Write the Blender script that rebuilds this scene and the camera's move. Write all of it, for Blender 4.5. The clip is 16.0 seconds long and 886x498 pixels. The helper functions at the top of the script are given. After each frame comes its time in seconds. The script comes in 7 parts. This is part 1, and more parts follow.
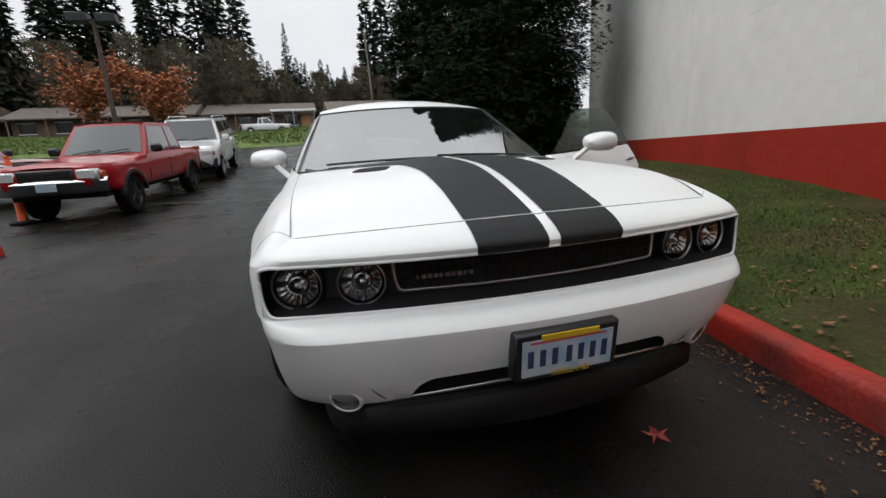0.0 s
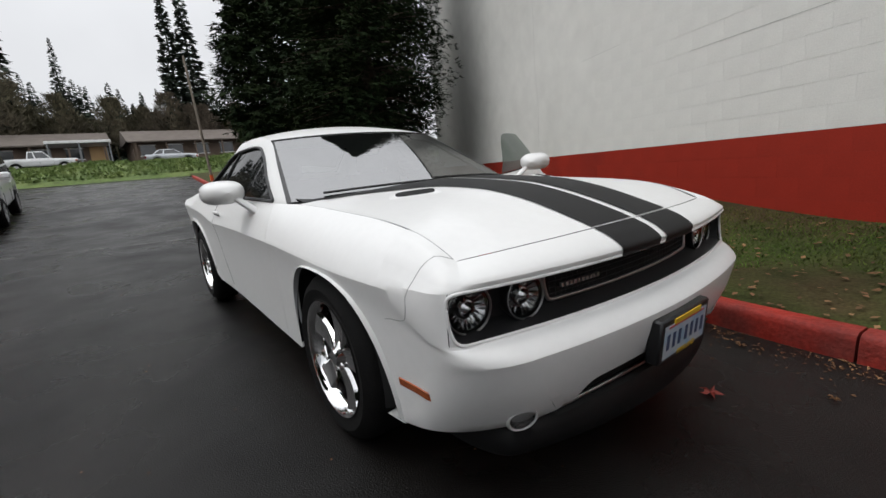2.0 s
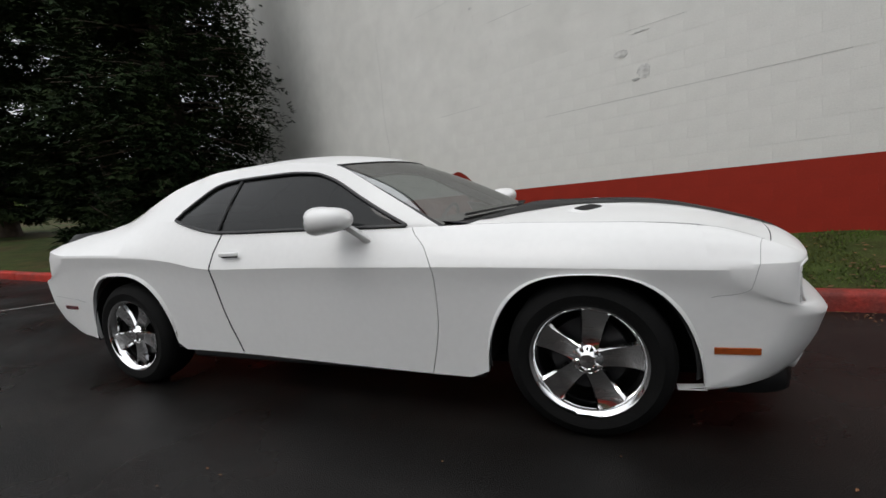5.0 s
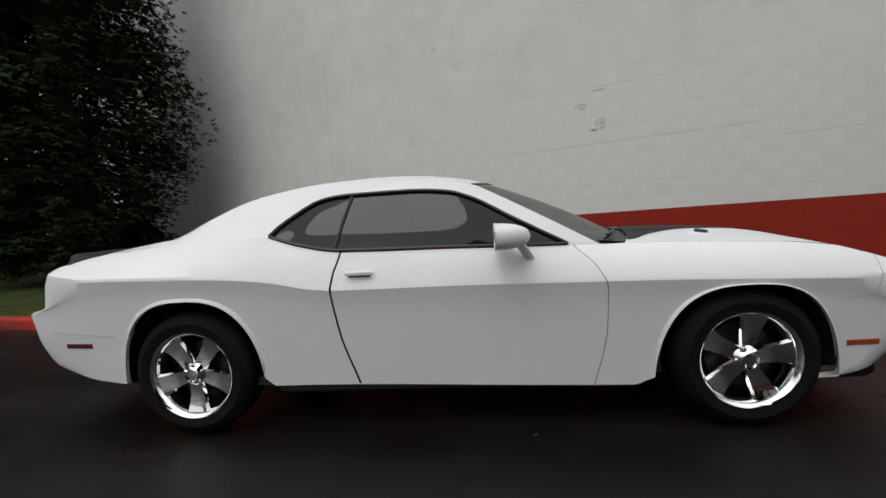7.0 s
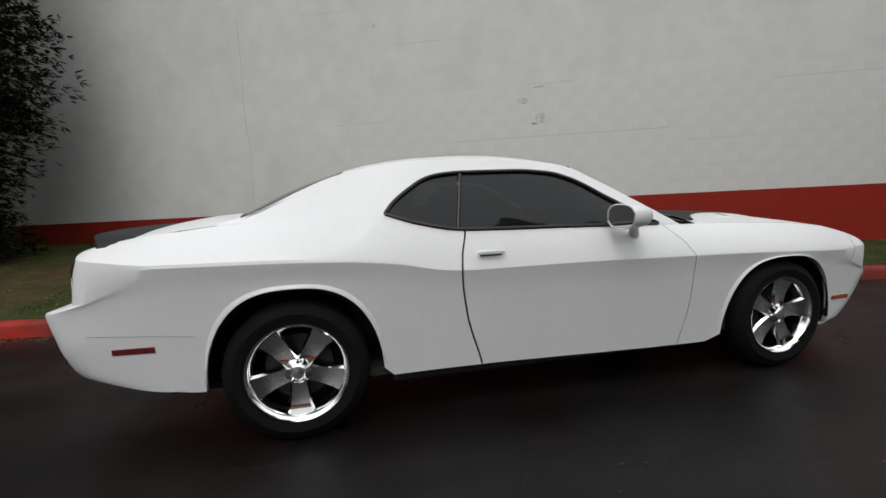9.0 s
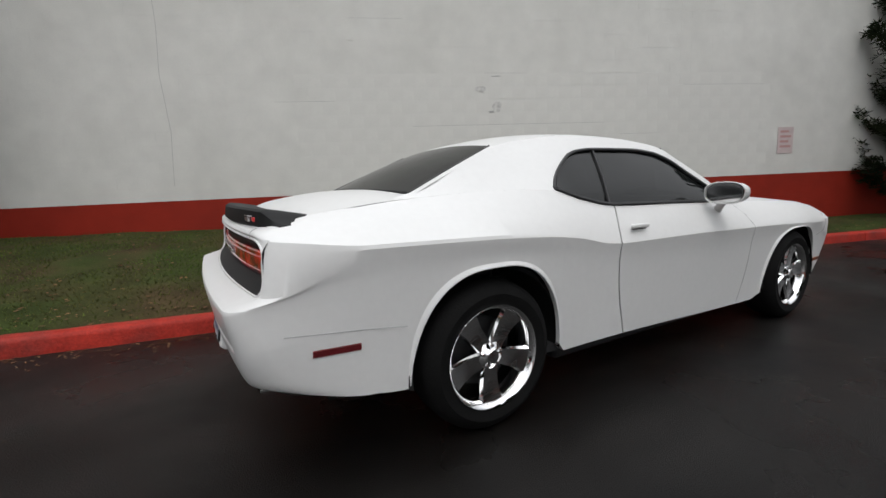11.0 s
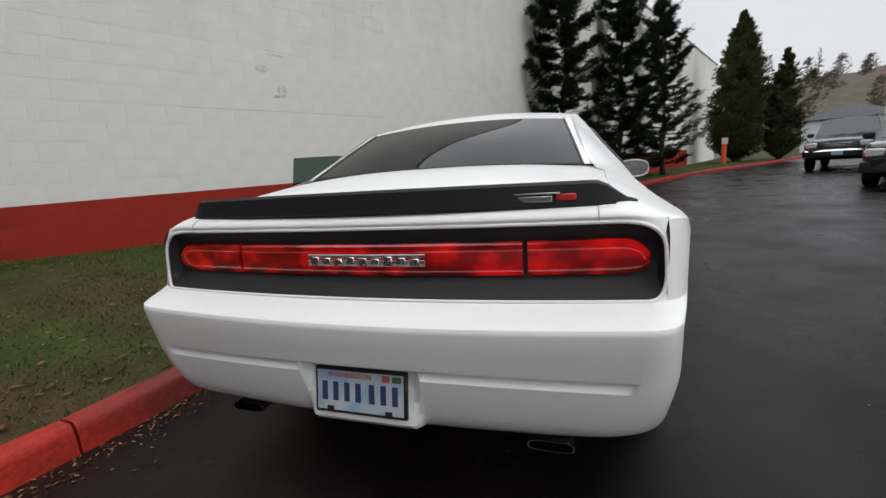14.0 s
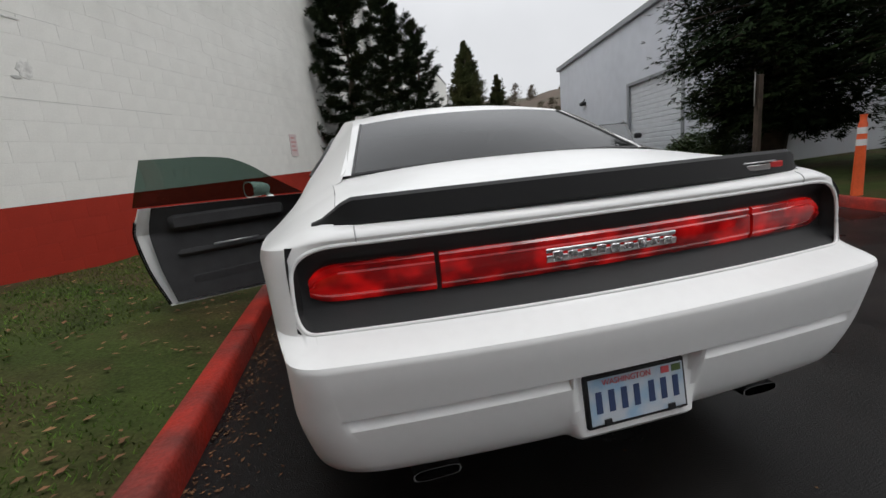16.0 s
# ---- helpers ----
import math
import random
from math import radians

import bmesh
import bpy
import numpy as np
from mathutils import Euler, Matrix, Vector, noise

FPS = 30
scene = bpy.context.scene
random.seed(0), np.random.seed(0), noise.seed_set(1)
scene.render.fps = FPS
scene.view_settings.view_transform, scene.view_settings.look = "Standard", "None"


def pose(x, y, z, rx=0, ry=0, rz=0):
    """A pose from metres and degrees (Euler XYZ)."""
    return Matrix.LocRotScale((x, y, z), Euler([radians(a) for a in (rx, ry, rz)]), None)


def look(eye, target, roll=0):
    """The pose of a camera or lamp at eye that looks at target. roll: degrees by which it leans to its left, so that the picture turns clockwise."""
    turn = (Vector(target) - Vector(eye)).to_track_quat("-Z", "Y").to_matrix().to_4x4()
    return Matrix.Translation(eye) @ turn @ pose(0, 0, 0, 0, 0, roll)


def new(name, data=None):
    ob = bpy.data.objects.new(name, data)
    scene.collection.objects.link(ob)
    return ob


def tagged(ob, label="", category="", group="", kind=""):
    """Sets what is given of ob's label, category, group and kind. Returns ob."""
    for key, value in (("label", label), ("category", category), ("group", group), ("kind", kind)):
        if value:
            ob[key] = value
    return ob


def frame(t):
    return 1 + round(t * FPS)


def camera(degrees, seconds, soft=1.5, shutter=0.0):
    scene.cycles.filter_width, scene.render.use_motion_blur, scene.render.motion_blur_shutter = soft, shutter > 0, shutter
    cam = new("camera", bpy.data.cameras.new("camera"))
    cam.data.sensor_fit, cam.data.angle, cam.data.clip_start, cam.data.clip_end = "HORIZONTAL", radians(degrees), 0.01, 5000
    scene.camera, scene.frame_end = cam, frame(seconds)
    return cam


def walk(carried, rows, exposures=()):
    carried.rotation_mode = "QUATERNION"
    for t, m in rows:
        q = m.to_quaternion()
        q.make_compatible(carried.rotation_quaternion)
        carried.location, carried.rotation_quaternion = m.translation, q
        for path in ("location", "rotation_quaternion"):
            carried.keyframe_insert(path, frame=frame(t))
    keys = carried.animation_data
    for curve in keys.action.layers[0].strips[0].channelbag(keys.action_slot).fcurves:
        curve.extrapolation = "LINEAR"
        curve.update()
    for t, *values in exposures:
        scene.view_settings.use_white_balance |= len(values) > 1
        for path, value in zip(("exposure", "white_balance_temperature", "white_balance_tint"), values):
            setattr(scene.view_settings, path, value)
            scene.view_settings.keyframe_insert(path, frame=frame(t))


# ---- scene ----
cam = camera(91.1, 16.0)
PATH = [
    (0, (3.506, -0.647, 1.062), (1.623, -0.151, 0.603), -3.2),
    (0.5, (3.414, -0.821, 1.041), (1.568, -0.222, 0.554), -4.5),
    (1, (3.307, -1.026, 1.074), (1.535, -0.238, 0.586), -5.9),
    (1.5, (3.215, -1.268, 1.089), (1.548, -0.263, 0.631), -6.0),
    (2, (3.11, -1.502, 1.098), (1.528, -0.342, 0.707), -5.2),
    (2.5, (2.92, -1.727, 1.1), (1.509, -0.371, 0.686), -6.0),
    (3, (2.712, -1.939, 1.115), (1.406, -0.482, 0.706), -4.9),
    (5.5, (1.287, -2.878, 1.124), (0.647, -0.998, 0.888), -4.3),
    (6, (0.926, -2.97, 1.15), (0.397, -1.053, 0.94), -2.7),
    (6.5, (0.554, -3.096, 1.175), (0.25, -1.127, 1.004), -4.5),
    (7, (0.199, -3.146, 1.143), (0.006, -1.16, 1.002), -3.5),
    (7.5, (-0.145, -3.145, 1.165), (-0.177, -1.153, 0.986), -2.2),
    (8, (-0.525, -3.165, 1.176), (-0.373, -1.179, 0.997), -3.7),
    (8.5, (-0.879, -3.128, 1.154), (-0.62, -1.154, 0.964), -3.2),
    (9, (-1.227, -3.055, 1.169), (-0.776, -1.121, 0.937), -2.1),
    (9.5, (-1.627, -2.969, 1.187), (-0.978, -1.09, 0.97), -3.1),
    (10, (-1.971, -2.814, 1.167), (-1.23, -0.973, 0.921), -2.8),
    (12.5, (-3.329, -1.629, 1.108), (-1.829, -0.34, 0.806), -3.1),
    (13, (-3.438, -1.294, 1.094), (-1.805, -0.183, 0.779), -4.2),
    (13.5, (-3.503, -0.956, 1.087), (-1.753, -0.055, 0.728), -3.0),
    (14, (-3.566, -0.627, 1.105), (-1.698, -0.003, 0.755), -3.7),
    (14.5, (-3.574, -0.291, 1.1), (-1.636, 0.034, 0.726), -4.4),
    (15, (-3.558, 0.036, 1.095), (-1.594, 0.131, 0.728), -3.5),
    (15.5, (-3.537, 0.373, 1.115), (-1.58, 0.224, 0.731), -3.1),
    (16, (-3.425, 0.689, 1.123), (-1.515, 0.248, 0.726), -5.5),
]
EXPOSURE = [(0, 0.06), (3, -0.03), (5.5, -0.17), (7, -0.27), (8.5, -0.22), (10, -0.16), (12.5, -0.03), (14.5, -0.02), (16, -0.06)]
walk(cam, [(t, look(eye, target, roll)) for t, eye, target, roll in PATH], EXPOSURE)

# ---- light: an overcast winter day ----
world = bpy.data.worlds.new("overcast")
scene.world = world
world.use_nodes = True
wn, wl = world.node_tree.nodes, world.node_tree.links
sky = wn.new("ShaderNodeTexSky")
sky.sky_type, sky.sun_disc = "NISHITA", False
sky.sun_elevation, sky.sun_rotation = radians(34), radians(200)
sky.air_density, sky.dust_density, sky.ozone_density = 1.0, 4.0, 1.0
hsv = wn.new("ShaderNodeHueSaturation")
hsv.inputs["Saturation"].default_value = 0.12
cloud_co = wn.new("ShaderNodeTexCoord")
cloud = wn.new("ShaderNodeTexNoise")
cloud.inputs["Scale"].default_value, cloud.inputs["Detail"].default_value = 2.2, 5.0
cloud_ramp = wn.new("ShaderNodeMapRange")
cloud_ramp.inputs["To Min"].default_value, cloud_ramp.inputs["To Max"].default_value = 0.78, 1.2
even = wn.new("ShaderNodeMix")
even.data_type = "RGBA"
even.inputs["Factor"].default_value = 0.85
# an overcast sky is brighter overhead than at the horizon
sep = wn.new("ShaderNodeSeparateXYZ")
lift = wn.new("ShaderNodeMapRange")
lift.interpolation_type = "SMOOTHSTEP"
lift.inputs["From Min"].default_value, lift.inputs["From Max"].default_value = 0.22, 0.72
lift.inputs["To Min"].default_value, lift.inputs["To Max"].default_value = 6.9, 13.9
grey = wn.new("ShaderNodeMix")
grey.data_type, grey.blend_type = "RGBA", "MULTIPLY"
grey.inputs["Factor"].default_value = 1.0
grey.inputs["A"].default_value = (0.97, 0.99, 1.03, 1)
mulc = wn.new("ShaderNodeMix")
mulc.data_type, mulc.blend_type = "RGBA", "MULTIPLY"
mulc.inputs["Factor"].default_value = 1.0
bg = wn["Background"]
wl.new(sky.outputs["Color"], hsv.inputs["Color"])
wl.new(hsv.outputs["Color"], even.inputs["A"])
wl.new(cloud_co.outputs["Generated"], cloud.inputs["Vector"])
wl.new(cloud_co.outputs["Generated"], sep.inputs["Vector"])
wl.new(sep.outputs["Z"], lift.inputs["Value"])
wl.new(lift.outputs["Result"], grey.inputs["B"])
wl.new(grey.outputs["Result"], even.inputs["B"])
wl.new(cloud.outputs["Fac"], cloud_ramp.inputs["Value"])
wl.new(even.outputs["Result"], mulc.inputs["A"])
wl.new(cloud_ramp.outputs["Result"], mulc.inputs["B"])
wl.new(mulc.outputs["Result"], bg.inputs["Color"])
bg.inputs["Strength"].default_value = 0.123

sun_data = bpy.data.lights.new("sun", "SUN")
sun_data.energy, sun_data.angle, sun_data.color = 0.6, radians(25), (1.0, 0.97, 0.93)
sun = new("sun", sun_data)
sun.matrix_world = look((0, 0, 30), (6, 14, 0))


# ---- mesh helpers ----
class M:
    """Gathers vertices and faces for one mesh."""

    def __init__(self):
        self.v, self.f, self.m = [], [], []

    def add(self, verts, faces, mi=0):
        n = len(self.v)
        self.v += [tuple(v) for v in verts]
        self.f += [tuple(i + n for i in f) for f in faces]
        self.m += [mi] * len(faces)
        return self

    def grid(self, rows, mi=0, closed=False, skip=None):
        nr, nc = len(rows), len(rows[0])
        faces = []
        for a in range(nr - 1):
            for b in range(nc if closed else nc - 1):
                if skip and skip(a, b):
                    continue
                c = (b + 1) % nc
                faces.append((a * nc + b, a * nc + c, (a + 1) * nc + c, (a + 1) * nc + b))
        return self.add([p for r in rows for p in r], faces, mi)

    def box(self, lo, hi, bevel=0.0, mi=0, mat=None):
        (x0, y0, z0), (x1, y1, z1) = lo, hi
        b = min(bevel, (x1 - x0) / 2.01, (y1 - y0) / 2.01, (z1 - z0) / 2.01)
        if b <= 0:
            vs = [(x, y, z) for z in (z0, z1) for y in (y0, y1) for x in (x0, x1)]
            fs = [(0, 2, 3, 1), (4, 5, 7, 6), (0, 1, 5, 4), (2, 6, 7, 3), (0, 4, 6, 2), (1, 3, 7, 5)]
        else:
            vs, fs, idx = [], [], {}
            for sx in (0, 1):
                for sy in (0, 1):
                    for sz in (0, 1):
                        c = (x1 if sx else x0, y1 if sy else y0, z1 if sz else z0)
                        d = (-b if sx else b, -b if sy else b, -b if sz else b)
                        for ax in range(3):
                            p = [c[k] + (0 if k == ax else d[k]) for k in range(3)]
                            idx[sx, sy, sz, ax] = len(vs)
                            vs.append(tuple(p))
            def q(*ks):
                fs.append(tuple(idx[k] for k in ks))
            for s in (0, 1):
                q((s, 0, 0, 0), (s, 1, 0, 0), (s, 1, 1, 0), (s, 0, 1, 0))
                q((0, s, 0, 1), (1, s, 0, 1), (1, s, 1, 1), (0, s, 1, 1))
                q((0, 0, s, 2), (1, 0, s, 2), (1, 1, s, 2), (0, 1, s, 2))
            for a in (0, 1):
                for c in (0, 1):
                    q((a, c, 0, 0), (a, c, 1, 0), (a, c, 1, 1), (a, c, 0, 1))
                    q((a, 0, c, 0), (a, 1, c, 0), (a, 1, c, 2), (a, 0, c, 2))
                    q((0, a, c, 1), (1, a, c, 1), (1, a, c, 2), (0, a, c, 2))
            for a in (0, 1):
                for c in (0, 1):
                    for d in (0, 1):
                        q((a, c, d, 0), (a, c, d, 1), (a, c, d, 2))
        if mat is not None:
            vs = [tuple(mat @ Vector(v)) for v in vs]
        return self.add(vs, fs, mi)

    def tube(self, pts, r, n=8, mi=0, cap=True, closed=False, flat=1.0):
        pts = [Vector(p) for p in pts]
        rs = r if isinstance(r, (list, tuple)) else [r] * len(pts)
        rows = []
        up = Vector((0.013, 0.017, 1.0))
        for i, p in enumerate(pts):
            if closed:
                t = pts[(i + 1) % len(pts)] - pts[i - 1]
            else:
                t = pts[min(i + 1, len(pts) - 1)] - pts[max(i - 1, 0)]
            t.normalize()
            a = t.cross(up)
            if a.length < 1e-3:
                a = t.cross(Vector((1, 0, 0)))
            a.normalize()
            b = t.cross(a)
            rows.append([tuple(p + (a * math.cos(2 * math.pi * k / n) + b * math.sin(2 * math.pi * k / n) * flat) * rs[i]) for k in range(n)])
        if closed:
            rows.append(rows[0])
        self.grid(rows, mi, closed=True)
        if cap and not closed:
            base = len(self.v) - len(rows) * n
            self.f.append(tuple(base + k for k in range(n)))
            self.f.append(tuple(base + (len(rows) - 1) * n + n - 1 - k for k in range(n)))
            self.m += [mi, mi]
        return self

    def revolve(self, prof, n=32, mi=0, mat=None, arc=None):
        """prof: (radius, axial) pairs, about the local y axis."""
        rows = []
        a0, a1 = arc or (0, 2 * math.pi)
        for k in range(n + (1 if arc else 0)):
            a = a0 + (a1 - a0) * k / n
            rows.append([(r * math.cos(a), h, r * math.sin(a)) for r, h in prof])
        if not arc:
            rows.append(rows[0])
        if mat is not None:
            rows = [[tuple(mat @ Vector(p)) for p in r] for r in rows]
        return self.grid(rows, mi)

    def poly(self, pts, mi=0):
        return self.add(pts, [tuple(range(len(pts)))], mi)

    def prism(self, outline, y0, y1, mi=0, mat=None):
        """A side-view outline of (x, z) pairs given thickness along y."""
        n = len(outline)
        vs = [(x, y0, z) for x, z in outline] + [(x, y1, z) for x, z in outline]
        fs = [tuple(range(n)), tuple(range(2 * n - 1, n - 1, -1))]
        fs += [(i, i + n, (i + 1) % n + n, (i + 1) % n) for i in range(n)]
        if mat is not None:
            vs = [tuple(mat @ Vector(v)) for v in vs]
        return self.add(vs, fs, mi)

    def moved(self, mat):
        self.v = [tuple(mat @ Vector(v)) for v in self.v]
        return self

    def mesh(self, name, smooth=True, angle=None):
        me = bpy.data.meshes.new(name)
        me.from_pydata(self.v, [], self.f)
        me.polygons.foreach_set("material_index", self.m)
        bm = bmesh.new()
        bm.from_mesh(me)
        if len(bm.verts) < 400000:
            bmesh.ops.remove_doubles(bm, verts=bm.verts, dist=0.0004)
            bmesh.ops.recalc_face_normals(bm, faces=bm.faces)
        lim = radians(angle if angle else 40)
        for f in bm.faces:
            f.smooth = smooth
        if smooth:
            for e in bm.edges:
                if len(e.link_faces) == 2 and e.calc_face_angle(0) > lim:
                    e.smooth = False
        bm.to_mesh(me)
        bm.free()
        me.update()
        return me


def thing(name, label, category, at=None, group="", kind="", m=None, mats=None, smooth=True, angle=None):
    """A top-level thing: an Empty, or a mesh where m is given."""
    ob = new(name, m.mesh(name, smooth, angle) if m else None)
    if m:
        for x in mats if isinstance(mats, (list, tuple)) else [mats]:
            ob.data.materials.append(x)
    if at is not None:
        ob.matrix_world = at
    return tagged(ob, label, category, group, kind)


def part(name, m, material, parent, label="", smooth=True, angle=None):
    """One mesh under a thing or a part, in the parent's own axes."""
    ob = new(name, m.mesh(name, smooth, angle) if isinstance(m, M) else m)
    if isinstance(m, M):
        for x in material if isinstance(material, (list, tuple)) else [material]:
            ob.data.materials.append(x)
    ob.parent = parent
    return tagged(ob, label)


def facing(ob, outward):
    """Turns a pane's normals outward."""
    total = sum((p.normal * p.area for p in ob.data.polygons), Vector())
    if total.dot(Vector(outward)) < 0:
        ob.data.flip_normals()
    return ob


def cub(*keys):
    """A smooth curve through (x, value) keys that does not overshoot."""
    ks = sorted(keys)
    xs, ys = np.array([k[0] for k in ks], float), np.array([k[1] for k in ks], float)
    h, d = np.diff(xs), np.diff(ys) / np.diff(xs)
    g = np.zeros(len(xs))
    g[0], g[-1] = d[0], d[-1]
    for i in range(1, len(xs) - 1):
        if d[i - 1] * d[i] > 0:
            w1, w2 = 2 * h[i] + h[i - 1], h[i] + 2 * h[i - 1]
            g[i] = (w1 + w2) / (w1 / d[i - 1] + w2 / d[i])

    def at(x):
        x = min(max(x, xs[0]), xs[-1])
        i = min(int(np.searchsorted(xs, x, side="right")) - 1, len(xs) - 2)
        t = (x - xs[i]) / h[i]
        return float((1 + 2 * t) * (1 - t) ** 2 * ys[i] + t * (1 - t) ** 2 * h[i] * g[i] + t * t * (3 - 2 * t) * ys[i + 1] + t * t * (t - 1) * h[i] * g[i + 1])

    return at


def sm(a, b, x):
    t = min(max((x - a) / (b - a), 0.0), 1.0)
    return t * t * (3 - 2 * t)


def lerp(a, b, t):
    return a + (b - a) * t


# ---- materials ----
def mat(name, base, rough=0.5, metal=0.0, spec=0.5, vary=0.0, scale=4.0, fine=0.0, fscale=80.0, bump=0.0, bscale=60.0, coat=0.0, tint=None, tintscale=1.0, tintamt=0.5, random_vary=0.0, rvar=0.0):
    m = bpy.data.materials.new(name)
    m.use_nodes = True
    nt = m.node_tree
    n, l = nt.nodes, nt.links
    b = n["Principled BSDF"]
    b.inputs["Base Color"].default_value = (*base, 1)
    b.inputs["Roughness"].default_value, b.inputs["Metallic"].default_value = rough, metal
    b.inputs["Specular IOR Level"].default_value = spec
    b.inputs["Coat Weight"].default_value = coat
    b.inputs["Coat Roughness"].default_value = 0.04
    co = n.new("ShaderNodeTexCoord")
    out = None

    def noise_node(sc, det=4.0):
        t = n.new("ShaderNodeTexNoise")
        t.inputs["Scale"].default_value, t.inputs["Detail"].default_value = sc, det
        l.new(co.outputs["Object"], t.inputs["Vector"])
        return t

    def rgb():
        r = n.new("ShaderNodeRGB")
        r.outputs[0].default_value = (*base, 1)
        return r.outputs[0]

    if tint:
        out = out or rgb()
        t = noise_node(tintscale, 6)
        mr = n.new("ShaderNodeMapRange")
        mr.inputs["From Min"].default_value, mr.inputs["From Max"].default_value = 0.42, 0.66
        mr.inputs["To Max"].default_value = tintamt
        l.new(t.outputs["Fac"], mr.inputs["Value"])
        mx = n.new("ShaderNodeMix")
        mx.data_type = "RGBA"
        mx.inputs["B"].default_value = (*tint, 1)
        l.new(mr.outputs["Result"], mx.inputs["Factor"])
        l.new(out, mx.inputs["A"])
        out = mx.outputs["Result"]
    for amount, sc in ((vary, scale), (fine, fscale)):
        if amount:
            out = out or rgb()
            t = noise_node(sc)
            mr = n.new("ShaderNodeMapRange")
            mr.inputs["From Min"].default_value, mr.inputs["From Max"].default_value = 0.25, 0.75
            mr.inputs["To Min"].default_value, mr.inputs["To Max"].default_value = 1 - amount, 1 + amount
            l.new(t.outputs["Fac"], mr.inputs["Value"])
            mx = n.new("ShaderNodeMix")
            mx.data_type, mx.blend_type = "RGBA", "MULTIPLY"
            mx.inputs["Factor"].default_value = 1.0
            l.new(out, mx.inputs["A"])
            l.new(mr.outputs["Result"], mx.inputs["B"])
            out = mx.outputs["Result"]
    if random_vary:
        out = out or rgb()
        g = n.new("ShaderNodeNewGeometry")
        mr = n.new("ShaderNodeMapRange")
        mr.inputs["To Min"].default_value, mr.inputs["To Max"].default_value = 1 - random_vary, 1 + random_vary
        l.new(g.outputs["Random Per Island"], mr.inputs["Value"])
        mx = n.new("ShaderNodeMix")
        mx.data_type, mx.blend_type = "RGBA", "MULTIPLY"
        mx.inputs["Factor"].default_value = 1.0
        l.new(out, mx.inputs["A"])
        l.new(mr.outputs["Result"], mx.inputs["B"])
        out = mx.outputs["Result"]
    if out:
        l.new(out, b.inputs["Base Color"])
    if rvar:
        t = noise_node(scale * 0.7, 5)
        mr = n.new("ShaderNodeMapRange")
        mr.inputs["From Min"].default_value, mr.inputs["From Max"].default_value = 0.3, 0.7
        mr.inputs["To Min"].default_value, mr.inputs["To Max"].default_value = rough - rvar, rough + rvar
        l.new(t.outputs["Fac"], mr.inputs["Value"])
        l.new(mr.outputs["Result"], b.inputs["Roughness"])
    if bump:
        t = noise_node(bscale, 5)
        bp = n.new("ShaderNodeBump")
        bp.inputs["Strength"].default_value, bp.inputs["Distance"].default_value = min(bump, 1.0), 0.01
        l.new(t.outputs["Fac"], bp.inputs["Height"])
        l.new(bp.outputs["Normal"], b.inputs["Normal"])
    return m


def glass(name, tint, rough=0.0, alpha=0.5, film=0.0):
    """Thin tinted pane: a clear coat over a see-through tint."""
    m = bpy.data.materials.new(name)
    m.use_nodes = True
    n, l = m.node_tree.nodes, m.node_tree.links
    n.remove(n["Principled BSDF"])
    tr, gl, mx, fr = n.new("ShaderNodeBsdfTransparent"), n.new("ShaderNodeBsdfGlossy"), n.new("ShaderNodeMixShader"), n.new("ShaderNodeFresnel")
    tr.inputs["Color"].default_value = (*tint, 1)
    gl.inputs["Roughness"].default_value = rough
    fr.inputs["IOR"].default_value = alpha
    l.new(fr.outputs["Fac"], mx.inputs["Fac"])
    df, fm = n.new("ShaderNodeBsdfDiffuse"), n.new("ShaderNodeMixShader")
    df.inputs["Color"].default_value = (0.012, 0.013, 0.013, 1)
    fm.inputs["Fac"].default_value = film
    l.new(tr.outputs["BSDF"], fm.inputs[1])
    l.new(df.outputs["BSDF"], fm.inputs[2])
    l.new(fm.outputs["Shader"], mx.inputs[1])
    l.new(gl.outputs["BSDF"], mx.inputs[2])
    l.new(mx.outputs["Shader"], n["Material Output"].inputs["Surface"])
    return m


WHITE_PAINT = mat("white_car_paint", (0.79, 0.79, 0.78), 0.42, spec=0.35, coat=0.3, vary=0.02, scale=2.0, fine=0.015, fscale=30)
MATTE_BLACK = mat("matte_black_vinyl", (0.010, 0.010, 0.0105), 0.6, spec=0.3, vary=0.15, scale=3)
BLACK_PLASTIC = mat("black_plastic", (0.014, 0.014, 0.015), 0.42, vary=0.2, scale=6, bump=0.1, bscale=300)
GREY_PLASTIC = mat("weathered_grey_plastic", (0.014, 0.014, 0.0145), 0.6, spec=0.35, vary=0.2, scale=5, bump=0.15, bscale=400)
SEAM = mat("fine_seam", (0.36, 0.36, 0.36), 0.7)
GAP = mat("panel_gap", (0.006, 0.006, 0.006), 0.9)
RUBBER = mat("tyre_rubber", (0.006, 0.006, 0.006), 0.8, spec=0.15, vary=0.25, scale=8, bump=0.25, bscale=90)
CHROME = mat("polished_chrome", (0.86, 0.86, 0.86), 0.06, metal=1.0, vary=0.03, scale=6)
STEEL = mat("dull_steel", (0.42, 0.42, 0.42), 0.35, metal=1.0, vary=0.15, scale=12)
DARK_METAL = mat("dark_metal", (0.03, 0.03, 0.032), 0.5, metal=0.6, vary=0.2, scale=9)
TINT_GLASS = glass("tinted_glass", (0.20, 0.24, 0.23), alpha=1.42, film=0.93)
WIND_GLASS = glass("windscreen_glass", (0.34, 0.44, 0.41), alpha=4.6, film=0.55)
CLEAR_LENS = glass("clear_lens", (0.92, 0.93, 0.93), alpha=1.5)
DOOR_GLASS = glass("green_door_glass", (0.13, 0.19, 0.165), alpha=1.5)
RED_LENS = mat("red_lens", (0.27, 0.004, 0.005), 0.12, coat=1.0, vary=0.25, scale=9)
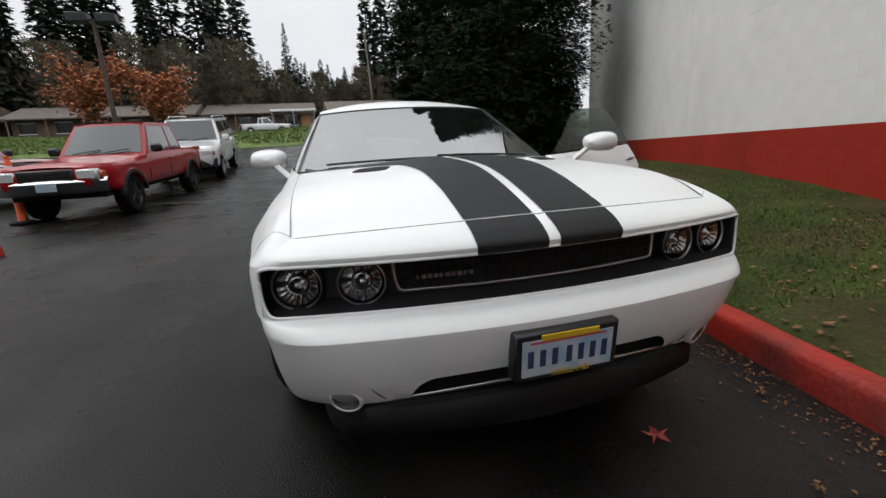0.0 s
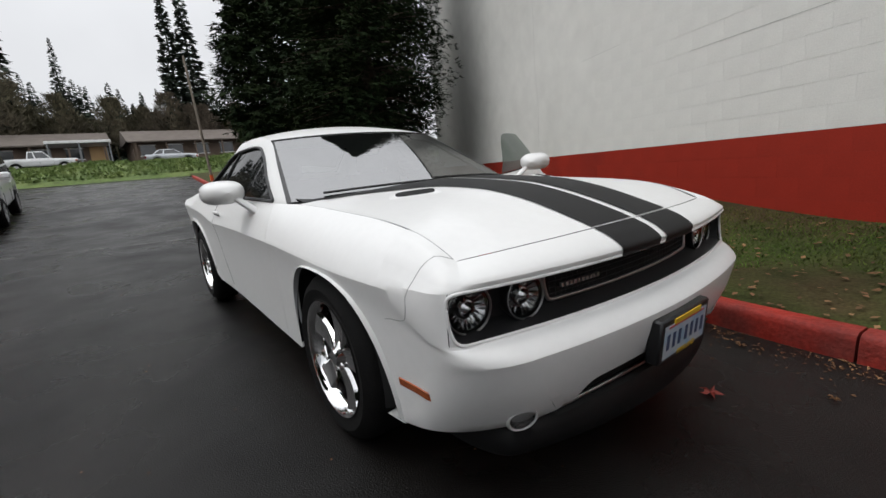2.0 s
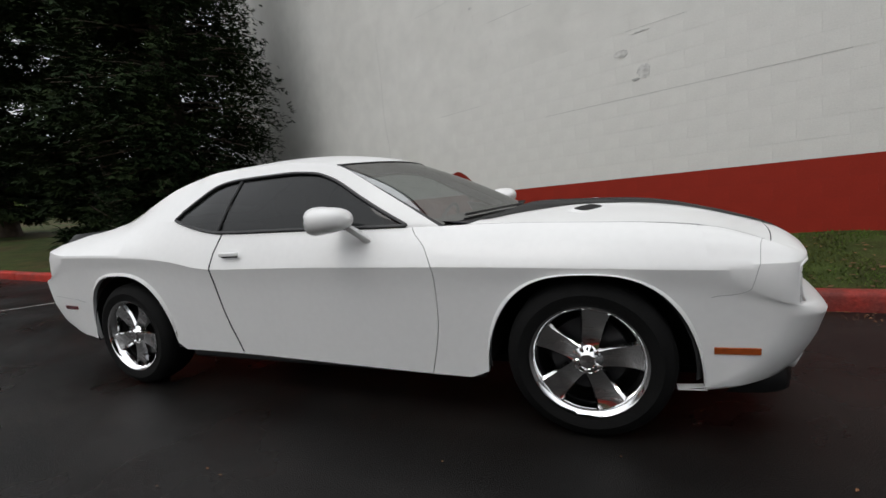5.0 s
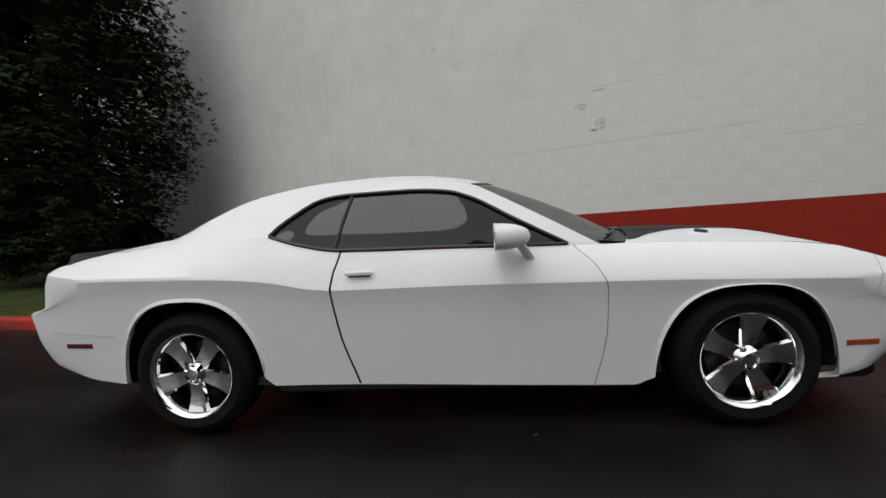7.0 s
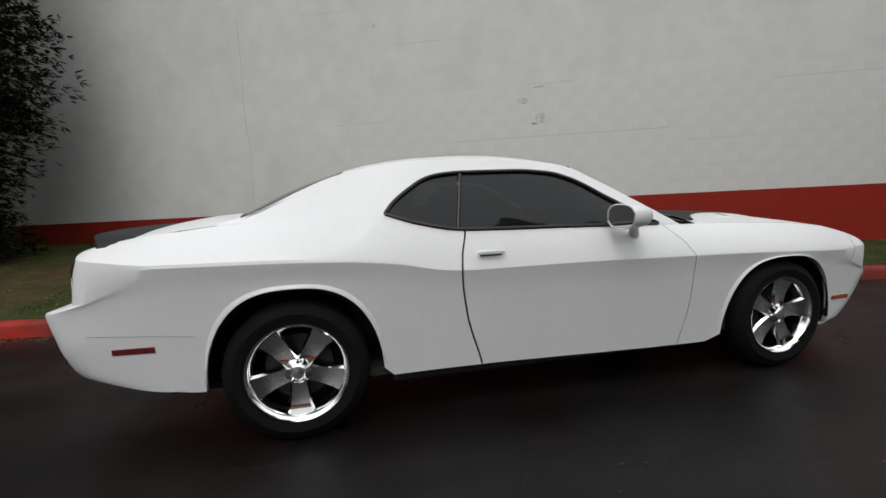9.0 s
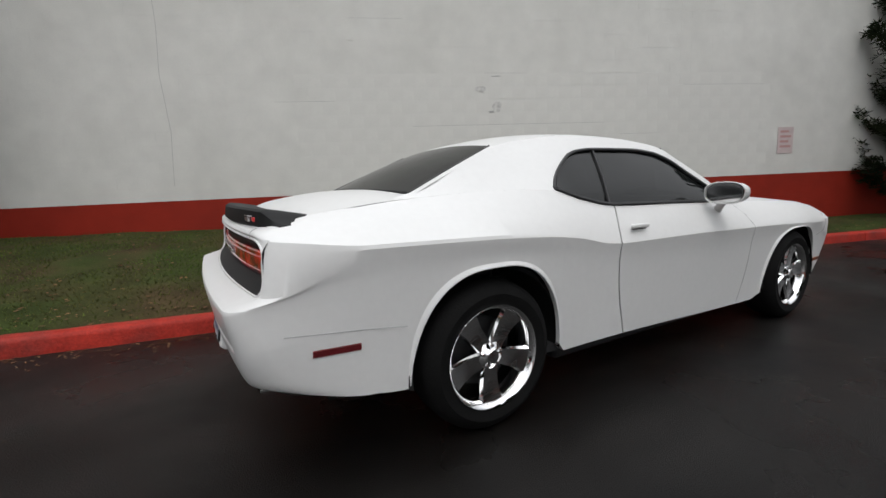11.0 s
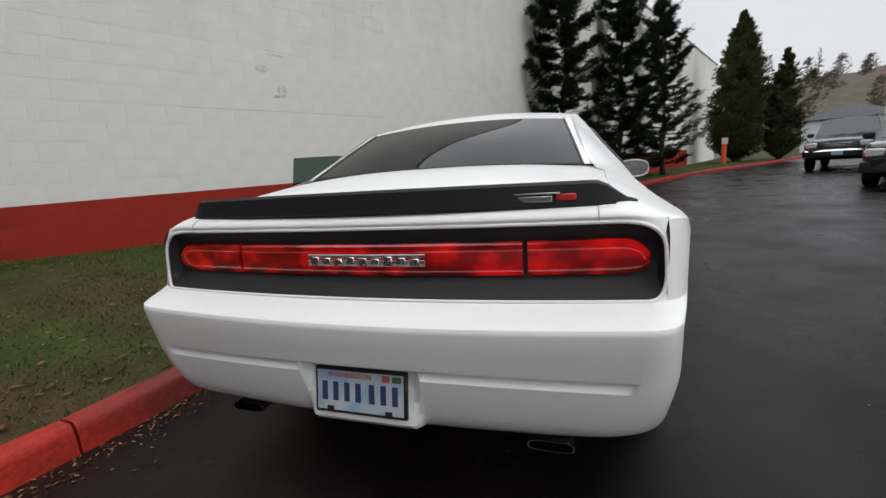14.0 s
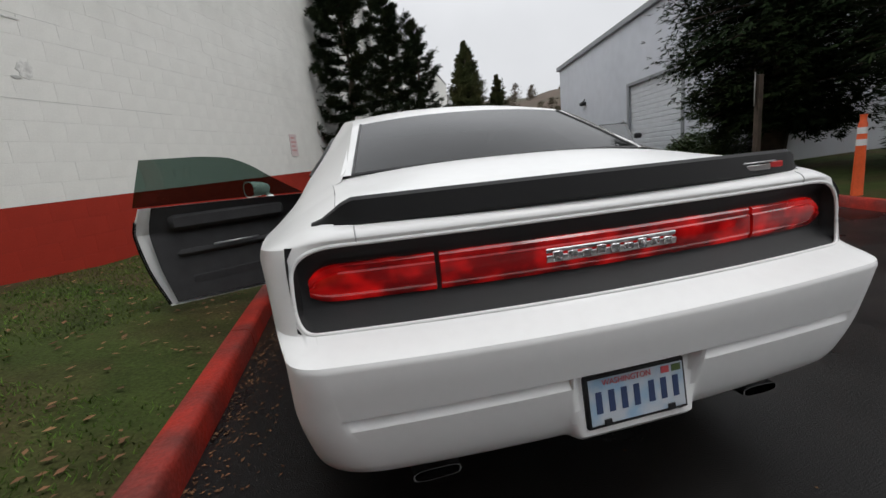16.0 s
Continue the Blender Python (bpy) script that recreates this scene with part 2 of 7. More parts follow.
rn = RED_LENS.node_tree
rb, rl = rn.nodes["Principled BSDF"], rn.links
lit = rn.nodes.new("ShaderNodeTexNoise")
lit.inputs["Scale"].default_value = 1.0
lit_at = rn.nodes.new("ShaderNodeMapping")
lit_at.inputs["Scale"].default_value = (3, 11, 15)
lit_co = rn.nodes.new("ShaderNodeTexCoord")
rl.new(lit_co.outputs["Object"], lit_at.inputs["Vector"])
rl.new(lit_at.outputs["Vector"], lit.inputs["Vector"])
lit_r = rn.nodes.new("ShaderNodeMapRange")
lit_r.inputs["From Min"].default_value, lit_r.inputs["From Max"].default_value = 0.45, 0.75
lit_r.inputs["To Max"].default_value = 0.38
rl.new(lit.outputs["Fac"], lit_r.inputs["Value"])
rl.new(lit_r.outputs["Result"], rb.inputs["Emission Strength"])
rb.inputs["Emission Color"].default_value = (1, 0.01, 0.008, 1)
AMBER = mat("amber_lens", (0.36, 0.075, 0.014), 0.15, coat=1.0, vary=0.2, scale=40)
DARK_RED_LENS = mat("dark_red_lens", (0.14, 0.012, 0.015), 0.15, coat=1.0, vary=0.2, scale=40)
LAMP_DARK = mat("smoked_lamp_housing", (0.05, 0.05, 0.052), 0.3, metal=0.7, vary=0.3, scale=40)
LAMP_CHROME = mat("bright_lamp_chrome", (0.62, 0.62, 0.63), 0.12, metal=1.0, vary=0.2, scale=30)
REFLECTOR = mat("lamp_reflector", (0.75, 0.75, 0.76), 0.18, metal=1.0, bump=0.5, bscale=70)
INTERIOR = mat("dark_interior_cloth", (0.03, 0.03, 0.032), 0.85, vary=0.2, scale=10, bump=0.2, bscale=300)
PLATE_WHITE = mat("plate_white", (0.46, 0.50, 0.54), 0.4, tint=(0.22, 0.38, 0.54), tintscale=14, tintamt=0.8)
PLATE_INK = mat("plate_ink", (0.03, 0.05, 0.12), 0.5)
PLATE_RED = mat("plate_red", (0.5, 0.08, 0.09), 0.5)
YELLOW = mat("yellow_print", (0.65, 0.42, 0.03), 0.5)
RED_BADGE = mat("red_badge", (0.55, 0.03, 0.03), 0.3)
ASPHALT = mat("worn_asphalt", (0.0092, 0.0084, 0.0078), 0.35, spec=0.19, tint=(0.0050, 0.0046, 0.0043), tintscale=0.6, tintamt=0.85, vary=0.45, scale=1.3, fine=0.5, fscale=150, bump=0.45, bscale=160, rvar=0.2)
an, al = ASPHALT.node_tree.nodes, ASPHALT.node_tree.links
ab = an["Principled BSDF"]
worn = ab.inputs["Base Color"].links[0].from_socket
st_co, st_map, st_no = an.new("ShaderNodeTexCoord"), an.new("ShaderNodeMapping"), an.new("ShaderNodeTexNoise")
st_map.inputs["Rotation"].default_value = (0, 0, radians(14))
st_map.inputs["Scale"].default_value = (0.22, 1.5, 1.0)
st_no.inputs["Scale"].default_value, st_no.inputs["Detail"].default_value = 1.0, 5.0
st_range = an.new("ShaderNodeMapRange")
st_range.inputs["From Min"].default_value, st_range.inputs["From Max"].default_value = 0.36, 0.66
st_range.inputs["To Min"].default_value, st_range.inputs["To Max"].default_value = 0.55, 1.75
st_mul = an.new("ShaderNodeMix")
st_mul.data_type, st_mul.blend_type = "RGBA", "MULTIPLY"
st_mul.inputs["Factor"].default_value = 1.0
al.new(st_co.outputs["Object"], st_map.inputs["Vector"])
al.new(st_map.outputs["Vector"], st_no.inputs["Vector"])
al.new(st_no.outputs["Fac"], st_range.inputs["Value"])
al.new(worn, st_mul.inputs["A"])
al.new(st_range.outputs["Result"], st_mul.inputs["B"])
al.new(st_mul.outputs["Result"], ab.inputs["Base Color"])
GRASS_SOIL = mat("mossy_soil", (0.036, 0.050, 0.012), 0.95, spec=0.15, tint=(0.058, 0.038, 0.019), tintscale=0.9, tintamt=0.9, vary=0.35, scale=3, fine=0.4, fscale=60, bump=0.8, bscale=40)
BLADES = mat("grass_blades", (0.068, 0.118, 0.020), 0.85, spec=0.15, tint=(0.095, 0.070, 0.028), tintscale=0.7, tintamt=0.7, random_vary=0.5)
KERB_RED = mat("red_kerb_paint", (0.37, 0.026, 0.015), 0.6, spec=0.25, tint=(0.10, 0.035, 0.03), tintscale=2.2, tintamt=0.75, vary=0.25, scale=6, fine=0.25, fscale=50, bump=0.5, bscale=45)
WALL_WHITE = mat("white_painted_block", (0.715, 0.71, 0.672), 0.75, tint=(0.62, 0.615, 0.575), tintscale=0.6, tintamt=0.6, vary=0.06, scale=3, fine=0.05, fscale=70, bump=0.35, bscale=90)
WALL_RED = mat("red_painted_block", (0.30, 0.024, 0.012), 0.7, spec=0.2, tint=(0.22, 0.020, 0.012), tintscale=0.8, tintamt=0.6, vary=0.1, scale=3, fine=0.08, fscale=70, bump=0.4, bscale=90)
MORTAR = mat("painted_joint", (0.68, 0.675, 0.64), 0.8, vary=0.1, scale=6)
MORTAR_RED = mat("red_painted_joint", (0.26, 0.024, 0.014), 0.75, spec=0.2, vary=0.1, scale=6)
CONCRETE = mat("grey_concrete", (0.30, 0.29, 0.27), 0.85, vary=0.2, scale=4, fine=0.15, fscale=60, bump=0.4, bscale=50)
BARK = mat("rough_bark", (0.075, 0.055, 0.04), 0.95, vary=0.35, scale=7, bump=1.0, bscale=25)
CEDAR = mat("dark_cedar_foliage", (0.014, 0.025, 0.010), 0.9, spec=0.1, tint=(0.032, 0.046, 0.016), tintscale=0.8, tintamt=0.8, random_vary=0.45)
PINE = mat("pine_needles", (0.024, 0.038, 0.020), 0.9, spec=0.1, tint=(0.05, 0.055, 0.025), tintscale=1.2, tintamt=0.7, random_vary=0.45)
ARBOR = mat("arborvitae_foliage", (0.050, 0.060, 0.022), 0.9, spec=0.15, tint=(0.085, 0.078, 0.03), tintscale=0.6, tintamt=0.8, random_vary=0.4)
SHRUB = mat("shrub_leaves", (0.05, 0.085, 0.025), 0.6, tint=(0.10, 0.14, 0.04), tintscale=1.6, tintamt=0.6, random_vary=0.45)
FAR_GREEN = mat("distant_conifers", (0.030, 0.045, 0.030), 0.9, tint=(0.055, 0.065, 0.04), tintscale=0.15, tintamt=0.7, random_vary=0.5)
FAR_BROWN = mat("bare_alder_twigs", (0.105, 0.085, 0.062), 0.95, tint=(0.10, 0.10, 0.05), tintscale=0.1, tintamt=0.6, random_vary=0.4)
RUST = mat("russet_autumn_leaves", (0.36, 0.12, 0.045), 0.8, tint=(0.26, 0.14, 0.06), tintscale=0.8, tintamt=0.6, random_vary=0.4)
FALLEN = mat("fallen_leaves", (0.13, 0.062, 0.033), 0.8, spec=0.2, tint=(0.24, 0.135, 0.065), tintscale=3, tintamt=0.8, random_vary=0.5)
ORANGE = mat("orange_plastic", (0.72, 0.10, 0.02), 0.45, vary=0.12, scale=5, fine=0.08, fscale=40)
WHITE_BAND = mat("white_reflective_band", (0.75, 0.75, 0.74), 0.3, vary=0.06, scale=20)
ROOF_BROWN = mat("brown_shingle_roof", (0.12, 0.10, 0.085), 0.9, vary=0.2, scale=1.2, fine=0.2, fscale=12, bump=0.5, bscale=10)
TAN_WALL = mat("tan_siding", (0.33, 0.21, 0.10), 0.85, vary=0.12, scale=1.0, fine=0.1, fscale=20)
BROWN_WALL = mat("brown_siding", (0.14, 0.10, 0.075), 0.85, vary=0.15, scale=1.0, fine=0.1, fscale=20)
METAL_WALL = mat("pale_blue_metal_wall", (0.62, 0.64, 0.68), 0.6, tint=(0.52, 0.54, 0.58), tintscale=0.4, tintamt=0.5, vary=0.05, scale=2, bump=0.1, bscale=30)
METAL_DOOR = mat("white_rollup_metal", (0.66, 0.68, 0.70), 0.5, vary=0.06, scale=3)
GREY_TRIM = mat("grey_metal_trim", (0.25, 0.26, 0.27), 0.5, vary=0.1, scale=3)
WINDOW_DARK = mat("dark_window_glass", (0.03, 0.035, 0.04), 0.08, coat=1.0)
HILL_BROWN = mat("wooded_hillside", (0.085, 0.058, 0.042), 1.0, tint=(0.06, 0.07, 0.04), tintscale=0.05, tintamt=0.8, vary=0.3, scale=0.4, bump=1.0, bscale=0.8)
FADED_SIGN = mat("faded_pink_sign", (0.58, 0.48, 0.47), 0.7, vary=0.1, scale=12)
FADED_RED = mat("faded_sign_print", (0.50, 0.28, 0.27), 0.7)
LINE_WHITE = mat("worn_white_line", (0.42, 0.42, 0.40), 0.8, tint=(0.08, 0.08, 0.08), tintscale=9, tintamt=1.0)

# ---- ground ----
kerb_y = cub((-60, 4.5), (-30, 2.6), (-20, 2.0), (-12, 1.65), (-8, 1.7), (-6.2, 1.66), (-4, 1.61), (-3, 1.52), (-2.4, 1.44), (-1.7, 1.39), (0, 1.35), (1.2, 1.31), (1.9, 1.235), (2.3, 1.155), (2.7, 1.095), (3.1, 1.05), (3.6, 0.94), (4.8, 0.66), (5.4, 0.45), (7.85, -0.38), (10.25, -1.3), (12.7, -2.35), (14.3, -3.2), (18.6, -5.5), (23.6, -9.0), (31, -14.0), (50, -26), (70, -38))
WALL_O, WALL_A = Vector((2.0, 3.47, 0)), -21.5
WALL_M = pose(2.0, 3.47, 0, 0, -0.85, WALL_A)
wall_line = lambda x: 3.47 - math.tan(radians(21.5)) * (x - 2.0)


rise = cub((-900, 9.0), (-120, 6.0), (-62, 4.3), (-46, 3.1), (-34, 2.0), (-22, 1.22), (-15.5, 0.72), (-12.5, 0.46), (-9.5, 0.26), (-6.5, 0.12), (-4, 0.03), (-2.5, 0.0), (1.5, 0.0), (4, 0.03), (9, 0.11), (16, 0.22), (30, 0.45), (60, 0.9), (120, 2.0), (900, 12.0))


def terrain(x, y):
    return rise(x)


def axis_steps(near, far, step):
    out, v, s = [0.0], 0.0, step
    while v < far:
        if v > near:
            s *= 1.35
        v += s
        out.append(v)
    return [-a for a in out[:0:-1]] + out


gx, gy = axis_steps(34, 900, 0.8), axis_steps(22, 900, 0.8)
road = M().grid([[(x, y, terrain(x, y)) for y in gy] for x in gx])
thing("road", "worn dark grey asphalt road with tyre streaks", "road", kind="structure", m=road, mats=ASPHALT)

# cracks and worn paint lines on the asphalt
for n, (xa, ya, xb, yb, w) in enumerate([(-6.95, -2.75, -6.15, -0.1, 0.06), (-6.15, 0.1, -5.7, 0.75, 0.06), (-7.9, -5.2, -7.1, -3.0, 0.05)]):
    rows = []
    for k in range(13):
        t = k / 12
        x, y = lerp(xa, xb, t), lerp(ya, yb, t)
        q = 0.03 * noise.noise((x * 2, y * 2, n))
        rows.append([(x - w / 2 + q, y, terrain(x, y) + 0.006), (x + w / 2 + q, y, terrain(x, y) + 0.006)])
    thing("worn_line", "worn white paint line on the asphalt", "road marking", group="road lines", kind="structure", m=M().grid(rows), mats=LINE_WHITE)

# ---- verge of grass between kerb and wall ----
base_z = cub((-40, 0.62), (-12, 0.52), (-5, 0.54), (-2.5, 0.48), (-0.7, 0.37), (0.3, 0.30), (2.2, 0.34), (5, 0.30), (8, 0.30), (15, 0.30), (60, 0.35))


def verge_z(x, y):
    y0, y1 = kerb_y(x) + 0.16, max(wall_line(x), kerb_y(x) + 0.5)
    t = min(max((y - y0) / (y1 - y0), 0), 1)
    low = terrain(x, y) + 0.115
    s = (x - 2.0) / math.cos(radians(21.5))
    top = max(base_z(s) + 0.02, terrain(x, y) + 0.12)
    return lerp(low, top, t ** 0.8) + 0.025 * noise.noise((x * 1.5, y * 1.5, 3))


rows = []
for k in range(400):
    x = -34 + k * 0.25
    y0, y1 = kerb_y(x) + 0.13, max(wall_line(x) + 0.1, kerb_y(x) + 0.3)
    if x < -8.5:
        y1 = max(y1, 14.0)
    rows.append([(x, lerp(y0, y1, j / 22), verge_z(x, lerp(y0, y1, j / 22))) for j in range(23)])
thing("grass_verge", "mossy grass verge with bare soil patches", "grass", kind="structure", m=M().grid(rows), mats=GRASS_SOIL)

rng = random.Random(4)
bl = M()
for k in range(62000):
    x = rng.uniform(-6.5, 5.0) if k < 54000 else rng.uniform(-18, 20)
    a, b = kerb_y(x) + 0.17, wall_line(x) - 0.02
    if b < a + 0.1:
        continue
    y = lerp(a, b, rng.random())
    if noise.noise((x * 0.9, y * 0.9, 7.0)) < -0.12 - 0.25 * (y - a) / (b - a) + 0.12 * rng.random():
        continue
    z, h, an = verge_z(x, y) - 0.005, rng.uniform(0.012, 0.034), rng.uniform(0, 6.28)
    dx, dy, lx, ly = math.cos(an) * 0.005, math.sin(an) * 0.005, rng.uniform(-0.03, 0.03), rng.uniform(-0.03, 0.03)
    bl.add([(x - dx, y - dy, z), (x + dx, y + dy, z), (x + lx, y + ly, z + h)], [(0, 1, 2)])
g = new("grass", bpy.data.meshes.new("grass"))
g.data.from_pydata(bl.v, [], bl.f)
g.data.materials.append(BLADES)
tagged(g, "short mossy grass tufts on the verge", "grass", kind="stuff")


def leaf_bits(count, place, size, seed):
    r, out = random.Random(seed), M()
    for _ in range(count):
        x, y, z = place(r)
        an, s, t = r.uniform(0, 6.28), r.uniform(*size), r.uniform(-0.5, 0.5)
        c, sn = math.cos(an) * s, math.sin(an) * s
        out.add([(x - c, y - sn, z + 0.004), (x + sn * 0.55, y - c * 0.55, z + 0.006 + s * 0.3 * abs(t)), (x + c, y + sn, z + 0.005 + s * 0.4 * r.random()), (x - sn * 0.55, y + c * 0.55, z + 0.006 + s * 0.3 * r.random())], [(0, 1, 2), (0, 2, 3)])
    return out


def on_verge(r):
    x = r.uniform(-7, 8)
    y = lerp(kerb_y(x) + 0.18, wall_line(x) - 0.1, r.random() ** 1.4)
    return x, y, verge_z(x, y) + 0.012


def by_kerb(r):
    x = r.uniform(-6, 6)
    y = kerb_y(x) - abs(r.gauss(0, 0.13)) - 0.008
    return x, y, terrain(x, y)


def on_road(r):
    x, y = r.uniform(-12, 8), r.uniform(-5, 1.0)
    return x, y, terrain(x, y)


thing("fallen_leaves", "brown fallen leaves lying on the grass verge", "leaves", kind="stuff", m=leaf_bits(2000, on_verge, (0.010, 0.030), 5), mats=FALLEN, smooth=False)
thing("leaf_litter", "brown leaf litter along the foot of the kerb", "leaves", kind="stuff", m=leaf_bits(3200, by_kerb, (0.003, 0.014), 6), mats=FALLEN, smooth=False)
thing("road_grit", "specks of grit and leaf crumbs on asphalt", "grit", kind="stuff", m=leaf_bits(420, on_road, (0.004, 0.012), 7), mats=FALLEN, smooth=False)


def maple_leaf(x, y, size, turn, colour):
    m = M()
    pts = []
    for k in range(15):
        a = turn + k / 15 * 2 * math.pi
        r = size * (1.0 if k % 3 == 0 else 0.42)
        pts.append((x + r * math.cos(a), y + r * math.sin(a), terrain(x, y) + 0.008 + 0.012 * (k % 2)))
    c = (x, y, terrain(x, y) + 0.012)
    m.add([c] + pts, [(0, i + 1, (i + 1) % 15 + 1) for i in range(15)])
    thing("maple_leaf", "reddish dead maple leaf lying on the asphalt", "leaf", group="single leaves", m=m, mats=colour, smooth=False)


DEAD_LEAF = mat("dead_red_leaf", (0.30, 0.05, 0.035), 0.7, vary=0.3, scale=30)
maple_leaf(2.38, 0.40, 0.055, 0.4, DEAD_LEAF)
maple_leaf(2.74, 0.66, 0.022, 1.1, FALLEN)
maple_leaf(2.30, 0.98, 0.03, 2.2, FALLEN)


# ---- kerb: cast sections with open joints ----
def kerb_section(x0, x1):
    m, rows = M(), []
    n = max(3, int((x1 - x0) / 0.25))
    for k in range(n + 1):
        x = lerp(x0, x1, k / n)
        y = kerb_y(x)
        d = (kerb_y(x + 0.05) - kerb_y(x - 0.05)) / 0.1
        c = 1 / math.hypot(1, d)
        nx, ny = -d * c, c
        w = 0.006 * noise.noise((x * 3, 0, 5))
        prof = [(0.0, -0.05), (0.004 + w, 0.0), (0.012 + w, 0.10), (0.02 + w, 0.125), (0.04, 0.14 + w), (0.13, 0.143 - w), (0.15, 0.13), (0.155, -0.02)]
        rows.append([(x + nx * a, y + ny * a, terrain(x, y) + b) for a, b in prof])
    m.grid(rows)
    for r, rev in ((0, False), (n, True)):
        p = rows[r]
        m.poly(p if rev else p[::-1])
    return thing("kerb", "red-painted concrete kerb with scuffed chipped paint", "kerb", group="kerb sections", kind="structure", m=m, mats=KERB_RED)


joints = [-26, -22.5, -19, -15.5, -12, -9, -6.6, -4.55, -2.45, -0.4, 1.55, 2.72, 4.6, 6.6, 8.8, 11.2, 13.8, 17, 20.5, 24, 28, 33, 38, 44]
for a, b in zip(joints[:-1], joints[1:]):
    kerb_section(a + 0.006, b - 0.006)

# ---- the block wall ----
S0, S1, TOP, BAND = -12.53, 38.4, 7.35, 1.08
RED_END = 28.1
body = M().box((S0, 0.006, -0.6), (S1, 22.0, TOP))
wall = thing("wall_north", "tall white-painted concrete block wall with a red-painted base", "wall", at=WALL_M, kind="structure", m=body, mats=MORTAR, smooth=False)
red_core = part("red_band", M().box((S0 - 0.002, 0.0045, -0.5), (RED_END, 0.3, BAND - 0.004)), MORTAR_RED, wall, "red-painted joints of the lower courses", smooth=False)
cap = part("coping", M().box((S0 - 0.05, -0.05, TOP), (S1 + 0.05, 0.3, TOP + 0.09), 0.01), GREY_TRIM, wall, "thin grey metal coping", smooth=False)


def block_mesh(m, x0, x1, z0, z1, proud=0.0, mi=0):
    g, c, h = 0.0006, 0.0010, 0.0003
    a0, a1, b0, b1 = x0 + h, x1 - h, z0 + g, z1 - g
    y1, y0 = -proud, 0.0008
    v = [(a0, y0, b0), (a1, y0, b0), (a1, y0, b1), (a0, y0, b1), (a0 + h, y1, b0 + c), (a1 - h, y1, b0 + c), (a1 - h, y1, b1 - c), (a0 + h, y1, b1 - c)]
    m.add(v, [(4, 5, 6, 7), (0, 1, 5, 4), (1, 2, 6, 5), (2, 3, 7, 6), (3, 0, 4, 7)], mi)


CH, CL = 0.203, 0.406
far_w, far_r, near_blocks = M(), M(), []
r_w = random.Random(11)
k = 0
for c in range(-5, 31):
    z0, z1 = BAND + c * CH, BAND + (c + 1) * CH
    off = (c % 2) * CL / 2
    n = int((S1 - S0) / CL)
    for b in range(n):
        x0 = S0 + off + b * CL
        x1 = x0 + CL
        if x1 > S1:
            continue
        pr = r_w.uniform(0.0, 0.0004)
        if -3.2 < x0 < 4.9 and -4 <= c < 9 and len(near_blocks) < 300:
            near_blocks.append((x0, z0, pr, c < 0))
            continue
        block_mesh(far_r if c < 0 and x0 < RED_END - 0.3 else far_w, x0, x1, z0, z1, pr)
for m, nm, mt in ((far_w, "white_blocks", WALL_WHITE), (far_r, "red_blocks", WALL_RED)):
    me = bpy.data.meshes.new(nm)
    me.from_pydata(m.v, [], m.f)
    me.materials.append(mt)
    ob = new(nm, me)
    ob.parent = wall
    tagged(ob, kind="stuff")


# ---- plants ----
def spray(m, p, d, length, width, r, blades=4):
    """A small fan of tapering leaf blades from p towards d."""
    d = Vector(d).normalized()
    side = d.cross(Vector((0.1, 0.2, 1))).normalized()
    up = side.cross(d)
    for k in range(blades):
        a = (k - (blades - 1) / 2) * 0.55 + r.uniform(-0.2, 0.2)
        t = (d * math.cos(a) + side * math.sin(a) + up * r.uniform(-0.35, 0.35)).normalized()
        w = t.cross(up + side * r.uniform(-0.5, 0.5)).normalized() * width * r.uniform(0.7, 1.2)
        q = p + t * length * r.uniform(0.7, 1.2)
        mid = p + t * length * 0.45
        m.add([tuple(p), tuple(mid + w), tuple(q), tuple(mid - w)], [(0, 1, 2), (0, 2, 3)])


def raw(name, m, material, parent, label="", kind=""):
    """A large leaf mesh, linked without any cleaning."""
    me = bpy.data.meshes.new(name)
    me.from_pydata(m.v, [], m.f)
    me.materials.append(material)
    ob = new(name, me)
    ob.parent = parent
    return tagged(ob, label, kind=kind)


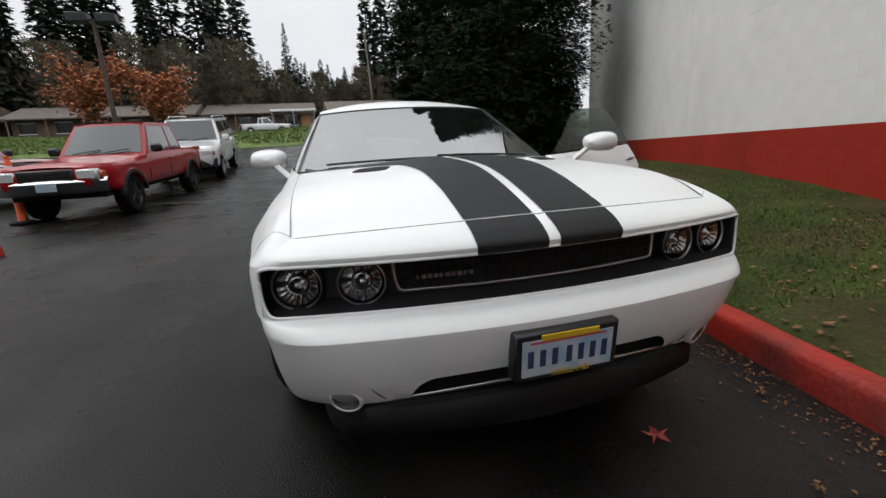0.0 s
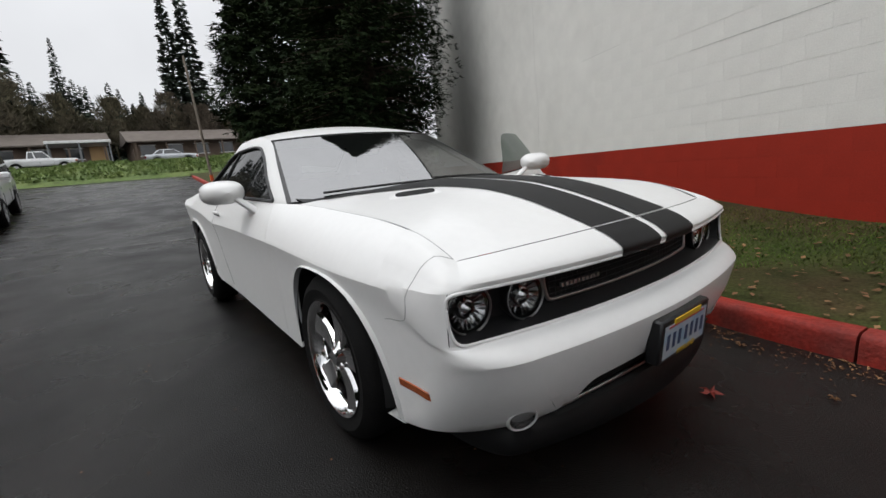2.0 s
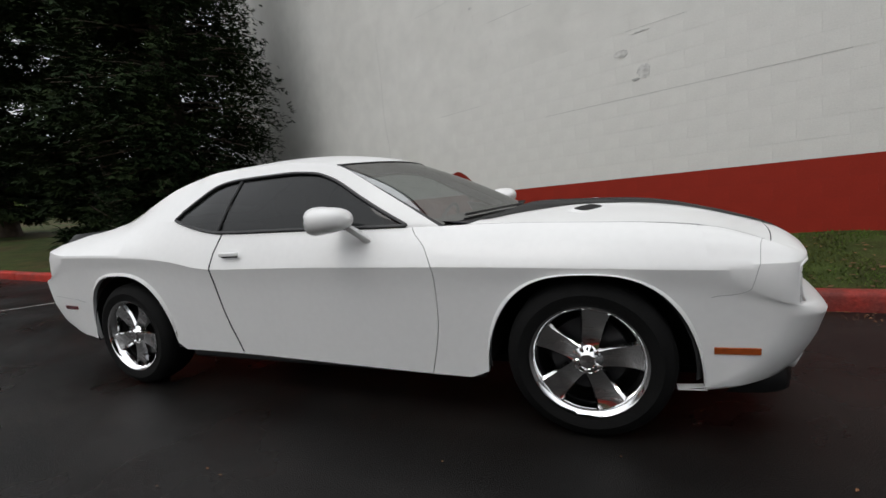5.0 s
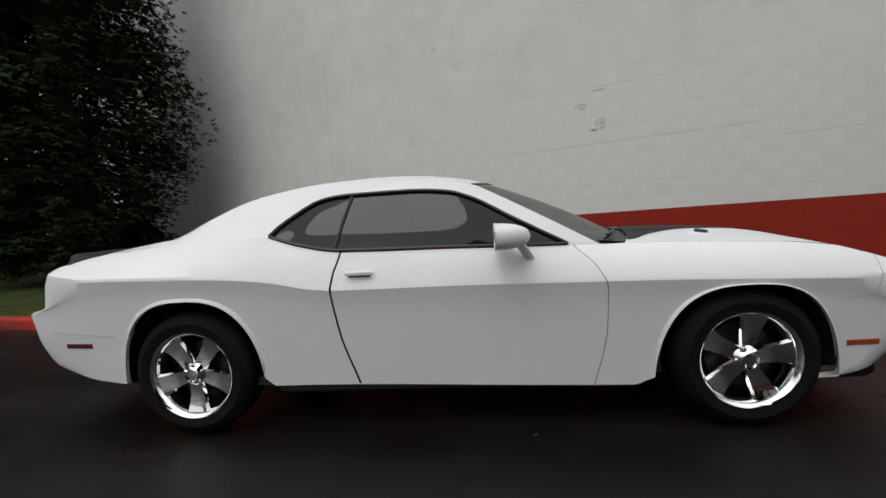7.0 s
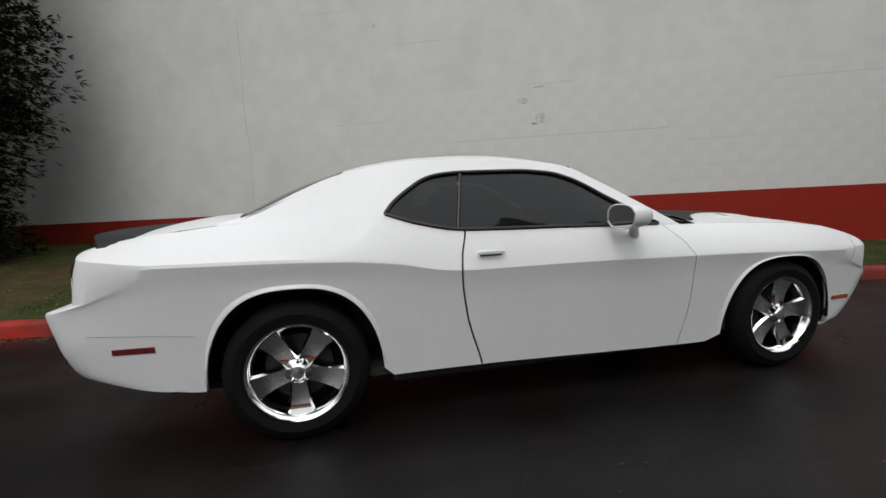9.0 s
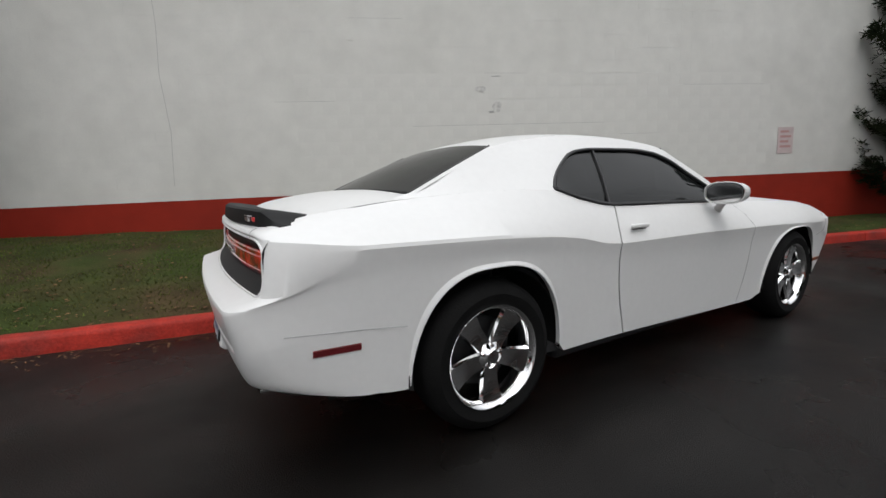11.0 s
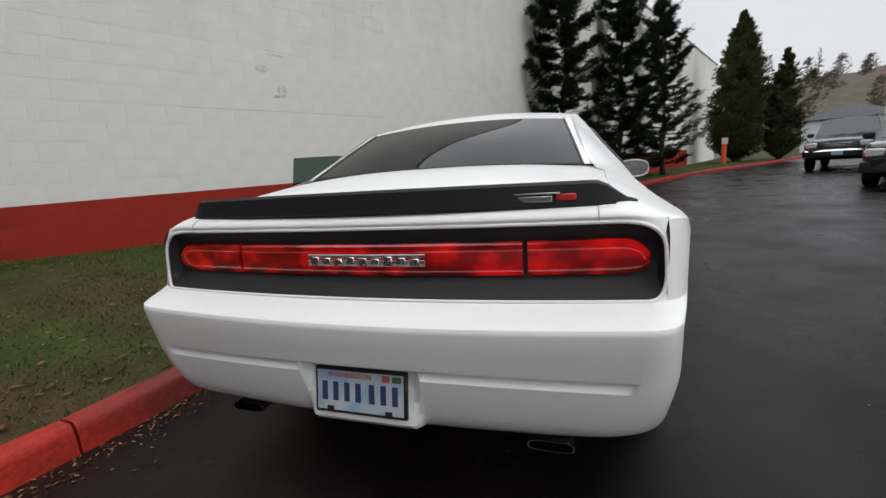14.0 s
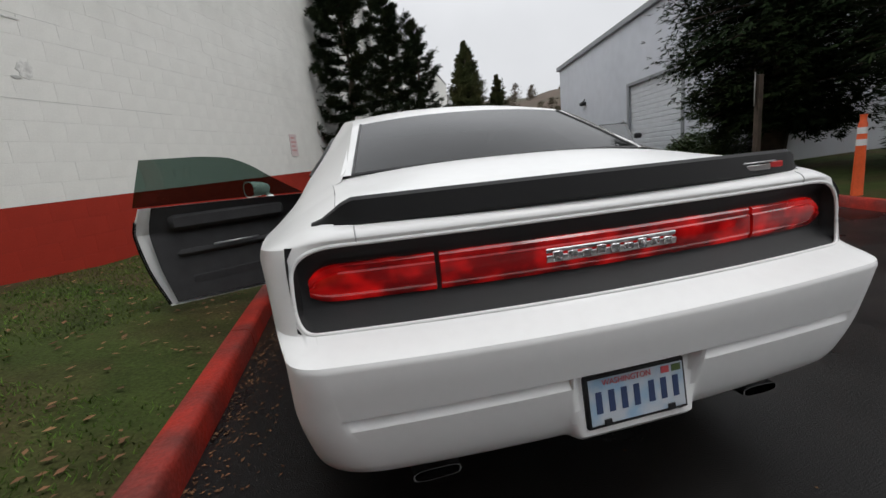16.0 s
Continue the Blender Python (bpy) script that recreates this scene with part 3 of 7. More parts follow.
def cedar(x, y, height, radius, seed, count=9000, low=0.4, label="", leaf=0.2, material=None, z=None, shape=None, name="cedar_tree", rise=0.0):
    r = random.Random(seed)
    z = verge_z(x, y) if z is None else z
    root = thing(name, label or "dense dark green cedar tree with drooping foliage", "tree", at=pose(x, y, z - 0.05), group="cedars")
    tr = M()
    pts = [(0.12 * math.sin(k * 0.7 + seed), 0.12 * math.cos(k * 0.9), height * k / 10) for k in range(11)]
    tr.tube(pts, [radius * 0.11 * (1 - k / 10.5) + 0.02 for k in range(11)], 9)
    limbs = []
    cr = M()
    shape = shape or (lambda t: min(1.0, 0.55 + 1.8 * t) * (1 - max(0, t - 0.25) / 0.75) ** 0.75)
    for k in range(int(count / 60)):
        t = ((k + r.random()) / (count / 60)) ** 1.1
        h = low + (height - low) * t
        a = r.uniform(0, 6.283)
        reach = radius * shape(t) * r.uniform(0.82, 1.06) * (1 + 0.10 * math.sin(3 * a + seed))
        start = Vector((0, 0, h))
        tip = Vector((math.cos(a) * reach, math.sin(a) * reach, h + (rise - 0.18) * reach + r.uniform(-0.1, 0.25)))
        if k % 3 == 0:
            tr.tube([start, start.lerp(tip, 0.5) + Vector((0, 0, 0.08)), tip], [0.035, 0.022, 0.008], 5)
        for j in range(60):
            u = r.random() ** 0.45
            p = start.lerp(tip, u)
            sp = 0.22 * reach * (0.35 + 0.65 * u)
            lim = lambda w: max(-1.3 * w, min(1.3 * w, r.gauss(0, w)))
            p = p + Vector((lim(sp * 0.5), lim(sp * 0.5), lim(sp * 0.35)))
            d = Vector((math.cos(a) + r.uniform(-0.6, 0.6), math.sin(a) + r.uniform(-0.6, 0.6), r.uniform(-0.9, 0.3) + rise * 2.2))
            spray(cr, p, d, leaf * r.uniform(0.7, 1.3), leaf * 0.13, r, 4)
    part("trunk", tr, BARK, root, "brown ridged trunk")
    raw("crown", cr, material or CEDAR, root)
    return root


cedar(-7.4, 4.4, 11.5, 2.05, 1, 66000, 0.4, leaf=0.13)
cedar(-11.6, 5.35, 13.0, 2.3, 2, 20000, 0.5, leaf=0.26)
cedar(-17.5, 5.3, 14.0, 2.7, 3, 18000, 0.8, leaf=0.32)


def shore_pine(x, y, height, seed, spread=1.0, lean=0.0):
    """An irregular pine with bare upturned limbs and tufts of needles."""
    r = random.Random(seed)
    root = thing("shore_pine", "irregular dark green pine with upturned tufted limbs", "tree", at=pose(x, y, verge_z(x, y) - 0.05), group="pines by the wall")
    tr, cr = M(), M()
    pts = [Vector((lean * (k / 9) ** 2 + 0.07 * math.sin(k * 1.3 + seed), 0.07 * math.cos(k * 1.7 + seed), height * k / 9)) for k in range(10)]
    tr.tube(pts, [0.11 * (1 - k / 10) + 0.015 for k in range(10)], 8)
    for k in range(74):
        t = 0.05 + 0.95 * (k + r.random()) / 74
        h = t * 9
        i = min(int(h), 8)
        st = pts[i].lerp(pts[i + 1], h - i)
        a = k * 2.4 + r.uniform(-0.4, 0.4)
        reach = spread * (1.05 * (1 - t) ** 0.6 + 0.2) * r.uniform(0.45, 1.2)
        mid = st + Vector((math.cos(a) * reach * 0.6, math.sin(a) * reach * 0.6, 0.02))
        tip = st + Vector((math.cos(a) * reach, math.sin(a) * reach, 0.28 * reach + r.uniform(0, 0.25)))
        tr.tube([st, mid, tip], [0.028, 0.018, 0.008], 5)
        for j in range(150):
            u = 0.22 + 0.78 * r.random()
            p = (st.lerp(mid, u * 2) if u < 0.5 else mid.lerp(tip, u * 2 - 1)) + Vector((r.gauss(0, 0.085), r.gauss(0, 0.085), r.gauss(0, 0.045)))
            spray(cr, p, Vector((math.cos(a) + r.uniform(-0.8, 0.8), math.sin(a) + r.uniform(-0.8, 0.8), r.uniform(-0.1, 1.0))), 0.15, 0.014, r, 6)
    part("trunk", tr, BARK, root, "dark crooked trunk and limbs")
    raw("crown", cr, PINE, root)


shore_pine(9.2, -0.1, 7.3, 21, 1.15, 0.15)
shore_pine(13.4, -1.85, 6.7, 22, 1.2, 0.1)
shore_pine(17.6, -3.8, 7.0, 23, 1.35, 0.3)

flame = lambda t: min(1.0, 0.82 + 1.2 * t) * max(0.0, 1 - t ** 2.2) * 0.95
cedar(29.0, -9.8, 8.9, 1.9, 31, 26000, 0.1, "tall flame-shaped arborvitae, dark olive green", 0.17, ARBOR, 0.4, flame, "arborvitae", 0.8)
cedar(28.6, -12.0, 6.5, 1.1, 32, 15000, 0.1, "smaller flame-shaped arborvitae, dark olive green", 0.15, ARBOR, 0.4, flame, "arborvitae", 0.8)
# ---- the coupe ----
# The car's own axes are the world's: x ahead, y to its left, the ground at z = 0.
car = thing("coupe", "white two-door muscle coupe with black bonnet stripes, driver's door open", "car")

PLAN = [(2.46, 0), (2.458, 0.15), (2.448, 0.3), (2.432, 0.46), (2.405, 0.60), (2.36, 0.72), (2.295, 0.81), (2.2, 0.860), (2.07, 0.893), (1.9, 0.917), (1.7, 0.938), (1.5, 0.944), (1.2, 0.94), (0.8, 0.932), (0.3, 0.93), (-0.3, 0.93), (-0.7, 0.936), (-1.1, 0.952), (-1.45, 0.96), (-1.75, 0.955), (-1.95, 0.942), (-2.1, 0.926), (-2.22, 0.907), (-2.33, 0.888), (-2.43, 0.864), (-2.5, 0.826), (-2.55, 0.74), (-2.578, 0.55), (-2.594, 0.3), (-2.598, 0.15), (-2.6, 0)]
arc_s = [0.0]
for a, b in zip(PLAN[:-1], PLAN[1:]):
    arc_s.append(arc_s[-1] + math.hypot(b[0] - a[0], b[1] - a[1]))
plan_x, plan_y = cub(*[(s, p[0]) for s, p in zip(arc_s, PLAN)]), cub(*[(s, p[1]) for s, p in zip(arc_s, PLAN)])
LEN = arc_s[-1]


def plan(s):
    e = 0.02
    p = Vector((plan_x(s), plan_y(s)))
    t = Vector((plan_x(min(s + e, LEN)) - plan_x(max(s - e, 0)), plan_y(min(s + e, LEN)) - plan_y(max(s - e, 0)))).normalized()
    n = Vector((t.y, -t.x))
    if s < 1e-6:
        n = Vector((1, 0))
    if s > LEN - 1e-6:
        n = Vector((-1, 0))
    return p, n


crease_z = cub((2.3, 0.735), (2.06, 0.742), (1.64, 0.762), (1.13, 0.78), (0.59, 0.79), (0.02, 0.80), (-0.57, 0.802), (-0.74, 0.815), (-0.94, 0.858), (-1.19, 0.888), (-1.52, 0.905), (-1.85, 0.912), (-2.28, 0.915), (-2.5, 0.915))
edge_y = cub((2.2, 0.76), (1.5, 0.765), (1.0, 0.765), (0.8, 0.79), (0.4, 0.828), (0, 0.838), (-0.6, 0.842), (-1.0, 0.815), (-1.4, 0.75), (-1.8, 0.695), (-2.2, 0.69), (-2.5, 0.68))
edge_z = cub((2.2, 0.81), (2.1, 0.842), (1.9, 0.900), (1.7, 0.921), (1.5, 0.932), (1.1, 0.951), (0.8, 0.957), (0.6, 0.962), (0.02, 0.978), (-0.59, 0.992), (-0.85, 1.04), (-1.01, 1.09), (-1.3, 1.098), (-1.8, 1.075), (-2.2, 1.03), (-2.4, 1.0), (-2.5, 0.985))


def arch(x):
    """Height of the wheel opening at x, or None."""
    for c, hw, top, low in ((1.472, 0.445, 0.735, 0.235), (-1.47, 0.42, 0.772, 0.29)):
        u = (x - c) / hw
        if abs(u) < 1:
            return low + (top - low) * (1 - abs(u) ** 2.7) ** 0.5
    return None


def sill_z(x):
    if x > 1.86:
        return lerp(0.235, 0.27, sm(1.9, 2.2, x))
    if x < -1.86:
        return lerp(0.30, 0.38, sm(-1.9, -2.4, x))
    return lerp(0.268, 0.224, sm(-1.0, 1.0, x))


SHARE = [0.0, 0.035, 0.16, 0.32, 0.5, 0.66, 0.82, 0.93, 1.0]


def side_profile(x):
    y0 = None
    zc, zb = crease_z(x), sill_z(x)
    a = arch(x)
    bot = max(zb, a) if a else zb
    out = []
    for k in range(9):
        z = lerp(bot, zc - 0.007, SHARE[k])
        o = -0.010 * sm(0.0, 0.10, zc - z) - 0.05 * max(zc - z, 0) / 0.52
        if a and k < 2:
            o += 0.012
        out.append([o, z])
    return out, zc


def profile(s):
    p, n = plan(s)
    x = p.x
    out, zc = side_profile(x)
    ye, ze = edge_y(x), edge_z(x)
    dy = p.y - ye
    out.append([-0.006, zc + 0.008])
    for u in (0.36, 0.74, 1.0):
        out.append([-0.006 - (dy - 0.006) * u, lerp(zc + 0.008, ze, u) + lerp(lerp(0.008, 0.015, sm(-1.4, -0.5, x)), 0.030, sm(0.0, 1.6, x)) * math.sin(math.pi * u) * min(1, dy / 0.12)])
    return p, n, out


door_r = cub((0.2, -0.50), (0.28, -0.52), (0.54, -0.60), (0.80, -0.632), (0.87, -0.622), (0.99, -0.585), (1.1, -0.57))
door_f = cub((0.2, 0.72), (0.27, 0.742), (0.55, 0.80), (0.74, 0.803), (0.85, 0.765), (0.96, 0.66), (1.1, 0.6))


def warp(x, z):
    """Bends columns so that they follow the door's edges."""
    d = 0.0
    for e, x0 in ((door_r, -0.60), (door_f, 0.78)):
        w = max(0.0, 1 - abs(x - x0) / 0.24)
        d += (e(z) - x0) * w
    return x + d


def s_at(x):
    lo, hi = arc_s[7], arc_s[-7]
    for _ in range(50):
        m = (lo + hi) / 2
        if plan_x(m) > x:
            lo = m
        else:
            hi = m
    return lo


# stations along the side: dense at the arches, paired at the door's edges
X_FRONT, X_REAR = 1.93, -2.03
xs_side = [X_FRONT, 1.924]
for c, hw in ((1.472, 0.445), (-1.47, 0.42)):
    if c < 0:
        xs_side += [0.95, 0.9, 0.85, 0.7818, 0.7782, 0.7, 0.6, 0.45, 0.3, 0.15, 0.0, -0.15, -0.3, -0.42, -0.52, -0.5945, -0.6055, -0.68, -0.75, -0.85, -0.93, -1.0]
    xs_side += [c + hw * 0.9985 * math.cos(math.pi * k / 30) for k in range(31)]
xs_side += [-1.895, -1.93, -1.97, X_REAR]
stations = sorted(s_at(x) for x in xs_side)


def column(s, side=1):
    p, n, prof = profile(s)
    pts = []
    for o, z in prof:
        q = p + n * o
        pts.append((q.x, side * max(q.y, 0.0), z))
    if -0.9 < p.x < 1.05:
        for k, (x, y, z) in enumerate(pts):
            bent = warp(x, z)
            if abs(bent - x) > 1e-5:
                p2, n2, prof2 = profile(s_at(p.x + bent - x))
                q = p2 + n2 * prof2[k][0]
                pts[k] = (bent, side * q.y, prof2[k][1])
    return pts


def station_index(x):
    return min(range(len(stations)), key=lambda i: abs(plan_x(stations[i]) - x))


I_F0, I_F1 = station_index(0.7818), station_index(0.7782)
I_R0, I_R1 = station_index(-0.5945), station_index(-0.6055)


class End:
    """The moulded nose or tail. Level by level a bowed front, a rounded corner and a flank that meets the body side.

    Rows: distance ahead at the middle, bow, half-width and rounding at the corner, height at the middle and at the corner."""

    def __init__(self, sign, x_join, slope, rows, shape=None):
        self.sign, self.xj, self.slope, self.shape = sign, abs(x_join), slope, shape
        self.par = [cub(*[(k, r[i]) for k, r in enumerate(rows)]) for i in range(6)]
        col = column(s_at(x_join))
        self.join_x = [abs(p[0]) for p in col]
        self.join_y, self.join_z = [p[1] for p in col], [p[2] for p in col]

    def spec(self, lv):
        x0, c, yc, r, z0, zc = (f(lv) for f in self.par)
        i = min(int(lv), 11)
        mix = lambda a: lerp(a[i], a[i + 1], lv - i)
        xk = x0 - c * yc * yc
        xj, yj, zj = mix(self.join_x), mix(self.join_y), mix(self.join_z)
        length = xk - xj
        slope = self.slope * (1 - sm(9, 12, lv))
        q = (yc - yj - slope * length) / (length * length)
        return x0, c, yc, r, z0, zc, xk, xj, yj, zj, length, slope, q

    def at(self, u, lv):
        """u: 0 at the middle, 1 to 2 round the corner, 3 where the body side begins."""
        x0, c, yc, r, z0, zc, xk, xj, yj, zj, length, slope, q = self.spec(lv)
        flank = lambda d: yj + slope * d + q * d * d
        if u <= 1:
            y = u * (yc - r)
            x = x0 - c * y * y
        elif u <= 2:
            t = u - 1
            ya = yc - r
            xa = x0 - c * ya * ya
            xb, yb = xk - r, flank(length - r)
            x = (1 - t) ** 2 * xa + 2 * t * (1 - t) * xk + t * t * xb
            y = (1 - t) ** 2 * ya + 2 * t * (1 - t) * yc + t * t * yb
        else:
            d = (length - r) * (3 - u)
            x, y = xj + d, flank(d)
        zf = z0 + (zc - z0) * min(y / yc, 1.0) ** 2
        t = min(max((x - xj) / length, 0.0), 1.0)
        z = lerp(zj, zf, lerp(sm(0, 1, t), t ** 1.6, sm(8, 11, lv))) if y > 0.3 else zf
        if self.shape:
            x = self.shape(x, y, z, lv)
        return Vector((self.sign * x, y, z))

    def normal(self, u, lv):
        e = 0.004
        a = self.at(min(u + e, 3), lv) - self.at(max(u - e, 0), lv)
        b = self.at(u, min(lv + 0.05, 12)) - self.at(u, max(lv - 0.05, 0))
        n = a.cross(b).normalized()
        return n if n.x * self.sign + n.y > 0 else -n

    def across(self, y, lv, push=0.0):
        """The point of a level at half-width y, on the front or round the corner."""
        lo, hi = 0.0, 2.0
        for _ in range(30):
            m = (lo + hi) / 2
            if self.at(m, lv).y < y:
                lo = m
            else:
                hi = m
        p = self.at(lo, lv)
        return p + self.normal(lo, lv) * push if push else p

    def face(self, y, z, push=0.0):
        """The point of the front at half-width y and height z, and the outward normal."""
        lo, hi = 0.0, 12.0
        for _ in range(30):
            m = (lo + hi) / 2
            if self.across(y, m).z < z:
                lo = m
            else:
                hi = m
        a, b = 0.0, 2.0
        for _ in range(30):
            m = (a + b) / 2
            if self.at(m, lo).y < y:
                a = m
            else:
                b = m
        n = self.normal(a, lo)
        return self.at(a, lo) + n * push, n

    def flank_u(self, x, lv):
        lo, hi = 1.0, 3.0
        for _ in range(30):
            m = (lo + hi) / 2
            if abs(self.at(m, lv).x) > abs(x):
                lo = m
            else:
                hi = m
        return lo

    def flank(self, x, z, push=0.0):
        """The point of the flank at x and height z."""
        lo, hi = 0.0, 12.0
        for _ in range(30):
            m = (lo + hi) / 2
            if self.at(self.flank_u(x, m), m).z < z:
                lo = m
            else:
                hi = m
        u = self.flank_u(x, lo)
        return self.at(u, lo) + self.normal(u, lo) * push


def tail_shape(x, y, z, lv):
    """The groove across the bumper and the pocket of the plate."""
    if 3.0 < lv < 4.0:
        g = sm(0.195, 0.20, y) * (1 - sm(0.715, 0.75, y))
        x -= 0.018 * g * min((lv - 3.0) / 0.85, (4.0 - lv) / 0.01, 1.0)
    if lv < 3.999:
        w = (1 - sm(0.160, 0.192, y)) * sm(0.0, 0.8, lv)
        x = lerp(x, 2.512 + (0.555 - z) * 0.16, w)
    return x


FRONT = End(1, X_FRONT, -0.11, [
    (2.285, 0.16, 0.82, 0.36, 0.300, 0.238), (2.345, 0.16, 0.845, 0.32, 0.328, 0.280), (2.385, 0.16, 0.865, 0.28, 0.398, 0.365),
    (2.412, 0.16, 0.872, 0.24, 0.468, 0.445), (2.428, 0.16, 0.875, 0.205, 0.532, 0.527), (2.431, 0.16, 0.875, 0.185, 0.552, 0.549),
    (2.388, 0.155, 0.876, 0.13, 0.590, 0.585), (2.345, 0.15, 0.883, 0.085, 0.604, 0.605), (2.348, 0.155, 0.882, 0.085, 0.712, 0.720),
    (2.362, 0.17, 0.875, 0.08, 0.754, 0.756), (2.368, 0.175, 0.858, 0.09, 0.774, 0.774), (2.330, 0.18, 0.820, 0.06, 0.808, 0.799),
    (2.266, 0.19, 0.762, 0.012, 0.838, 0.817)])
REAR = End(-1, X_REAR, -0.10, [
    (2.475, 0.06, 0.79, 0.17, 0.372, 0.385), (2.505, 0.06, 0.81, 0.14, 0.40, 0.41), (2.53, 0.06, 0.827, 0.12, 0.47, 0.475),
    (2.546, 0.06, 0.84, 0.10, 0.545, 0.545), (2.552, 0.06, 0.842, 0.095, 0.577, 0.578), (2.573, 0.05, 0.836, 0.075, 0.690, 0.708),
    (2.569, 0.05, 0.836, 0.075, 0.706, 0.724), (2.485, 0.09, 0.860, 0.085, 0.755, 0.757), (2.452, 0.065, 0.857, 0.09, 0.87, 0.893),
    (2.442, 0.065, 0.845, 0.1, 0.955, 0.955), (2.446, 0.065, 0.81, 0.09, 0.968, 0.968), (2.436, 0.065, 0.77, 0.08, 0.983, 0.982),
    (2.40, 0.06, 0.705, 0.012, 0.998, 0.995)], tail_shape)

SUB = [0, 0.5, 1, 1.5, 2, 2.5, 3, 3.85, 3.995, 4, 4.5, 5, 5.33, 5.67, 6, 6.33, 6.67, 7, 8, 9] + [9 + k / 4 for k in range(1, 13)]
LOW, HIGH = SUB.index(7), SUB.index(9)
U_ALL = sorted(set([k / 30 for k in range(31)] + [0.20, 0.212, 0.224, 0.236, 0.248, 0.26, 0.272, 0.284, 0.98, 0.99, 1.01, 1.02, 1.04, 1.06, 1.08] + [1 + k / 20 for k in range(21)] + [2 + k / 12 for k in range(13)]))
U_HOLE = {FRONT: 1.43, REAR: 1.3}
for side, nm in ((1, "left"), (-1, "right")):
    rows = [column(s, side) for s in stations]
    m = M().grid(rows, skip=lambda a, b: I_F1 <= a < I_R0 or a in (I_F0, I_R0))
    flip = lambda v: (v.x, side * v.y, v.z)
    for end in (FRONT, REAR):
        u_end = U_HOLE[end]
        grid = [[flip(end.at(u, lv)) for lv in SUB] for u in U_ALL]

        def cut(a, b, end=end, u_end=u_end):
            if U_ALL[a] < u_end - 1e-6 and LOW <= b < HIGH:
                return True
            return end is FRONT and U_ALL[a] < 1.0 - 1e-6 and SUB[b] < 2

        m.grid(grid, skip=cut)
        # rounded corners and a rolled lip round the opening
        walkd, uu = [0.0], [u_end]
        while walkd[-1] < 0.16:
            uu.append(uu[-1] - 0.01)
            walkd.append(walkd[-1] + (end.at(uu[-1], 8) - end.at(uu[-2], 8)).length)
        u_back = lambda d: float(np.interp(d, walkd, uu))
        high = (end.at(u_end, 9) - end.at(u_end, 7)).length
        on = lambda u, v: flip(end.at(u, 7 + 2 * v))
        bend = lambda rr: [(rr - d, (rr - math.sqrt(max(rr * rr - d * d, 0))) / high) for d in [rr * math.sin(math.pi / 2 * k / 10) for k in range(11)]]
        lowc, topc = bend(0.055), bend(0.05 if end is FRONT else 0.10)
        m.grid([[on(u_back(d), 0.0), on(u_back(d), v * 0.5), on(u_back(d), v)] for d, v in lowc])
        m.grid([[on(u_back(d), 1.0), on(u_back(d), 1 - v * 0.5), on(u_back(d), 1 - v)] for d, v in topc])
        path = [on(u_back(lowc[0][0]) * k / 30, 0.0) for k in range(30)] + [on(u_back(d), v) for d, v in lowc]
        path += [on(u_end, lerp(lowc[-1][1], 1 - topc[-1][1], k / 4)) for k in (1, 2, 3)]
        path += [on(u_back(d), 1 - v) for d, v in topc[::-1]] + [on(u_back(topc[0][0]) * (1 - k / 30), 1.0) for k in range(1, 31)]
        m.tube(path, 0.005, 8, cap=False)
        # the lower edge turned in
        m.grid([[g[0], (g[0][0] - end.sign * 0.05 * (1 - sm(1.2, 2.0, u)), g[0][1] - side * lerp(0.01, 0.05, sm(1.0, 2.0, u)), g[0][2] + 0.004)] for u, g in zip(U_ALL, grid) if end is REAR or u >= 1.0 - 1e-6])
    # pointed ends of the lower intake
    tips = []
    for k in range(15):
        u = lerp(0.66, 1.0, k / 14)
        tips.append([flip(FRONT.at(u, lv)) for lv in (2.0, lerp(2.0, 0.0, (k / 14) ** 1.7 * 0.5), lerp(2.0, 0.0, (k / 14) ** 1.7))])
    m.grid(tips)
    # the lip turned in round each wheel opening, and the underside edge
    lips = [[rows[i][0], (rows[i][0][0], rows[i][0][1] - side * (0.025 if arch(rows[i][0][0]) else 0.07), rows[i][0][2] + 0.002)] for i in range(len(stations))]
    m.grid(lips, skip=lambda a, b: I_F1 <= a < I_R0)
    part("body_shell", m, WHITE_PAINT, car, "glossy white painted body side", angle=24)
    # dark jambs behind the door's edges
    if side < 0:
        for i in (I_F0, I_R0):
            j = M().grid([[(p[0] - 0.02, p[1] * 0.985, p[2]) for p in rows[i]], [(p[0] + 0.02, p[1] * 0.985, p[2]) for p in rows[i]]])
            part("door_gap", j, GAP, car, "dark gap round the closed door")
    dm = M().grid([r for r in rows[I_F1:I_R0 + 1]])
    inner = [[(p[0], p[1] - side * 0.05, p[2]) for p in r] for r in rows[I_F1:I_R0 + 1]]
    edge = [rows[i] for i in range(I_F1, I_R0 + 1)]
    dm.grid([[r[0] for r in edge], [r[0] for r in inner]])
    dm.grid([edge[0], inner[0]]).grid([edge[-1], inner[-1]])
    if side < 0:
        right_door = part("door", dm, WHITE_PAINT, car, "closed white passenger door", angle=28)
    else:
        left_rows, left_inner = edge, inner
        left_panel = dm

# black strips standing in for the shade under the doors, and dark floor pan
fl = M().box((-2.15, -0.60, 0.20), (2.1, 0.60, 0.235))
part("underbody", fl, GAP, car, "dark underside")
for side in (1, -1):
    part("sill_or_shade_strip", M().box((-1.02, min(side * 0.74, side * 0.835), 0.20), (1.0, max(side * 0.74, side * 0.835), 0.30), 0.02), BLACK_PLASTIC, car, "black strip in place of the shade below the body side")

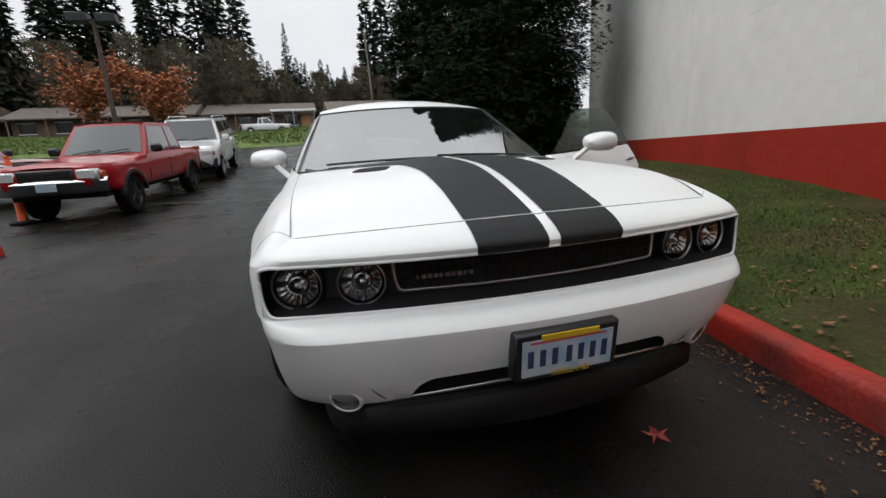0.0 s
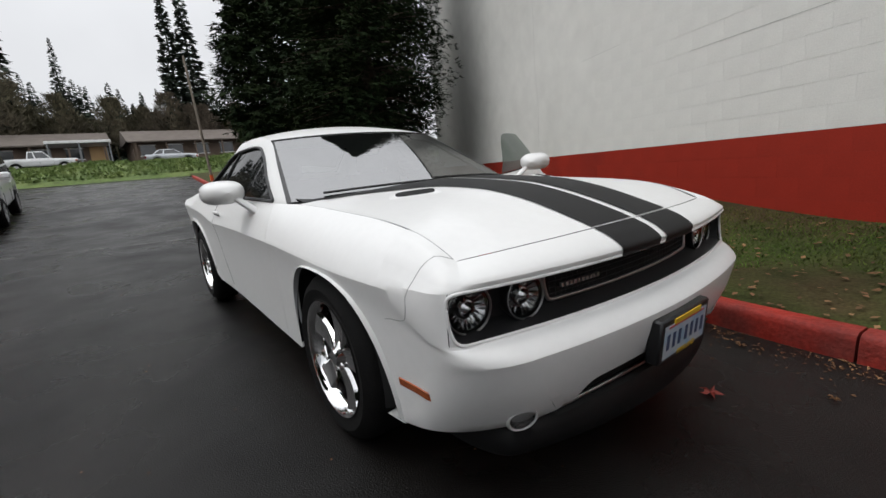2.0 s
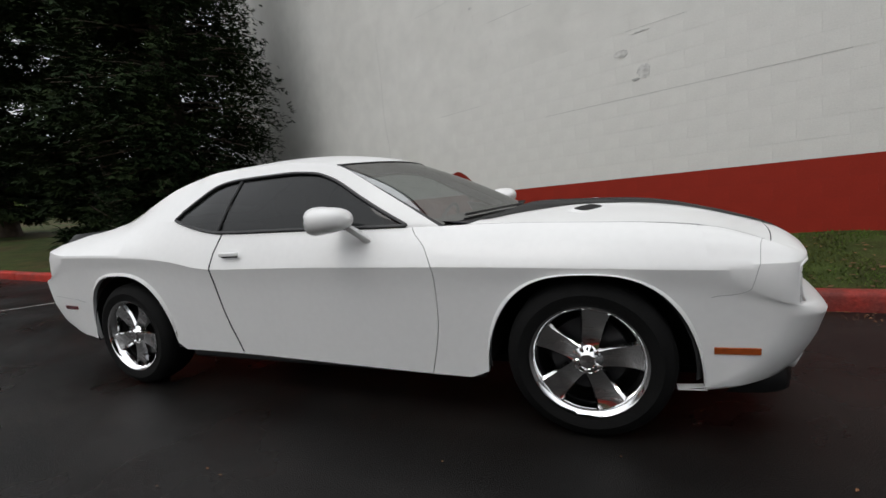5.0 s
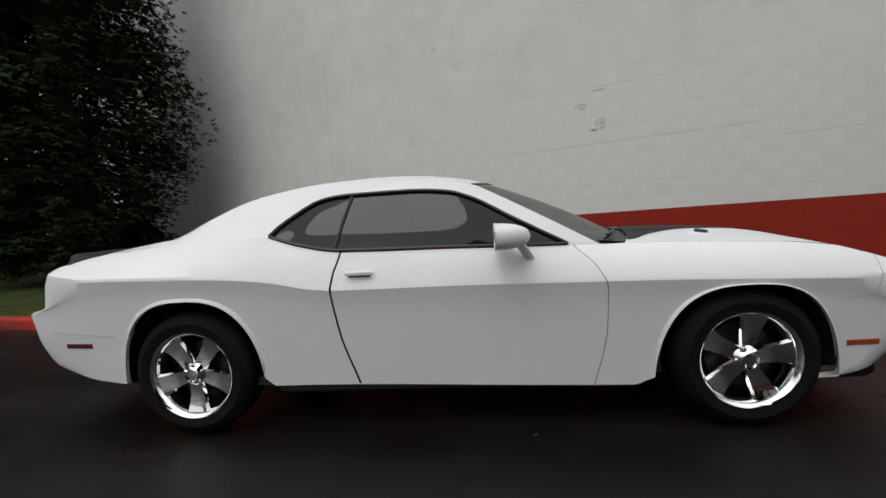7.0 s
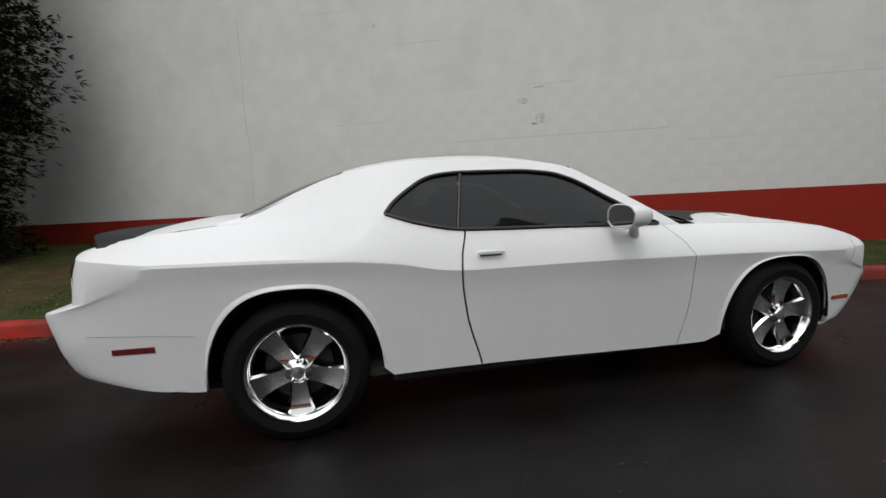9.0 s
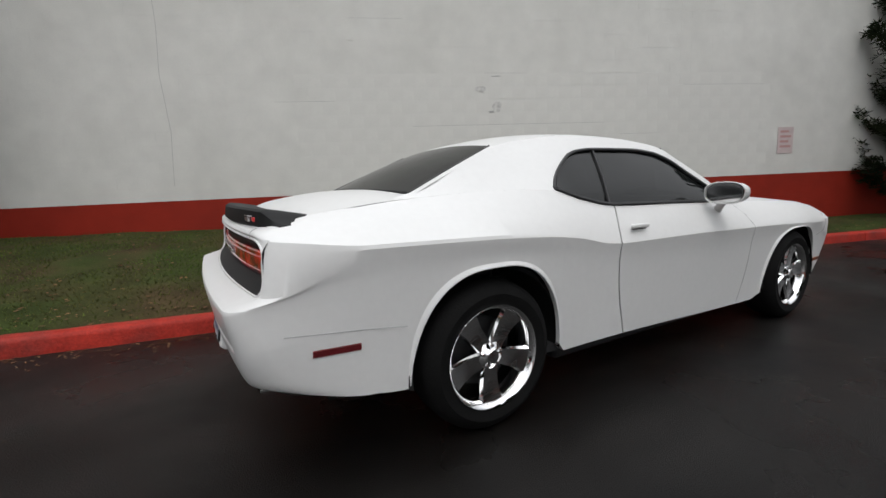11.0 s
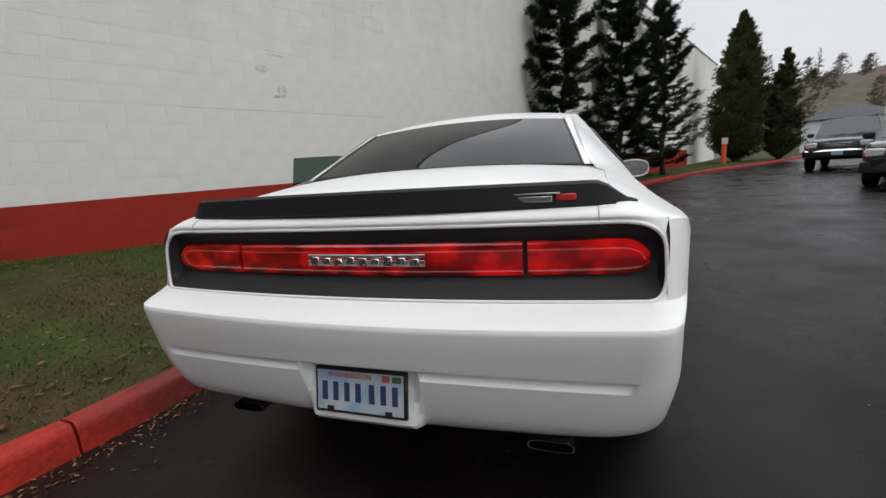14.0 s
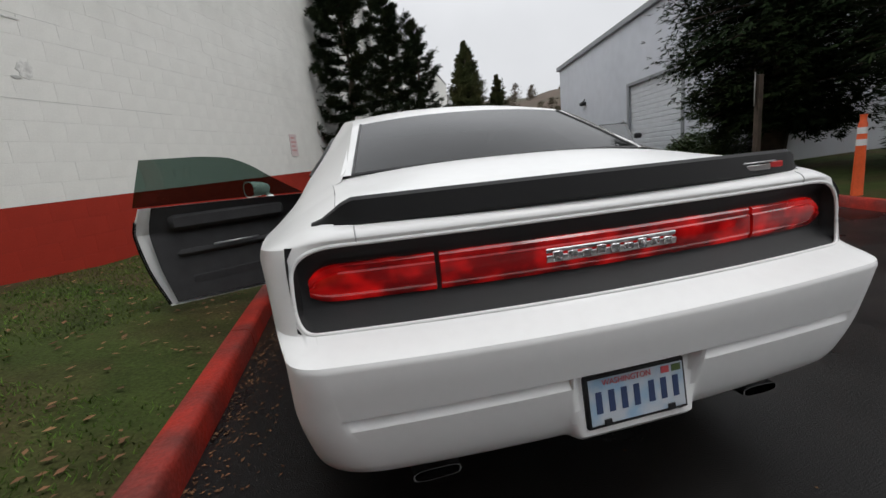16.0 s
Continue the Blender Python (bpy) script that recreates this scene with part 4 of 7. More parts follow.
# ---- bonnet ----
hood_c = cub((1.0, 1.004), (1.1, 1.0), (1.45, 0.987), (1.7, 0.970), (1.9, 0.940), (2.1, 0.893), (2.2, 0.862), (2.266, 0.838), (2.4, 0.79))
front_x = lambda y: FRONT.par[0](12) - FRONT.par[1](12) * y * y
front_z = lambda y: 0.838 - 0.021 * (abs(y) / 0.762) ** 2
corner_x = FRONT.spec(12)[6]


def top_edge(end, x):
    """Half-width and height of the shoulder line at x."""
    if (x < X_FRONT) if end is FRONT else (x > X_REAR):
        return edge_y(x), edge_z(x)
    xk = end.spec(12)[6]
    p = end.at(end.flank_u(min(abs(x), xk - 0.013), 12), 12)
    return p.y, p.z - max(abs(x) - xk, 0) * 0.3


def hood_base(x, y):
    ye, ze = top_edge(FRONT, x)
    t = min(abs(y) / ye, 1)
    return ze + (hood_c(x) - ze) * (1 - t ** 1.9) + 0.010 * (1 - sm(0.25, 0.38, abs(y))) * (1 - sm(1.75, 2.2, x)) * sm(1.02, 1.2, x)


def hood_z(x, y):
    yc = min(abs(y), 0.760)
    fx = front_x(yc)
    return hood_base(x, y) + (front_z(yc) - hood_base(fx, yc)) * sm(fx - 0.28, fx, x)


YS = [(-1 + 2 * k / 60) for k in range(61)]
cowl_x = lambda y: 1.10 - 0.17 * (abs(y) / 0.77) ** 2
seam_x = lambda y: front_x(y) - 0.004
hood = []
for u in YS:
    x_end = seam_x(u * 0.7605)
    col = []
    for k in range(41):
        x = lerp(cowl_x(u * 0.757), x_end, k / 40)
        y = u * (top_edge(FRONT, x)[0] - 0.0015)
        col.append((x, y, hood_z(x, y)))
    hood.append(col)
hood_ob = part("hood", M().grid(hood), WHITE_PAINT, car, "white bonnet with a raised centre", angle=50)
under = M().grid([[(front_x(u * 0.760) + d, u * 0.760, front_z(u * 0.760) - 0.005) for d in (-0.008, 0.004)] for u in YS])
for side in (1, -1):
    pts = [(x, side * (top_edge(FRONT, x)[0] - 0.001), top_edge(FRONT, x)[1] - 0.0005) for x in [lerp(0.98, corner_x - 0.012, k / 30) for k in range(31)]]
    part("hood_seam", M().tube(pts, 0.0018, 5), SEAM, car, "fine seam along the bonnet edge")
under.tube([(front_x(u * 0.760) - 0.002, u * 0.760, front_z(u * 0.760) - 0.001) for u in YS], 0.0016, 5)
part("hood_gap", under, GAP, car, "dark gap round the bonnet")

# stripes: two bands that flare out at the bonnet's rear edge
flare = cub((0.9, 0.69), (1.02, 0.66), (1.10, 0.56), (1.2, 0.44), (1.3, 0.35), (1.45, 0.29), (1.7, 0.262), (2.0, 0.250), (2.4, 0.244))
for side in (1, -1):
    rows = []
    for j in range(15):
        col = []
        for k in range(49):
            y = 0.019 + (flare(lerp(1.0, 2.26, k / 48)) - 0.019) * j / 14
            x = lerp(cowl_x(y) + 0.004, seam_x(y) - 0.003, k / 48)
            y = 0.019 + (flare(x) - 0.019) * j / 14
            col.append((x, side * y, hood_z(x, y) + 0.003))
        rows.append(col)
    part("stripe", M().grid(rows), MATTE_BLACK, car, "matte black racing stripe", angle=60)
    rows = []
    for j in range(15):
        y = lerp(0.019, 0.245, j / 14)
        col = []
        for k in range(19):
            p = FRONT.across(lerp(y, y - 0.004 * j / 14, k / 18), lerp(11.97, 9.0, k / 18), 0.0065 if k == 18 else 0.003)
            col.append((p.x, side * p.y, p.z))
        rows.append(col)
    part("stripe", M().grid(rows), MATTE_BLACK, car, "matte black racing stripe", angle=60)

# scoops: skewed slots behind a low lip, their shaded inside painted as a black sheet
for side in (1, -1):

    def slot(a, grow=0.0, drop=0.0):
        w, v = math.copysign(abs(math.cos(a)) ** 0.5, math.cos(a)), math.copysign(abs(math.sin(a)) ** 0.5, math.sin(a))
        across, along = (0.090 + grow) * w, (0.036 + grow) * v
        x, y = 1.478 + 0.488 * across + 0.873 * along, 0.431 - 0.873 * across + 0.488 * along
        return (x, side * y, hood_z(x, y) + drop)

    angs = [2 * math.pi * k / 32 for k in range(32)]
    shade_sheet = M().poly([slot(a, 0.0, 0.0085 - 0.005 * math.sin(a)) for a in angs])
    scoop = part("hood_scoop", shade_sheet, GAP, hood_ob, "black oblong sheet painted as the shade inside the scoop", smooth=False)
    rim = M().grid([[slot(a, 0.030, -0.001) for a in angs], [slot(a, 0.014, 0.0055 - 0.0045 * math.sin(a)) for a in angs], [slot(a, 0.004, 0.0090 - 0.0068 * math.sin(a)) for a in angs], [slot(a, -0.001, 0.0090 - 0.0060 * math.sin(a)) for a in angs]], closed=True)
    part("scoop_lip", rim, WHITE_PAINT, scoop, "rounded white lip of the scoop", angle=60)

# ---- tail deck ----
deck_c = cub((-1.75, 1.122), (-1.9, 1.116), (-2.2, 1.068), (-2.36, 1.012), (-2.41, 0.998))


def deck_z(x, y):
    ye, ze = top_edge(REAR, x)
    t = min(abs(y) / ye, 1)
    return ze + (deck_c(x) - ze) * (1 - t ** 2.6)


rows = []
for u in YS:
    yr = u * 0.703
    rx = -(REAR.par[0](12) - REAR.par[1](12) * yr * yr)
    col = []
    for k in range(23):
        x = lerp(-1.68, rx, k / 22)
        y = u * (top_edge(REAR, x)[0] - 0.001)
        col.append((x, y, lerp(deck_z(x, y), 0.998 - 0.003 * u * u, sm(0.7, 1.0, k / 22))))
    rows.append(col)
part("deck_lid", M().grid(rows), WHITE_PAINT, car, "white boot lid", angle=50)
for side in (1, -1):
    pts = []
    for lv in (11.6, 11, 10.5, 10, 9.5, 9.1):
        p = REAR.across(0.659, lv, 0.0006)
        pts.append((p.x, side * p.y, p.z))
    part("lid_gap", M().tube(pts, 0.0018, 5), SEAM, car, "fine gap of the boot lid")

# spoiler: a wedge whose rear face stands up and whose ends slope away
prof = [(-2.08, -0.014), (-2.16, 0.006), (-2.28, 0.040), (-2.38, 0.060), (-2.438, 0.066), (-2.452, 0.058), (-2.460, 0.004), (-2.450, -0.006), (-2.42, -0.010), (-2.3, -0.012)]
rows = []
for k in range(61):
    y = lerp(-0.758, 0.758, k / 60)
    e = abs(y) / 0.758
    tip = sm(0.86, 1.0, e)
    row = []
    for i, (x, h) in enumerate(prof):
        top = 1 <= i <= 5
        row.append((x + 0.022 + 0.13 * y * y + tip * (0.035 if i >= 3 else -0.10), y, 0.998 + h * (1 - 0.80 * tip) - 0.006 * e ** 2 - tip * (0.004 if top else -0.004)))
    rows.append(row)
sp = M().grid(rows, closed=True)
sp.poly(rows[0][::-1]).poly(rows[-1])
spoiler = part("spoiler", sp, MATTE_BLACK, car, "matte black boot-lip spoiler", angle=35)
sx = lambda y: -2.436 + 0.13 * y * y
part("badge", M().box((sx(0.5) - 0.004, -0.565, 1.030), (sx(0.5) + 0.03, -0.445, 1.034), 0.001).box((sx(0.5) - 0.004, -0.545, 1.010), (sx(0.5) + 0.03, -0.445, 1.026), 0.002), STEEL, spoiler, "silver badge lettering as plain bars")
part("badge_mark", M().box((sx(0.58) - 0.003, -0.605, 1.012), (sx(0.56) + 0.03, -0.553, 1.029), 0.002), RED_BADGE, spoiler, "small red badge mark")

SPLITTER = mat("scuffed_black_plastic", (0.006, 0.006, 0.0063), 0.55, spec=0.3, vary=0.3, scale=5, bump=0.2, bscale=300)


# ---- nose: grille mask, lamps, lower intake, splitter ----
def mask_x(y):
    return 2.255 - 0.165 * y * y


rows = []
for k in range(-42, 43):
    y = 0.852 * k / 42
    a, b = FRONT.across(abs(y), 7), FRONT.across(abs(y), 9)
    end_w = sm(0.835, 0.852, abs(y))
    mx_ = lerp(mask_x(y), a.x - 0.012, end_w)
    rows.append([(a.x + 0.001, y, a.z - 0.004), (lerp(a.x, mx_, 0.7), y, 0.614), (mx_, y, 0.628), (mx_, y, 0.68), (mx_, y, 0.738), (lerp(b.x, mx_, 0.5), y, 0.758), (b.x - 0.002, y, b.z + 0.004)])
part("grille_mask", M().grid(rows), BLACK_PLASTIC, car, "black grille panel between the lamps", angle=50)
# grille opening: shade painted as a black sheet, with a bright frame and fine mesh
fr_pts = []
for side in (-1, 1):
    pts = [(mask_x(y) + 0.008, side * y, 0.631 + 0.004 * (y / 0.46) ** 2) for y in [0.445 * k / 14 for k in range(15)]]
    pts += [(mask_x(0.455) + 0.008, side * 0.458, 0.640), (mask_x(0.462) + 0.007, side * 0.464, 0.655), (mask_x(0.468) + 0.004, side * 0.470, 0.69), (mask_x(0.468) + 0.002, side * 0.472, 0.742)]
    fr_pts = pts[::-1] if side < 0 else fr_pts + pts[1:]
part("grille_frame", M().tube(fr_pts, 0.0065, 8), STEEL, car, "thin bright frame of the grille", angle=60)
part("grille_shade_sheet", M().grid([[(mask_x(y) + 0.003, y, z) for z in (0.634, 0.68, 0.745)] for y in [0.458 * k / 20 for k in range(-20, 21)]]), GAP, car, "flat black sheet painted as the shade in the grille opening")
gm = M()
for k in range(37):
    y = -0.45 + 0.9 * k / 36
    gm.tube([(mask_x(y) + 0.006, y, 0.622), (mask_x(y) + 0.007, y, 0.745)], 0.0016, 4)
for j in range(6):
    gm.tube([(mask_x(y) + 0.006, y, 0.634 + j * 0.02) for y in [-0.455 + 0.91 * k / 20 for k in range(21)]], 0.0016, 4)
part("grille_mesh", gm, BLACK_PLASTIC, car, "dark grille mesh")
lt = M()
for k in range(10):
    y = -0.405 + k * 0.0185
    lt.box((mask_x(y) + 0.004, y, 0.668), (mask_x(y) + 0.016, y + (0.014 if k % 4 else 0.010), 0.682), 0.001)
part("nose_badge", lt, STEEL, car, "small silver badge lettering as plain bars")


def headlamp(y, side, r):
    x = mask_x(y) + 0.034
    ax = Vector((1, side * 0.16 * (y / 0.76), 0.0)).normalized()
    mt = Matrix.Translation((x, side * y, 0.680)) @ Vector((0, 1, 0)).rotation_difference(ax).to_matrix().to_4x4()
    root = part("headlamp", M().revolve([(r - 0.002, -0.040), (r + 0.001, -0.02), (r + 0.004, 0.002), (r + 0.001, 0.006), (r - 0.003, 0.004), (r - 0.005, -0.01)], 40, mat=mt), BLACK_PLASTIC, car, "round headlamp in a black bezel")
    part("housing", M().revolve([(0.001, -0.030), (r * 0.5, -0.029), (r * 0.97, -0.004)], 40, mat=mt), LAMP_DARK, root, "smoked lamp housing")
    bowl = M()
    for k in range(22):
        a0, a1 = 2 * math.pi * k / 22, 2 * math.pi * (k + 0.86) / 22
        if 3.4 < a0 < 6.0 or k % 4:
            bowl.add([tuple(mt @ Vector((rr * math.cos(a), h, rr * math.sin(a)))) for a, rr, h in ((a0, r * 0.45, -0.024), (a1, r * 0.45, -0.026), (a1, r * 0.84, -0.008), (a0, r * 0.84, -0.010))], [(0, 1, 2, 3)])
    part("reflector", bowl, LAMP_CHROME, root, "faceted silver reflector", smooth=False)
    part("bulb", M().revolve([(0.001, 0.004), (0.012, 0.0), (0.020, -0.010), (0.026, -0.012), (0.030, -0.026)], 20, mat=mt), LAMP_CHROME, root, "bright bulb shield")
    part("lamp_ring", M().revolve([(r - 0.005, 0.001), (r - 0.002, 0.0065), (r + 0.002, 0.0045)], 40, mat=mt), STEEL, root, "thin bright ring")
    facing(part("lens", M().revolve([(0.001, 0.018), (r * 0.5, 0.015), (r * 0.85, 0.007), (r * 0.98, 0.001)], 40, mat=mt), CLEAR_LENS, root, "clear glass lens"), (1, 0, 0))


for side in (1, -1):
    headlamp(0.758, side, 0.074)
    headlamp(0.570, side, 0.072)

# lower intake and chrome strip
rows = []
for k in range(-24, 25):
    y = 0.535 * k / 24
    t = FRONT.across(min(abs(y), 0.57), 2)
    rows.append([(t.x - 0.010, y, t.z), (t.x - 0.05, y, t.z - 0.006), (t.x - 0.075, y, 0.36), (t.x - 0.075, y, 0.31), (t.x - 0.03, y, 0.298)])
part("lower_intake", M().grid(rows), GAP, car, "black lower air intake", angle=50)
part("intake_strip", M().tube([(2.352 - 0.155 * y * y * 1.6, y, 0.335 - 0.11 * y * y) for y in [0.535 * k / 24 for k in range(-24, 25)]], 0.0075, 8), STEEL, car, "bright strip under the intake", angle=60)
rows = []
for k in range(-36, 37):
    f = k / 36
    y = 0.735 * math.sin(math.pi / 2 * f * 0.94)
    back = 0.20 * max(0.0, (abs(f) - 0.72) / 0.28) ** 2
    x = 2.368 - 0.27 * y * y - back
    lift = 0.02 * abs(f) ** 2
    rows.append([(x - 0.10, y, 0.310 - 0.05 * abs(f) ** 2), (x - 0.03, y, 0.306 - 0.05 * abs(f) ** 2), (x - 0.008, y, 0.286 - 0.03 * abs(f) ** 2), (x, y, 0.226 + lift * 0.3), (x - 0.004, y, 0.183 + lift * 0.4), (x - 0.02, y, 0.172 + lift * 0.4), (x - 0.14, y, 0.168 + lift * 0.4)])
part("splitter", M().grid(rows), SPLITTER, car, "grey-black plastic chin spoiler", angle=50)
for side in (1, -1):
    p, n = FRONT.face(0.655, 0.326)
    ax = Vector((n.x, n.y * side, n.z * 0.6)).normalized()
    p = p + n * 0.001
    mt = Matrix.Translation((p.x, side * p.y, p.z)) @ Vector((0, 1, 0)).rotation_difference(ax).to_matrix().to_4x4()
    root = part("fog_lamp", M().revolve([(0.058, -0.02), (0.052, 0.0), (0.047, 0.0035), (0.044, 0.001), (0.042, -0.006)], 28, mat=mt), WHITE_PAINT, car, "small round fog lamp in a white surround")
    part("reflector", M().revolve([(0.001, -0.012), (0.025, -0.008), (0.041, 0.0)], 28, mat=mt), REFLECTOR, root, "dull silver reflector")
    facing(part("lens", M().revolve([(0.001, 0.008), (0.025, 0.006), (0.041, 0.002)], 28, mat=mt), CLEAR_LENS, root, "clear lens"), (1, 0, 0))


def words(text, size, place, turn, material, parent):
    """Upright lettering in the built-in font, as a mesh."""
    cu = bpy.data.curves.new("lettering", "FONT")
    cu.body, cu.size, cu.align_x, cu.extrude = text, size, "CENTER", 0.0006
    tmp = new("lettering_source", cu)
    me = bpy.data.meshes.new_from_object(tmp.evaluated_get(bpy.context.evaluated_depsgraph_get()))
    bpy.data.objects.remove(tmp)
    me.materials.append(material)
    ob = part("lettering", me, material, parent, "printed word " + text)
    ob.matrix_local = Matrix.Translation(place) @ Matrix.Rotation(radians(turn), 4, "Z") @ Matrix.Rotation(radians(90), 4, "X")
    return ob


def plate(name, place, f, lean, holder, parent):
    """A licence plate about its own centre; its number stands as plain bars."""
    w, h = (0.150, 0.060) if holder else (0.140, 0.059)
    g = 0.023 if holder else 0.010
    body = M().box((min(0, -f * 0.05), -w - g, -h - 0.018), (max(0, -f * 0.05), w + g, h + g), 0.007) if holder else M().box((min(0, -f * 0.02), -w - g, -h - g), (max(0, -f * 0.02), w + g, h + g), 0.004)
    fr = part(name, body, BLACK_PLASTIC, parent, "licence plate in a black dealer frame" if holder else "licence plate in a thin black frame")
    fr.matrix_local = Matrix.Translation(place) @ Matrix.Rotation(radians(lean), 4, "Y")
    box = lambda m, y0, y1, z0, z1, t: m.box((min(0, f * t), y0, z0), (max(0, f * t), y1, z1))
    part("plate", box(M(), -w, w, -h, h, 0.002), PLATE_WHITE, fr, "pale blue and white plate", smooth=False)
    step = 2 * w / 7.6
    for k in range(7):
        y = (k - 3) * step - (0.2 if k < 3 else -0.2) * step * 0.5
        part("number_bar", box(M(), y - step * 0.24, y + step * 0.24, -0.030, 0.026, 0.003), PLATE_INK, fr, smooth=False)
    if holder:
        part("frame_print", box(M(), -0.09, 0.10, h - 0.004, h + 0.014, 0.004), YELLOW, fr, "yellow print as a plain bar", smooth=False)
        part("frame_print", box(M(), -0.125, 0.125, h - 0.012, h - 0.005, 0.003), PLATE_RED, fr, "thin red print under the frame", smooth=False)
        words("KIRKLAND", 0.027, (f * 0.005, 0.01, -h - 0.006), 90 * f, YELLOW, fr)
    else:
        words("WASHINGTON", 0.021, (f * 0.004, 0.03, h - 0.018), 90 * f, PLATE_RED, fr)
        part("tab_sticker", box(M(), -w + 0.006, -w + 0.034, h - 0.022, h - 0.004, 0.003), SHRUB, fr, "small green sticker", smooth=False)
        part("tab_sticker", box(M(), -w + 0.042, -w + 0.066, h - 0.022, h - 0.004, 0.003), PLATE_RED, fr, "small red sticker", smooth=False)
        for y in (-0.095, 0.095):
            part("frame_tab", box(M(), y - 0.010, y + 0.010, -h - 0.004, -h + 0.012, 0.006), BLACK_PLASTIC, fr, smooth=False)
    return fr


plate("front_plate", (2.446, 0.0, 0.443), 1, 6, True, car)

# ---- tail: lamps, panel, bumper details ----
def lamp_x(y):
    return -2.424 + 0.10 * y * y


rows = []
for k in range(-42, 43):
    y = 0.823 * k / 42
    a, b = REAR.across(abs(y), 7), REAR.across(abs(y), 9)
    end_w = sm(0.800, 0.823, abs(y))
    x = lerp(lamp_x(y), a.x + 0.012, end_w)
    rows.append([(a.x - 0.001, y, a.z - 0.004), (lerp(a.x, x, 0.55), y, 0.778), (x - 0.006, y, 0.800), (x, y, 0.806), (x, y, 0.86), (x, y, 0.915), (lerp(x, b.x, 0.4), y, 0.935), (b.x + 0.002, y, b.z + 0.004)])
part("tail_panel", M().grid(rows), GREY_PLASTIC, car, "dark grey tail panel", angle=50)


def lamp_seg(name, y0, y1, z0, z1, material, push, label, taper=0.0, parent=None):
    rows = []
    n = 24
    for k in range(n + 1):
        y = lerp(y0, y1, k / n)
        e = max(0.0, (abs(y) - 0.70) / 0.082) ** 3 * taper
        a, b = z0 + e * 0.5, z1 - e
        x = lamp_x(y) - push
        rows.append([(x + d, y, z) for d, z in ((push + 0.004, a), (0.005, a + 0.002), (0.0, a + 0.010), (-0.004, a + 0.022), (-0.004, lerp(a, b, 0.5)), (-0.003, b - 0.026), (0.003, b - 0.022), (0.0, b - 0.008), (0.005, b - 0.002), (push + 0.004, b))])
    m = M().grid(rows)
    m.poly(rows[0][::-1]).poly(rows[-1])
    return part(name, m, material, parent or car, label, angle=30)


for side in (1, -1):
    lamp_seg("tail_lamp", side * 0.782, side * 0.479, 0.812, 0.908, RED_LENS, 0.012, "red outer tail lamp", 0.034)
    lamp_seg("tail_lamp", side * 0.466, side * 0.200, 0.812, 0.908, RED_LENS, 0.012, "red inner tail lamp")
lamp_bar = lamp_seg("lamp_bar", 0.200, -0.200, 0.812, 0.908, RED_LENS, 0.0115, "red strip joining the tail lamps")
rev = lamp_seg("reverse_lamp", 0.193, -0.193, 0.835, 0.884, STEEL, 0.017, "clear silver reversing lamp panel")
for k in range(9):
    y = 0.165 - k * 0.041
    q = lamp_x(y) - 0.022
    part("badge_bar", M().box((q - 0.003, y - 0.014, 0.846 + 0.004 * (k % 2)), (q + 0.004, y + 0.014, 0.873 - 0.003 * (k % 3)), 0.002), REFLECTOR, rev)

plate("rear_plate", (-2.533, 0.003, 0.487), -1, 9, False, car)
rows = []
for k in range(-30, 31):
    p = REAR.at(min(abs(k) / 30 * 1.6, 1.6), 0)
    y = math.copysign(p.y, k) if k else 0.0
    rows.append([(p.x + 0.02, y, p.z + 0.01), (p.x + 0.05, y * 0.98, p.z - 0.035), (p.x + 0.14, y * 0.95, p.z - 0.075), (p.x + 0.3, y * 0.9, p.z - 0.08)])
part("valance", M().grid(rows), BLACK_PLASTIC, car, "black lower valance", angle=50)
for side in (1, -1):
    m = M()
    ring = [(-2.425, side * 0.53 + 0.066 * math.copysign(abs(math.cos(a)) ** 0.6, math.cos(a)), 0.318 + 0.016 * math.copysign(abs(math.sin(a)) ** 0.6, math.sin(a))) for a in [2 * math.pi * k / 20 for k in range(20)]]
    m.grid([[(x + d, lerp(side * 0.53, y, w), lerp(0.318, z, w)) for x, y, z in ring] for d, w in ((0.22, 1.0), (0.0, 1.0), (0.0, 0.93), (0.2, 0.9))], closed=True)
    part("exhaust_tip", m, CHROME, car, "rectangular chrome exhaust tip")

# thin seams where the bumpers meet the wings
for side in (1, -1):
    pts = [(corner_x - 0.012, side * top_edge(FRONT, corner_x - 0.012)[0], top_edge(FRONT, corner_x - 0.012)[1])]
    for lv, x in ((11.5, 2.125), (11, 2.115), (10.5, 2.106), (10, 2.10), (9.5, 2.095), (9, 2.09), (8, 2.08), (7.5, 2.072), (7, 2.062), (6.6, 2.05), (6.2, 2.03), (5.95, 2.0), (5.85, 1.96), (5.75, 1.935)):
        p = FRONT.at(FRONT.flank_u(x, lv), lv)
        pts.append((p.x, side * p.y, p.z))
    part("bumper_seam", M().tube(pts, 0.0014, 5), SEAM, car, "fine grey seam of the front bumper")
    pts = []
    for k in range(9):
        p = REAR.flank(lerp(-2.04, -2.36, k / 8), lerp(0.592, 0.612, k / 8), 0.0002)
        pts.append((p.x, side * p.y, p.z))
    part("bumper_seam", M().tube([(-1.905, side * (plan_y(s_at(-1.905)) - 0.024), 0.585)] + pts, 0.0014, 5), SEAM, car, "fine grey seam of the rear bumper")

